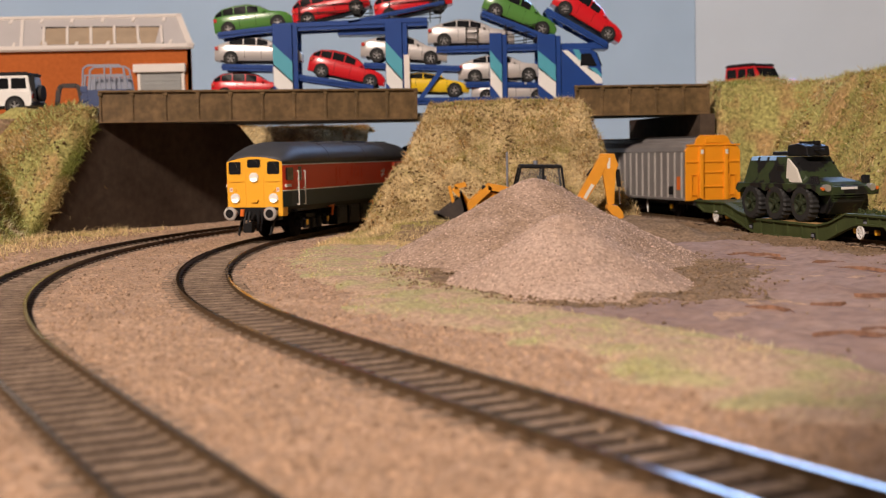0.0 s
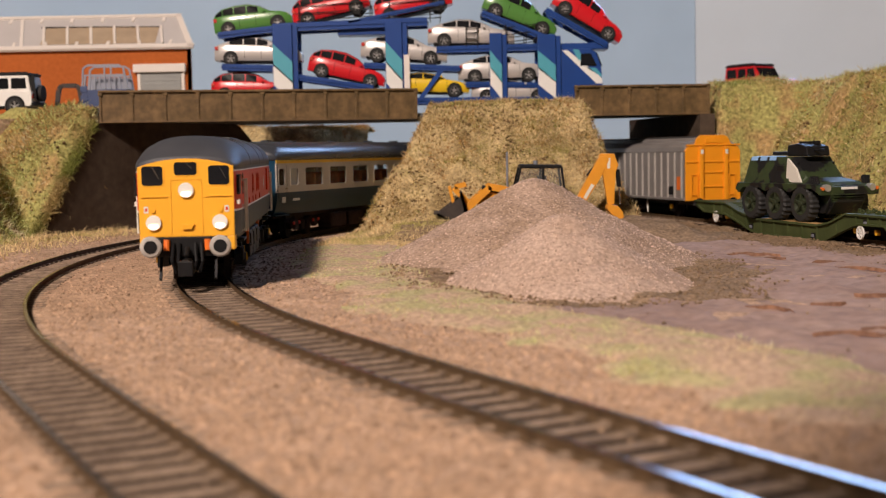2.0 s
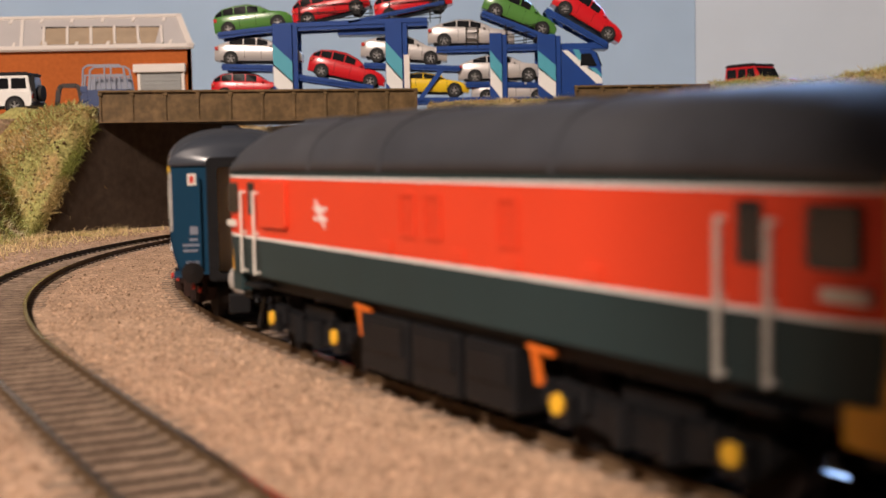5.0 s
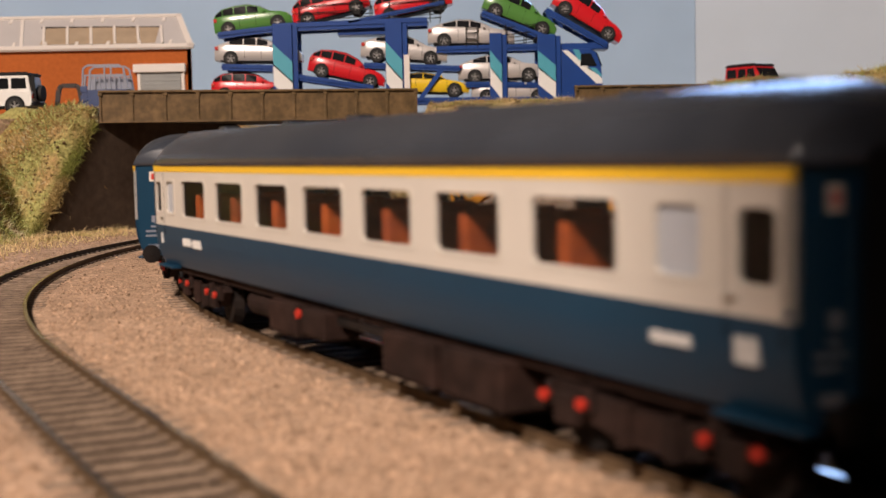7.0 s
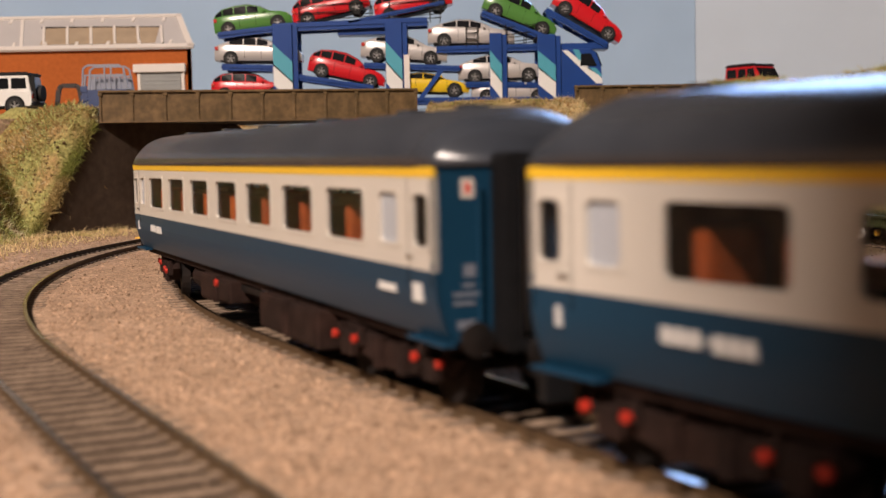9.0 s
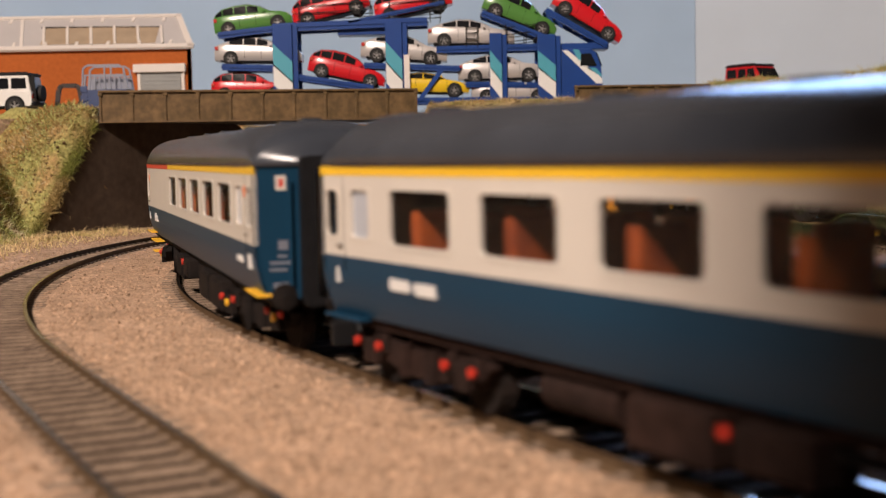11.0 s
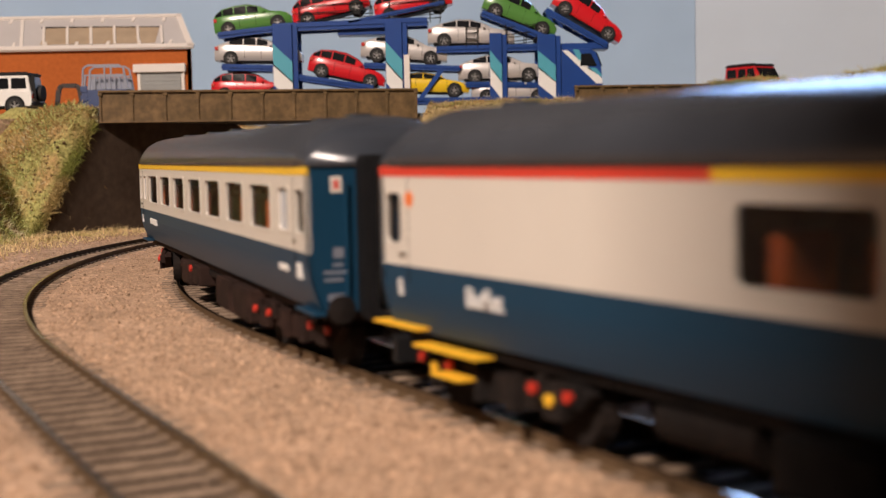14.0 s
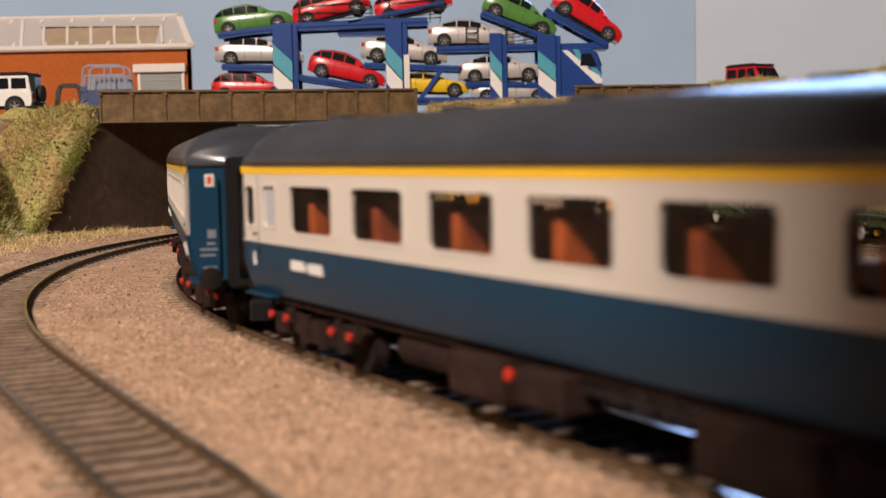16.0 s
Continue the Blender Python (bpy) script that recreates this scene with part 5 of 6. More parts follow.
def car(colour, style, m, label):
    """A die-cast style road car: lofted body, dark glazing, four wheels with rims."""
    d = CAR_STYLES[style]
    t = thing("car", label, "car", m, "cars on the transporter")
    W2 = d["W"] / 2
    x_end = d["L"] / 2
    rings = []
    for x, belt, top in d["st"]:
        k = abs(x) / x_end
        w = W2 * (1 - 0.10 * max(0, k - 0.6) / 0.4 - 0.09 * max(0, k - 0.85) / 0.15)
        gw = w * (0.94 if top - belt < 1.2 else 0.80)
        half = [(w * 0.90, 3.0), (w * 0.985, 4.6), (w, 8.0), (w * 0.975, belt - 0.6), (w * 0.94, belt), (gw * 0.985, belt + (top - belt) * 0.80), (gw * 0.86, top - 0.10 * (top - belt)), (gw * 0.45, top)]
        ring = [(x, y, z) for y, z in half] + [(x, -y, z) for y, z in half[::-1]]
        rings.append(ring)
    body, glass = B(), []
    vs = [[body.verts.new(p) for p in r] for r in rings]
    n = len(rings[0])
    st = d["st"]
    for i in range(len(rings) - 1):
        tall = (st[i][2] - st[i][1] > 2.0) or (st[i + 1][2] - st[i + 1][1] > 2.0)
        both = st[i][2] - st[i][1] > 2.0 and st[i + 1][2] - st[i + 1][1] > 2.0
        slope = abs(st[i][2] - st[i + 1][2]) / (st[i + 1][0] - st[i][0])
        for j in range(n):
            k = (j + 1) % n
            body.faces.new((vs[i][j], vs[i][k], vs[i + 1][k], vs[i + 1][j]))
            side_glass = both and j in (4, 10)
            screen = tall and slope > 0.3 and j in (6, 7, 8)
            if side_glass or screen:
                q = [Vector(p) for p in (rings[i][j], rings[i][k], rings[i + 1][k], rings[i + 1][j])]
                c = sum(q, Vector()) / 4
                nrm = (q[1] - q[0]).cross(q[2] - q[0])
                if nrm.length < 1e-6:
                    nrm = (q[2] - q[0]).cross(q[3] - q[0])
                nrm.normalize()
                if nrm.dot(c - Vector((c.x, 0, 8))) < 0:
                    nrm = -nrm
                s = 0.90 if side_glass else 0.96
                glass.append([c + (p - c) * s + nrm * 0.12 for p in q])
    body.faces.new(vs[0][::-1])
    body.faces.new(vs[-1])
    bo = part("body", body, colour, t, smooth=True)
    try_sharp(bo, 38)
    for q in glass:
        g = B()
        g.faces.new([g.verts.new(p) for p in q])
        part("window", g, "dark_pane", bo, "dark tinted window")
    under = box(B(), -x_end + 4, x_end - 4, -W2 * 0.86, W2 * 0.86, 2.0, 6.0, 0.6)
    part("floor_pan", under, "black", t)
    for sx in (-1, 1):
        for sd in (-1, 1):
            arch = rod(B(), (sx * d["wb"], sd * (W2 - 1.2), 4.6), (sx * d["wb"], sd * (W2 + 0.05), 4.6), 5.1, 18)
            part("wheel_arch", arch, "black", t)
            wheel(t, sx * d["wb"], sd * (W2 - 0.9), 4.3, 4.3, 2.4, "rim", sd)
    for sd in (-1, 1):
        part("mirror", box(B(), 8.0, 9.6, sd * W2 * 0.96, sd * (W2 + 1.8), 12.8, 14.2, 0.4), colour, t)
        part("tail_lamp", box(B(), -x_end + 0.3, -x_end + 2.6, sd * W2 * 0.70, sd * W2 * 0.93, 10.2, 12.6, 0.4), "red_dot" if colour != "car_red" else "stripe_red", t, "red tail lamp")
        part("headlamp", box(B(), x_end - 4.6, x_end - 1.6, sd * W2 * 0.55, sd * W2 * 0.86, 8.6, 10.2, 0.5), "rim", t, "clear headlamp")
        part("door_handle", box(B(), -4.5, -2.5, sd * W2 * 0.97, sd * (W2 + 0.15), 11.8, 12.3, 0.1), colour, t)
        for x in (-9.0, 2.5, 12.5):
            part("door_seam", box(B(), x - 0.1, x + 0.1, sd * (W2 - 0.4), sd * (W2 + 0.04), 4.4, 12.4), "black", t)
    return t


def try_sharp(ob, degrees):
    """Keep the creases: edges sharper than this stay hard."""
    me = ob.data
    bm = bmesh.new()
    bm.from_mesh(me)
    for e in bm.edges:
        e.smooth = e.calc_face_angle(0) < radians(degrees)
    bm.to_mesh(me)
    bm.free()


TY = 895.0


def transporter():
    t = thing("car_transporter", "blue car transporter lorry with teal and white bands", "lorry", at(0, TY, 0))
    def deck_bar(name, x0, z0, x1, z1, th=4.2, mat_="tr_blue"):
        a = math.atan2(z1 - z0, x1 - x0)
        for sd in (-1, 1):
            part(name, bar(B(), (x0, sd * 11.2, z0), (x1, sd * 11.2, z1), 2.4, th), mat_, t)
            part("deck_lip", bar(B(), (x0, sd * 12.8, z0 + th * 0.4), (x1, sd * 12.8, z1 + th * 0.4), 0.7, th * 0.7), mat_, t)
        n = max(3, int(math.hypot(x1 - x0, z1 - z0) / 7))
        for i in range(n + 1):
            f = i / n
            x, z = x0 + (x1 - x0) * f, z0 + (z1 - z0) * f
            part("deck_rung", bar(B(), (x, -11, z + 0.4), (x, 11, z + 0.4), 1.8, 1.2), mat_, t)
    deck_bar("deck_rail", -152, 129, -113, 133, 3.6)
    deck_bar("deck_rail", -113, 133.5, -8, 136, 4.6)
    deck_bar("deck_rail", -62, 136, 4, 149, 2.2)
    deck_bar("deck_rail", -150, 107.5, -100, 105.5, 3.4)
    deck_bar("deck_rail", -104, 100.5, -46, 91.0, 3.4)
    deck_bar("deck_rail", -52, 107, 14, 103.5, 3.0)
    deck_bar("deck_rail", -2, 116.6, 72, 117.4, 3.6)
    deck_bar("deck_rail", 18, 92.5, 76, 91.0, 3.0)
    deck_bar("deck_rail", 30, 141, 78, 121.5, 3.4)
    deck_bar("deck_rail", 74, 142, 116, 117.5, 3.4)
    deck_bar("deck_rail", -157, 83.0, -24, 82.0, 3.4)
    deck_bar("deck_rail", -24, 82.0, 84, 80.5, 3.6)
    part("deck_box", box(B(), -70, -26, -9, 9, 128.5, 134, 0.4), "tr_blue", t)
    part("front_deck_box", box(B(), 72, 117, -11, 11, 115.5, 120.0, 0.5), "tr_blue", t)
    # posts with their bands
    for x0, x1, z1 in ((-114.5, -101, 136.5), (-37, -25.5, 136.5), (34.5, 43, 127.5), (67.5, 80, 126)):
        for sd in (-1, 1):
            y0, y1 = sd * 13.4, sd * 15.2
            post = part("post", box(B(), x0, x1, y0, y1, 80, z1, 0.3), "tr_blue", t, "blue upright post")
            h = z1 - 80
            w = x1 - x0
            yb = sd * 15.25
            for z, dz, m_ in ((0.64, 0.26, "tr_teal"), (0.40, 0.26, "white")):
                zz = 80 + h * z
                bm = prism(B(), [(x0 + 0.2, zz + h * 0.12), (x1 - 0.2, zz - h * 0.10), (x1 - 0.2, zz - h * 0.10 - h * dz), (x0 + 0.2, zz + h * 0.12 - h * dz)], yb - sd * 0.1, yb + sd * 0.12)
                part("band", bm, m_, post, "painted diagonal band")
            part("post_back", box(B(), x1, x1 + 3.6, sd * 11.5, sd * 13.6, 80, z1 - 1, 0.3), "tr_blue", t)
    # side railings, ladder, ramp strut
    for x0, x1, z0, z1 in ((-98, -46, 138, 149), (-36, 2, 139, 150), (44, 68, 121, 131)):
        for sd in (-1, 1):
            for k in range(3):
                part("guard_rail", bar(B(), (x0, sd * 12.6, z0 + k * 5), (x1, sd * 12.6, z0 + (z1 - z0) * 0.25 + k * 5), 0.5, 0.6), "black", t)
            for x in (x0 + 2, x1 - 8, x1 - 1):
                part("guard_post", bar(B(), (x, sd * 12.6, z0 - 1), (x, sd * 12.6, z0 + 13), 0.6, 0.8, (0, 1, 0)), "black", t)
    for x in (18.6, 26.4):
        part("ladder_rail", bar(B(), (x, -13.2, 118), (x, -13.2, 133), 0.6, 0.8, (0, 1, 0)), "black", t)
    for k in range(4):
        part("ladder_rung", bar(B(), (18.6, -13.2, 120 + k * 4), (26.4, -13.2, 120 + k * 4), 0.6, 0.6), "black", t)
    part("strut", bar(B(), (-14, -13, 83), (2, -13, 104), 2.0, 3.0), "tr_blue", t, "inclined blue ramp strut")
    part("steps", box(B(), -24.5, -20.5, -14.5, -11.5, 90, 114, 0.3), "frame_white", t, "white stepped column")
    # cab
    cab = part("cab", prism(B(), [(84, 80), (84, 116), (104, 116), (108, 113.5), (111.5, 104), (112.5, 92), (112.5, 82), (106, 80)], -12.5, 12.5, "y", 0.8), "tr_blue", t, "blue lorry cab")
    part("cab_window", prism(B(), [(97, 104.2), (97.6, 112.4), (104.4, 112.6), (108.6, 104.0)], -12.9, -12.5), "dark_pane", cab, "dark cab side window")
    part("windscreen", prism(B(), [(109.0, 104.6), (112.4, 104.0), (108.9, 113.4), (106, 113.6)], -11, 11), "dark_pane", cab, "dark windscreen")
    for pts, m_ in (([(84.5, 115), (88.5, 115), (112, 95.5), (112.4, 92), (108, 92)], "white"), ([(92, 115.5), (96, 115.5), (99.5, 109), (96, 107.6)], "tr_teal"), ([(101, 103), (108, 102.6), (111.6, 98), (112, 96.2)], "tr_teal")):
        part("cab_band", prism(B(), pts, -12.72, -12.55), m_, cab, "painted sweep on the cab")
    part("headlamp", box(B(), 112.3, 113.0, -11, -7, 83, 86, 0.3), "rim", cab)
    for x in (100.5,):
        for sd in (-1, 1):
            wheel(t, x, sd * 11.2, 78.6, 6.4, 4.0, "rim", sd)
    for x in (-86, -72, -58, 58, 72):
        for sd in (-1, 1):
            wheel(t, x, sd * 11.0, 77.6, 5.4, 4.0, "rim", sd)
    return t


transporter()
for cx, z, tilt, colour, style, label in (
        (-127.5, 131.4, 7, "car_green", "hatch", "glossy green hatchback on the transporter's top deck"),
        (-72.5, 139.2, 13, "car_red", "hatch", "glossy red hatchback tilted on the top deck"),
        (-16.0, 140.6, 12, "car_red", "hatch", "glossy red hatchback tilted on the top deck"),
        (-125.5, 109.0, -1, "car_silver", "saloon", "silver saloon with dark windows on the middle deck"),
        (-131.5, 84.4, 0, "car_red", "hatch", "red hatchback on the low rear deck"),
        (-66.0, 96.0, -13, "car_red", "hatch", "red hatchback nose down on the ramp"),
        (-25.0, 108.4, -4.5, "car_silver", "saloon", "silver saloon with silver wheels on the middle deck"),
        (22.0, 118.4, -1, "car_silver", "saloon", "silver saloon beside the ladder on the front upper deck"),
        (53.5, 132.6, -22, "car_green", "hatch", "green hatchback nose down on the front top deck"),
        (99.5, 131.0, -31, "car_red", "hatch", "red hatchback steeply nose down over the cab"),
        (43.0, 94.0, 1, "car_silver", "saloon", "silver saloon with dark windows on the front deck"),
        (-8.0, 85.4, -2, "car_yellow", "sport", "yellow sports car on the low deck"),
        (50.0, 79.6, -1, "car_silver", "sport", "pale silver coupe on the low front deck")):
    car(colour, style, at(cx, TY, z, 0, -tilt, 0), label)


# ---- 4x4 vehicles on the banks ----
def off_roader(colour, m, label, roof="black"):
    t = thing("off_road_car", label, "car", m)
    body = B()
    prism(body, [(-27, 5), (-28, 7), (-28, 14.5), (-27, 15), (10, 15), (24, 14.2), (27, 12.5), (27.5, 6), (26, 5)], -11.4, 11.4, "y", 0.6)
    part("body", body, colour, t)
    part("cabin", prism(B(), [(-27, 14.8), (-26, 24), (-24, 25), (2, 25), (4.5, 24), (10, 14.8)], -10.4, 10.4, "y", 0.6), colour, t)
    for sd in (-1, 1):
        for a, b_ in ((-24.5, -14.5), (-13, -5), (-3.8, 3.2)):
            part("window", prism(B(), [(a, 16.4), (a + 0.4, 23), (b_ - 0.3, 23), (b_ + (1.8 if b_ > 0 else 0), 16.4)], sd * 10.3, sd * 10.55), "dark_pane", t, "dark side window")
        for x in (-17, 16.5):
            part("wheel_arch", rod(B(), (x, sd * 10.6, 5.4), (x, sd * 11.75, 5.4), 6.6, 18), "black", t, "black wheel arch")
            wheel(t, x, sd * 10.4, 5.2, 5.2, 3.4, "rim", sd, 18)
        part("roof_bar", bar(B(), (-25, sd * 9, 26.6), (3, sd * 9, 26.6), 0.7, 0.8), "black", t)
        part("tail_lamp", box(B(), -28.3, -27.8, sd * 8.6, sd * 10.4, 10, 13, 0.2), "red_dot", t)
        part("headlamp", rod(B(), (27.2, sd * 8, 11), (27.9, sd * 8, 11), 1.6, 12), "rim", t)
        part("sill", box(B(), -10, 10, sd * 10.6, sd * 11.8, 4.2, 5.6, 0.2), "black", t)
    for k in range(6):
        part("roof_slat", bar(B(), (-24 + k * 5, -9, 26.4), (-24 + k * 5, 9, 26.4), 0.6, 0.6), "black", t)
    part("roof", box(B(), -26.5, 4.2, -10.6, 10.6, 24.6, 26.2, 0.5), roof, t)
    part("windscreen", prism(B(), [(4.9, 23.2), (9.6, 16.2), (10.0, 16.4), (5.3, 23.4)], -9.4, 9.4), "dark_pane", t, "dark windscreen")
    bm = lathe(B(), [(0.05, 1.7), (2.6, 1.7), (3.0, 1.2), (5.0, 1.7), (5.4, 0.6), (5.4, -0.6), (5.0, -1.7), (0.05, -1.7)], (-30, 0, 13.5), "x", 20)
    part("spare_wheel", bm, "tyre", t, "black spare wheel on the tailgate")
    part("rear_ladder", bar(B(), (-28.4, 8, 10), (-27.4, 8, 25), 0.5, 3.0, (1, 0, 0)), "black", t)
    part("bumper", box(B(), 26.5, 29, -11, 11, 5.4, 8.4, 0.4), "black", t)
    part("bumper", box(B(), -29, -27.5, -11, 11, 5.4, 8, 0.4), "black", t)
    return t


off_roader("white", at(-287, 826, 75.6, 0, 0, 176), "white off-road car with black roof and spare wheel")
off_roader("car_red", at(242, 965, 82.0, 0, 0, -58), "red and black off-road car half hidden behind the bank")


# ---- warehouse, skip, chair-like frame, cone ----
def warehouse():
    t = thing("warehouse", "low orange-brick warehouse with white glazed roof", "building", at(0, 1000, 72.4))
    x0, x1, zw = -470.0, -194.0, 59.0
    part("wall", box(B(), x0, x1, 0, 2.4, -2, zw), "brick", t, "orange brick front wall")
    gable = [(0, -2), (0, zw), (34, zw + 27), (68, zw), (68, -2)]
    part("wall", prism(B(), [(x1, 0), (x1 - 30, 68), (x1 - 33, 68), (x1 - 3, 0)], -2, zw, "z"), "brick", t, "orange brick side wall")
    part("wall", prism(B(), gable, x0, x0 + 2.4, "x"), "brick", t, "orange brick gable")
    part("wall", box(B(), x0, x1 - 33, 66, 68, -2, zw), "brick", t)
    slope = math.hypot(34, 27)
    ux, uz = 34 / slope, 27 / slope
    def on_roof(x, s, lift=0.0):
        return (x, -2 + s * ux - lift * uz, zw + s * uz + lift * ux)
    def strip(name, xa, sa, xb, sb, w, th, m_, lab=""):
        part(name, bar(B(), on_roof(xa, sa, th / 2), on_roof(xb, sb, th / 2), w, th, (0, -uz, ux)), m_, t, lab)
    S = slope + 2.5
    bm = loft(B(), [[on_roof(x0, 0), on_roof(x0, S), on_roof(x0, S, 1.0), on_roof(x0, 0, 1.0)], [on_roof(x1 + 3, 0), on_roof(x1 - 14, S), on_roof(x1 - 14, S, 1.0), on_roof(x1 + 3, 0, 1.0)]])
    part("roof", bm, "skylight", t, "milky glazed front roof slope")
    bm = loft(B(), [[(x0, 70, zw - 1), (x0, 34, zw + 28), (x0, 34, zw + 29), (x0, 70, zw)], [(x1 - 32, 70, zw - 1), (x1 - 14, 34, zw + 28), (x1 - 14, 34, zw + 29), (x1 - 32, 70, zw)]])
    part("roof", bm, "frame_white", t, "white rear roof slope")
    strip("roof_edge", x0, 1.2, x1 + 3, 1.2, 5.0, 2.0, "frame_white", "white eaves beam")
    strip("roof_edge", x0, S - 1, x1 - 13, S - 1, 3.6, 2.0, "frame_white", "white ridge beam")
    strip("roof_edge", x1 + 1, 0, x1 - 15.5, S, 4.4, 2.0, "frame_white", "white verge beam")
    for i in range(10):
        x = x1 - 26 - i * 24.5
        strip("glazing_bar", x + 10, 3, x + 10, 9, 2.4, 1.8, "frame_white")
        strip("glazing_bar", x, S - 9, x, S - 3, 2.4, 1.8, "frame_white")
    strip("glazing_bar", -326, 3, -334, S - 2, 2.6, 1.8, "frame_white", "white glazing bar")
    strip("roof_blind", -316 + 4, 17.5, -222, 17.5, 23, 1.5, "skylight_tan", "tan blind under the glazing")
    for i in range(6):
        x = -312 + i * 18.6
        strip("glazing_bar", x + 3, 5, x - 2, 30, 2.0, 2.2, "frame_white", "white glazing bar")
    strip("blind_rod", -316, 30, -268, 29.4, 0.8, 2.0, "under", "dark curled edge of the blind")
    strip("blind_rod", -268, 29.4, -222, 28.0, 0.7, 2.0, "under", "dark curled edge of the blind")
    door = part("shutter_door", box(B(), -234, -202, -1.2, 0.4, -2, 40.5), "door_grey", t, "grey roller shutter door")
    for k in range(13):
        part("door_slat", box(B(), -233.5, -202.5, -1.5, -1.1, 0.6 + k * 3, 3.0 + k * 3, 0.2), "door_grey", door)
    part("lintel", box(B(), -239, -198, -4.0, 0.2, 40.5, 47.0, 0.5), "frame_white", t, "white door canopy")
    for x in (-236, -201.6):
        part("door_frame", box(B(), x, x + 2.4, -1.8, 0.2, -2, 40.5, 0.2), "frame_white", t)
    return t


warehouse()


def caged_trailer():
    t = thing("caged_trailer", "blue trailer box with a grey tubular cage on top", "trailer", at(-221, 852, 72.4))
    part("box_body", box(B(), -15.5, 15, -9, 9, 4, 19.5, 0.6), "skip_blue", t, "dark blue box")
    for k in range(3):
        part("box_rib", box(B(), -16, -11.5, -9.6, -8.9, 6 + k * 6, 10 + k * 6, 0.2), "skip_blue", t)
    part("sloped_grille", prism(B(), [(-15.5, 19.5), (-15, 28), (-13, 28), (13, 28), (15, 19.5)], 6, 7.2), "cage_grey", t)
    for i in range(9):
        x = -13.5 + i * 3.4
        part("cage_bar", bar(B(), (x, -8.6, 19.5), (x * 0.93, -8.6, 29), 1.1, 1.2, (0, 1, 0)), "cage_grey", t)
    for y in (-8.6, 8.0):
        bm = bar(B(), (-15, y, 19.5), (-14, y, 33.5), 1.1, 1.1, (0, 1, 0))
        bar(bm, (-14, y, 33.5), (-11, y, 35.5), 1.1, 1.1, (0, 1, 0))
        bar(bm, (-11, y, 35.5), (9.5, y, 35.5), 1.1, 1.1)
        bar(bm, (9.5, y, 35.5), (12.5, y, 33.5), 1.1, 1.1, (0, 1, 0))
        bar(bm, (12.5, y, 33.5), (15, y, 19.5), 1.1, 1.1, (0, 1, 0))
        bar(bm, (-14.5, y, 29), (13.5, y, 29), 1.1, 1.1)
        bar(bm, (0, y, 29), (0, y, 35.5), 0.9, 0.9, (0, 1, 0))
        part("cage_hoop", bm, "cage_grey", t, "grey tubular hoop")
    for x in (-9, 9):
        for sd in (-1, 1):
            wheel(t, x, sd * 8.4, 4.4, 4.4, 3.0, "cage_grey", sd)
    return t


caged_trailer()
arch = thing("arched_frame", "dark brown arched frame with rusty scrap behind it", "metal frame", at(-250, 862, 72.4))
bm = B()
for p, q_ in (((-10, 0, 0), (-7, 0, 21)), ((-7, 0, 21), (-5, 0, 23.5)), ((-5, 0, 23.5), (5, 0, 23.5)), ((5, 0, 23.5), (7, 0, 21)), ((7, 0, 21), (10, 0, 0))):
    bar(bm, p, q_, 3, 2.0, (0, 1, 0))
part("hoop", bm, "bucket", arch)
bm = B()
for k in range(14):
    x, z = random.uniform(-7, 7), random.uniform(0, 9)
    bar(bm, (x, random.uniform(2, 6), z), (x + random.uniform(-6, 6), random.uniform(2, 7), z + random.uniform(0, 6)), 1.2, 1.6)
part("scrap", bm, "bucket", arch, "dark tangled scrap")
cone = thing("traffic_cone", "small orange traffic cone on the grass", "traffic cone", at(-236, 806, 75.0))
part("cone_body", rod(B(), (0, 0, 0.6), (0, 0, 8.6), 2.3, 16, 0.5), "cone", cone)
part("cone_foot", box(B(), -2.8, 2.8, -2.8, 2.8, 0, 0.8, 0.2), "cone", cone)


# ---- siding: covered van, well wagon, armoured car ----
def on_siding(y):
    u = 1080.0 - y
    p, d = on(LINE_C, u), tangent(LINE_C, u)
    return p, math.degrees(math.atan2(d[1], d[0]))


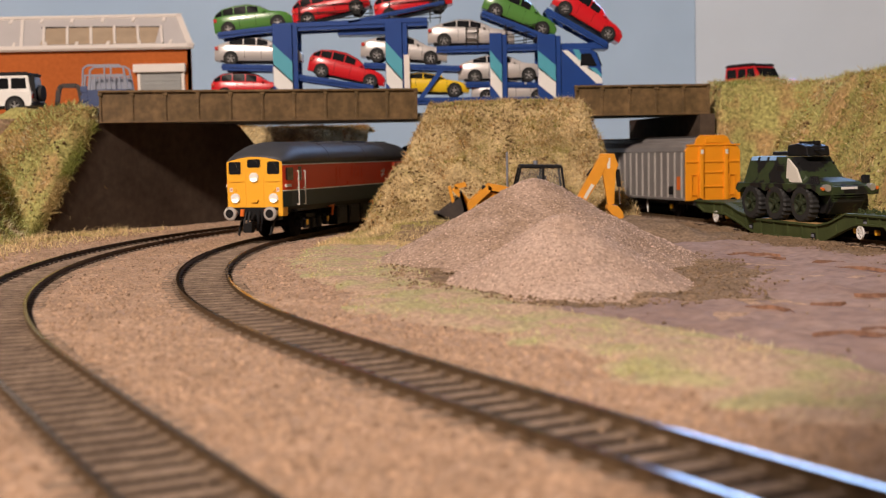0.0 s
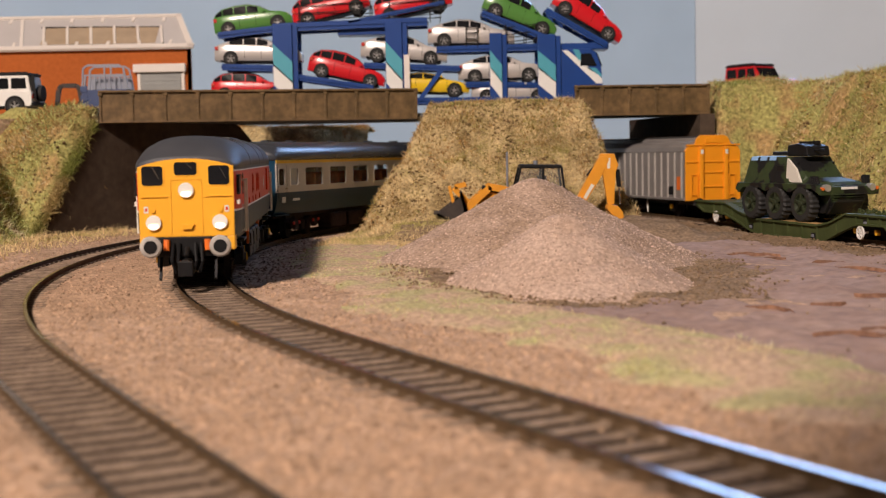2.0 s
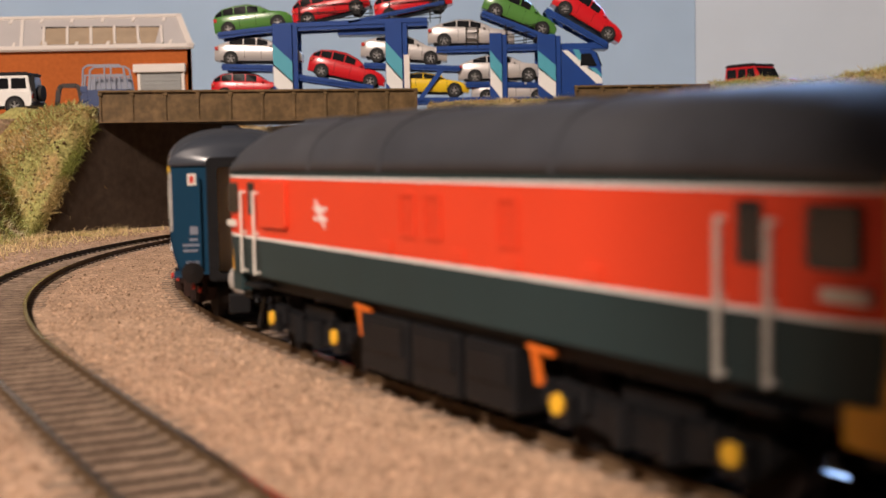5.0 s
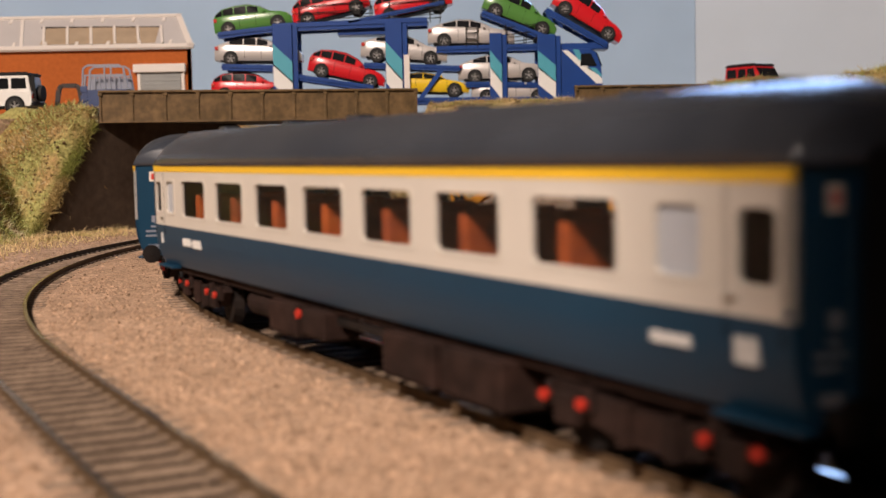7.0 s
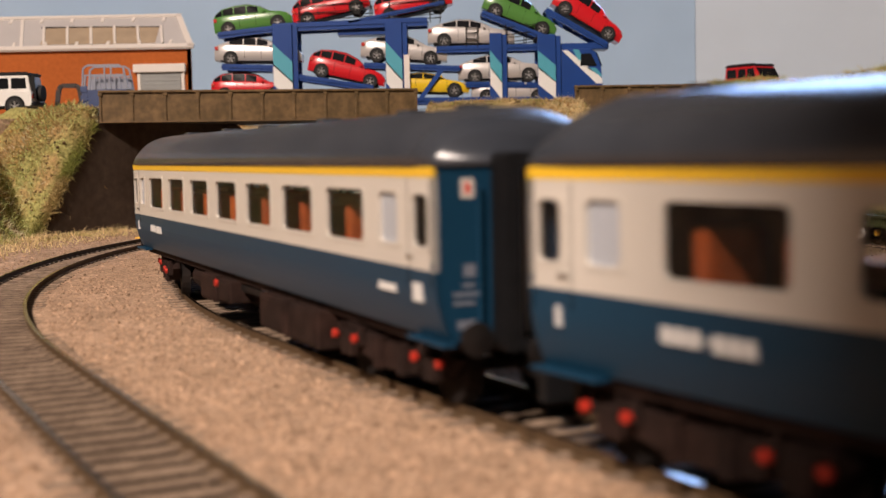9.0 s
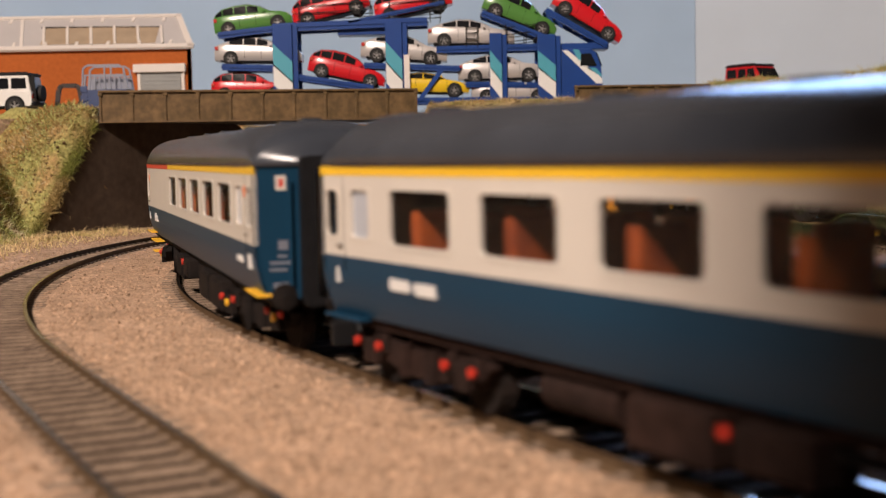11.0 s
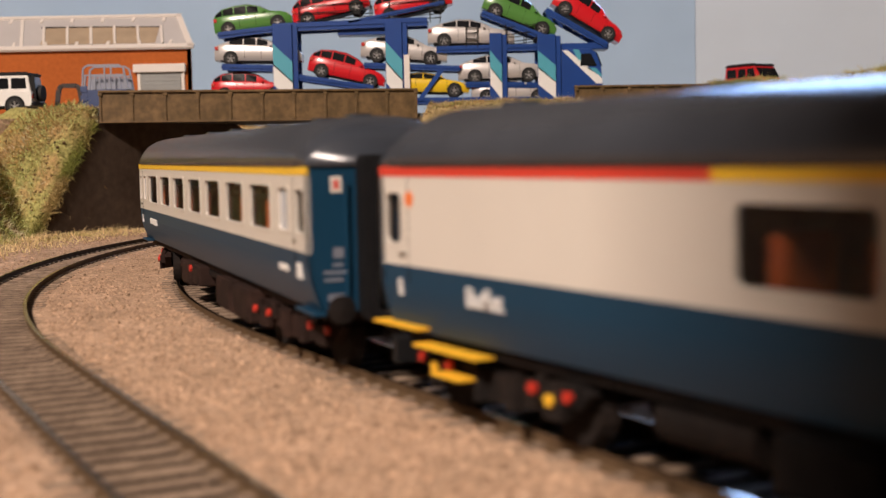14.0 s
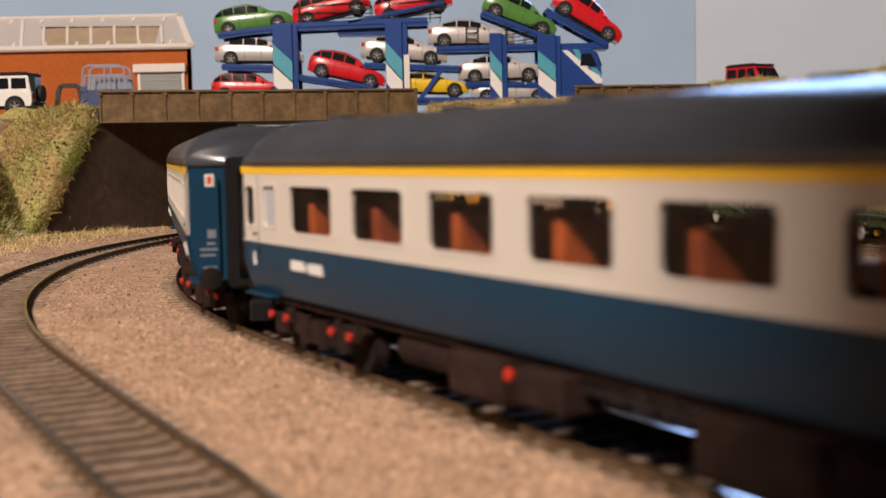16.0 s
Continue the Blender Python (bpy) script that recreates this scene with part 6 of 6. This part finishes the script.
def covered_van():
    p, a = on_siding(847)
    t = thing("covered_van", "silver-grey ribbed covered van with orange ends", "railway wagon", at(p[0], p[1], RAIL, 0, 0, a), "wagons of the siding")
    E, W = 82.0, 18.4
    for sd in (-1, 1):
        side = part("side", box(B(), -E, E, sd * (W - 1), sd * W, 11.5, 40.0), "van_grey", t, "silver-grey sliding side")
        for i in range(18):
            x = -E + 4 + i * (2 * E - 8) / 17
            part("rib", box(B(), x - 0.7, x + 0.7, sd * W, sd * (W + 0.9), 12, 39.6, 0.15), "van_rib", side)
        part("side_rail", box(B(), -E, E, sd * (W - 1), sd * (W + 0.8), 10.6, 12.2, 0.2), "van_grey", t, "lower door rail")
        part("label_panel", box(B(), E - 22, E - 15, sd * W, sd * (W + 0.35), 14, 19), "black", t, "black data panel")
        part("label_panel", box(B(), E - 10.5, E - 5.5, sd * W, sd * (W + 0.35), 17, 25), "orange_dot", t, "orange warning panel")
    prof = [(-W - 0.3, 40), (-W + 0.4, 43), (-W + 3, 45.2), (-10.5, 46.2), (-9.5, 48.4), (9.5, 48.4), (10.5, 46.2), (W - 3, 45.2), (W - 0.4, 43), (W + 0.3, 40)]
    part("roof", prism(B(), prof, -E + 1, E - 1.2, "x", 0.3), "van_grey", t, "silver-grey curved roof")
    part("roof_walk", box(B(), -E + 3, E - 3, -9, 9, 48.3, 49.4, 0.3), "van_dark", t, "dark flat roof top")
    for e in (-1, 1):
        x = e * E
        out = [(-W, 10.5), (-W, 40.5), (-W + 2, 43.2), (-11.5, 44.6), (-10.8, 47.6), (-8, 49.9), (8, 49.9), (10.8, 47.6), (11.5, 44.6), (W - 2, 43.2), (W, 40.5), (W, 10.5)]
        end = part("end_wall", prism(B(), out, x - e * 1.6, x + e * 0.4, "x", 0.25), "van_orange", t, "bright orange ribbed end")
        for y in (-8.2, 8.2):
            part("end_post", box(B(), x, x + e * 2.2, y - 1.4, y + 1.4, 10.6, 43, 0.5), "van_orange", end)
            part("post_label", box(B(), x + e * 2.2, x + e * 2.3, y - 0.9, y + 0.9, 38.5, 41.2), "off_white", end)
        for z in (18.4, 27.0, 33.4, 43.4):
            part("end_rail", box(B(), x, x + e * 1.1, -W + 0.4 if z in (33.4, 43.4) else -7, W - 0.4 if z in (33.4, 43.4) else 7, z, z + 1.0, 0.25), "van_orange", end)
        part("end_hatch", prism(B(), [(-5.4, 45.0), (-5.0, 48.2), (5.0, 48.2), (5.4, 45.0)], x, x + e * 0.9, "x", 0.25), "van_orange", end)
        for sd in (-1, 1):
            bm = B()
            for yy in (10.6, 14.4):
                rod(bm, (x + e * 1.2, sd * yy, 13), (x + e * 1.2, sd * yy, 26), 0.28, 6)
            rod(bm, (x + e * 1.2, sd * 10.6, 14), (x + e * 1.2, sd * 14.4, 14), 0.28, 6)
            rod(bm, (x + e * 1.2, sd * 10.6, 26), (x + e * 1.2, sd * 14.4, 26), 0.28, 6)
            part("grab_rail", bm, "van_orange", end)
            bm = lathe(B(), [(0.1, 0), (1.2, 0), (1.2, e * 4), (2.9, e * 4.2), (3.0, e * 5), (0.1, e * 5.3)], (x, sd * 11.3, 9.2), "x", 14)
            part("buffer", bm, "black", t)
    part("underframe", box(B(), -E + 1, E - 1, -12, 12, 7.6, 11.4), "van_dark", t)
    for x in (-54, 54):
        for sd in (-1, 1):
            w = part("wheel", lathe(B(), [(0.1, sd * 9.8), (6.4, sd * 9.8), (6.4, sd * 7.6), (0.1, sd * 7.6)], (x, 0, 6.4), "y", 20), "under", t)
            part("axle_guard", prism(B(), [(x - 7, 9), (x - 3, 3.4), (x + 3, 3.4), (x + 7, 9)], sd * 11.6, sd * 13.0), "under", t)
            part("axlebox", rod(B(), (x, sd * 12.8, 6.2), (x, sd * 14.2, 6.2), 1.4, 10), "yellow_dot", t, "yellow axlebox cover")
    for sd in (-1, 1):
        part("brake_lever", bar(B(), (20, sd * 14.0, 9.6), (20.6, sd * 14.0, 1.8), 0.7, 0.7, (0, 1, 0)), "white", t, "white brake lever")
        part("underbox", box(B(), -26, 12, sd * 8, sd * 13, 3.4, 8, 0.4), "under", t)
    return t


covered_van()


def well_wagon():
    p, a = on_siding(630)
    t = thing("well_wagon", "olive green well wagon with lowered middle carrying a vehicle", "railway wagon", at(p[0], p[1], RAIL, 0, 0, a), "wagons of the siding")
    W = 16.0
    top = [(-117, 11.6), (-74, 11.6), (-58, 8.0), (-38, 4.6), (30, 4.6), (42, 6.5), (57, 11.2), (104, 11.2)]
    low = [(104, 1.5), (97, 2.5), (90, 7.4), (66, 7.0), (52, 3.0), (38, -1.8), (32, -2.6), (-34, -2.6), (-40, -1.8), (-62, 3.2), (-74, 5.6), (-104, 6.0), (-112, 9.0), (-117, 8.8)]
    for sd in (-1, 1):
        beam = part("side_beam", prism(B(), top + low, sd * (W - 2.0), sd * W, "y"), "olive", t, "olive green cranked side beam")
        pts = top
        for (xa, za), (xb, zb) in zip(top, top[1:]):
            part("beam_flange", bar(B(), (xa, sd * (W - 0.6), za), (xb, sd * (W - 0.6), zb), 3.4, 0.9), "olive", beam)
        lw = low[::-1]
        for (xa, za), (xb, zb) in zip(lw[1:-1], lw[2:]):
            part("beam_flange", bar(B(), (xa, sd * (W - 0.2), za), (xb, sd * (W - 0.2), zb), 2.6, 0.9), "olive", beam)
        for x, z0, z1 in ((-80, 6.2, 11), (-90, 6.2, 11), (-66, 4.6, 9.4), (-48, 1.0, 6), (-30, -2.2, 4.2), (-15, -2.2, 4.2), (0, -2.2, 4.2), (15, -2.2, 4.2), (30, -2.2, 4.2), (48, 1.5, 6.5), (66, 7.2, 10.8), (76, 7.4, 10.8), (86, 7.6, 10.8), (96, 4.5, 10.8)):
            part("beam_rib", box(B(), x - 0.5, x + 0.5, sd * W - 0.3 * sd, sd * (W + 0.7), z0, z1), "olive", beam)
        for x, z in ((-42, 0.4), (26, -0.4), (74, 8.0)):
            part("lashing_slot", box(B(), x - 2.2, x + 2.2, sd * W - 0.2 * sd, sd * (W + 0.25), z - 1.4, z + 1.4), "black", beam)
            part("lashing_ring", rod(B(), (x - 0.8, sd * (W + 0.3), z), (x + 0.8, sd * (W + 0.3), z), 0.7, 8), "cage_grey", beam)
    part("platform", box(B(), -117, -74, -W + 1, W - 1, 10.6, 11.8), "olive", t, "chequered end platform")
    part("platform", box(B(), 57, 104, -W + 1, W - 1, 10.2, 11.4), "olive", t, "chequered end platform")
    part("ramp_floor", bar(B(), (-74, 0, 11.2), (-38, 0, 4.2), 2 * W - 3, 0.9), "olive", t, "ribbed sloping floor")
    part("ramp_floor", bar(B(), (36, 0, 4.4), (57, 0, 10.8), 2 * W - 3, 0.9), "olive", t, "ribbed sloping floor")
    part("well_floor", box(B(), -38, 38, -W + 1, W - 1, 3.2, 4.3), "olive", t)
    for k in range(9):
        x = -72 + k * 3.8
        z = 11.4 - k * 0.74
        part("tread_bar", bar(B(), (x, -13, z), (x, 13, z), 0.8, 0.7), "olive", t)
    for k in range(2):
        part("timber_plank", box(B(), -34, 32, -14.6 + k * 22, -7.4 + k * 22, 4.3, 5.1, 0.15), "tan_wood", t, "bare timber packing")
    for sx, x in ((-1, -87), (1, 70)):
        for dx in (-9, 9):
            for sd in (-1, 1):
                part("wheel", lathe(B(), [(0.1, sd * 9.6), (5.4, sd * 9.6), (5.4, sd * 7.6), (0.1, sd * 7.6)], (x + dx, 0, 5.4), "y", 18), "under", t)
                part("axlebox", rod(B(), (x + dx, sd * 12.6, 4.0), (x + dx, sd * 14.4, 4.0), 1.3, 10), "yellow_dot", t, "yellow axlebox cover")
        for sd in (-1, 1):
            part("bogie_side", box(B(), x - 14, x + 14, sd * 11, sd * 12.8, 3.0, 6.6, 0.5), "under", t)
            bm = lathe(B(), [(2.3, sd * 16.2), (3.1, sd * 16.2), (3.1, sd * 16.9), (2.3, sd * 16.9), (2.3, sd * 16.2)], (x, 0, 3.6), "y", 18)
            for i in range(3):
                a_ = math.pi * i / 3
                bar(bm, (x - 2.5 * math.cos(a_), sd * 16.5, 3.6 - 2.5 * math.sin(a_)), (x + 2.5 * math.cos(a_), sd * 16.5, 3.6 + 2.5 * math.sin(a_)), 0.6, 0.6, (0, 1, 0))
            rod(bm, (x, sd * 12, 3.6), (x, sd * 16.6, 3.6), 0.6, 8)
            part("hand_wheel", bm, "white", t, "white spoked brake handwheel")
    bm = B()
    for k in range(26):
        x = 54 + k * 1.8
        y = -8 + 5 * math.sin(k * 0.8) + random.uniform(-1, 1)
        lathe(bm, [(0.8, -0.3), (1.3, -0.3), (1.3, 0.3), (0.8, 0.3), (0.8, -0.3)], (x, y, 12.2), "z" if k % 2 else "y", 8)
    part("lashing_chain", bm, "olive", t, "loose olive lashing chain")
    return t


well_wagon()


def armoured_car():
    p, a = on_siding(644)
    t = thing("armoured_car", "six-wheeled camouflaged armoured car on the well wagon", "armoured vehicle", at(p[0], p[1], RAIL + 5.1, 0, 0, a + 7))
    # hull: lower tub, wide shoulders, sloping upper body, flat nose
    part("tub", prism(B(), [(-34, 9), (-34, 17), (30, 17), (36, 14.5), (37, 10), (32, 4), (-30, 4)], -8.5, 8.5, "y", 0.6), "camo", t)
    rings = []
    for x, w0, w1, z1 in ((-35, 14.2, 10.0, 30.0), (-33, 14.6, 10.4, 31.6), (4, 14.6, 10.6, 31.8), (6, 14.6, 10.6, 31.8), (15.5, 14.4, 9.6, 22.6), (16.5, 14.0, 9.4, 21.6), (33, 11.0, 8.6, 19.6), (36, 9.6, 7.4, 18.0)):
        rings.append([(x, -w0, 17.5), (x, -w1, z1), (x, w1, z1), (x, w0, 17.5)])
    part("hull", loft(B(), rings), "camo", t, "green and black camouflaged hull")
    part("nose_plate", prism(B(), [(24, 4.0), (31.5, 4.6), (37.2, 13.5), (37.6, 17.4), (30, 18.8), (24, 18.8)], -10.2, 10.2, "y", 0.5), "camo", t, "wedge-shaped louvred nose")
    part("nose_stripe", prism(B(), [(31.7, 4.9), (37.3, 13.4), (37.75, 17.4), (30, 19.0), (29.8, 18.7), (37.3, 17.2), (36.9, 13.7), (31.3, 5.1)], -3.4, 3.0), "black", t, "black camouflage stripe")
    for k in range(6):
        part("louvre", box(B(), 33.3 + k * 0.78, 34.8 + k * 0.78, -9.2, 9.2, 7.4 + k * 1.2, 7.9 + k * 1.2, 0.1), "camo", t)
    for sd in (-1, 1):
        part("mudguard", prism(B(), [(-39, 15.5), (-37, 18.6), (31, 18.6), (37.5, 16.4), (37, 13.2), (30, 16.8), (17, 16.8), (12.5, 14.4), (9.5, 14.4), (5.5, 16.6), (-5.5, 16.6), (-8.5, 14.6), (-12, 14.6), (-16, 16.6), (-31, 16.6), (-36, 13.2)], sd * 8.5, sd * 16.6, "y", 0.3), "camo", t, "stepped mudguard")
        for x in (-24, -1.5, 21):
            ty = wheel(t, x, sd * 13.8, 8.8, 8.8, 5.8, "wheel_green", sd, 22)
            part("hub", lathe(B(), [(0.05, sd * 3.3), (1.3, sd * 3.3), (1.5, sd * 2.3), (2.6, sd * 2.1), (2.8, sd * 1.2), (4.4, sd * 1.4), (4.9, sd * 2.7), (5.3, sd * 2.7), (5.4, sd * 1.0)], (x, sd * 13.8, 8.8), "y", 22), "wheel_green", ty, "dark green ringed hub")
        part("door_panel", box(B(), -6, 3.5, sd * 12.0, sd * 12.6, 20.5, 27.5, 0.3), "camo", t)
        part("headlamp", rod(B(), (34.5, sd * 12.4, 16.8), (38.0, sd * 12.6, 16.8), 1.7, 14), "rim", t, "clear round headlamp")
        part("side_lamp", rod(B(), (35.0, sd * 15.2, 16.4), (37.9, sd * 15.2, 16.4), 0.8, 10), "orange_dot", t, "small orange lamp")
        bm = B()
        for k in range(4):
            rod(bm, (28 + k * 1.5, sd * 14, 18.6), (27 + k * 1.6, sd * 14.6, 22.4), 0.7, 6)
        part("smoke_tubes", bm, "black", t)
        part("tool", rod(B(), (-22, sd * 12.4, 22.4), (-8, sd * 12.2, 23.6), 0.6, 6), "black", t)
        part("vision_slit", box(B(), 8.4, 10.2, sd * 9.6, sd * 10.6, 27.0, 29.0, 0.2), "black", t)
    part("pale_panel", prism(B(), [(4, 19.2), (5.2, 31.0), (12.6, 25.8), (16.5, 19.2)], -13.6, -12.4), "off_white", t, "pale cream camouflage patch")
    for k in range(3):
        part("roof_band", prism(B(), [(-11.25, 30.0), (-10.55, 32.0), (-5, 32.3), (-5, 31.7), (-10.2, 31.5), (-10.9, 29.9)], -32 + k * 8.6, -26 + k * 8.6, "x"), "pale_blue", t, "pale blue recognition band")
    part("roof_rack", box(B(), -20, -2, -6, 6, 32.6, 34.4, 0.5), "black", t)
    part("turret", prism(B(), [(-6, 32), (-5, 37.6), (4, 38.4), (11, 36.8), (12, 32)], -6.8, 6.8, "y", 0.8), "black", t, "black faceted turret")
    part("turret_hatch", rod(B(), (1, 0, 38), (1, 0, 39.4), 3.4, 14), "black", t)
    part("gun_barrel", rod(B(), (11, -2.0, 34.8), (20, -2.0, 35.2), 0.5, 8), "black", t)
    part("periscope", box(B(), 5, 8, 1, 4, 37.6, 39.6, 0.3), "black", t)
    part("number_bar", box(B(), 37.3, 37.75, -5.0, 4.0, 16.0, 17.2), "white", t, "white number bar")
    return t


armoured_car()


# ---- backhoe loader behind the heap ----
def backhoe():
    t = thing("backhoe_loader", "yellow backhoe loader with black cab behind the gravel heap", "digger", at(53, 690, 8.0))
    chassis = prism(B(), [(-34, 5), (-34, 16), (-12, 18), (-11, 12), (12, 12), (24, 12), (26, 5)], -8, 8, "y", 0.6)
    part("chassis", chassis, "jcb", t, "yellow chassis and bonnet")
    for sd in (-1, 1):
        wheel(t, 8, sd * 11.5, 9.5, 9.5, 5.2, "jcb", sd, 16)
        wheel(t, -25, sd * 11.0, 6.6, 6.6, 4.2, "jcb", sd, 14)
    cab = part("cab", prism(B(), [(-12, 10), (-13.6, 18), (12.6, 18), (13, 10)], -9.5, 9.5, "y", 0.4), "jcb", t)
    part("cab_roof", prism(B(), [(-11.4, 29.2), (-10.6, 31.2), (11.2, 30.6), (12.4, 28.6)], -10, 10, "y", 0.5), "black", cab, "black cab roof")
    for sd in (-1, 1):
        for p, q_ in (((-13.6, 17.8), (-10.6, 29.6)), ((12.6, 17.8), (11.2, 29.4)), ((1, 17.8), (1.4, 29.6))):
            part("cab_post", bar(B(), (p[0], sd * 9.2, p[1]), (q_[0], sd * 9.2, q_[1]), 1.2, 1.5, (0, 1, 0)), "black", cab)
        part("cab_pane", prism(B(), [(-13, 18), (-10.2, 29.4), (11, 29.2), (12.2, 18)], sd * 9.0, sd * 9.15), "clear_pane", cab, "clear cab pane")
    part("driver_seat", prism(B(), [(0, 12), (-1, 25), (3, 25), (6, 17), (6, 12)], -4, 4, "y", 0.6), "black", cab)
    part("exhaust", rod(B(), (-17.6, -4, 17), (-17.6, -4, 38), 0.6, 8), "cage_grey", t, "thin grey exhaust stack")
    part("beacon", rod(B(), (-2, 0, 31), (-2, 0, 33), 1.2, 10), "cage_grey", t)
    for sd in (-1, 1):
        bm = bar(B(), (-10, sd * 9.5, 16), (-28, sd * 9.5, 19.5), 2.0, 3.4)
        bar(bm, (-27, sd * 9.5, 19.5), (-42, sd * 9.5, 6), 2.0, 3.6)
        part("loader_arm", bm, "jcb", t, "yellow loader arm")
        part("loader_ram", rod(B(), (-14, sd * 8, 15.5), (-31, sd * 8, 18.8), 1.3, 10), "black", t)
        bm = bar(B(), (-38, sd * 6, 10), (-46.5, sd * 6, 19), 1.6, 3.0)
        bar(bm, (-46, sd * 6, 19.5), (-40, sd * 6, 21), 1.6, 2.4)
        bar(bm, (-49, sd * 6, 20), (-45.5, sd * 6, 5), 1.6, 2.4, (0, 1, 0))
        part("bucket_link", bm, "jcb", t, "yellow bucket link")
    rings = []
    for y in (-14, 14):
        rings.append([(-56, y, 5.4), (-48.5, y, 0.2), (-41, y, 1.2), (-39.5, y, 7), (-42.5, y, 17.5), (-43.8, y, 17.2), (-41.5, y, 7.4), (-42.4, y, 2.6), (-48.2, y, 1.8), (-55.4, y, 6.4)])
    bm = loft(B(), rings)
    for y in (-14, 13):
        prism(bm, [(-56, 5.4), (-48.5, 0.2), (-41, 1.2), (-39.5, 7), (-42.5, 17.5), (-44, 14)], y, y + 1)
    part("loader_bucket", bm, "bucket", t, "dark worn loader bucket")
    for k in range(7):
        part("bucket_tooth", box(B(), -57.5, -55.4, -12.5 + k * 4 - 0.6, -12.5 + k * 4 + 0.6, 5.2, 6.4, 0.1), "bucket", t)
    # rear digging arm
    boom = part("boom", prism(B(), [(17, 7), (22, 5.5), (33, 23), (38, 33), (36, 35), (32.4, 34.4), (28, 27)], -2.2, 2.2, "y", 0.4), "jcb", t, "yellow digger boom")
    dip = part("dipper", prism(B(), [(32.2, 34.6), (33.0, 36.2), (40.6, 36.0), (42.8, 29.5), (41.0, 26.5), (40.4, 8.5), (36.8, 8.5), (34.8, 22)], -1.9, 1.9, "y", 0.4), "jcb", t, "yellow digger dipper")
    part("ram", rod(B(), (26, 0, 24), (34, 0, 33.6), 1.0, 10), "black", t)
    part("ram", rod(B(), (42.4, 0, 27.5), (43.2, 0, 18), 1.2, 10), "black", t)
    part("ram_rod", rod(B(), (43.2, 0, 18), (43.8, 0, 8.6), 0.6, 8), "steel", t)
    part("digging_bucket", prism(B(), [(36.8, 8.8), (36.0, 6.4), (38.5, 3.2), (43.8, 0.2), (45.2, 1.6), (44.6, 4.6), (42.0, 7.8)], -4.6, 4.6, "y", 0.3), "jcb", t, "small yellow digging bucket")
    for y in (-2.25, 2.25):
        part("plate_bar", prism(B(), [(23.5, 12.5), (25.0, 11.6), (29.6, 19.0), (28.0, 20.0)], y - 0.06, y + 0.06), "off_white", boom, "pale emblem bar")
        part("plate_bar", prism(B(), [(36.6, 28), (38.2, 28), (38.4, 33.6), (36.8, 33.6)], y * 0.87 - 0.06, y * 0.87 + 0.06), "off_white", dip, "pale emblem bar")
    return t


backhoe()
motions()
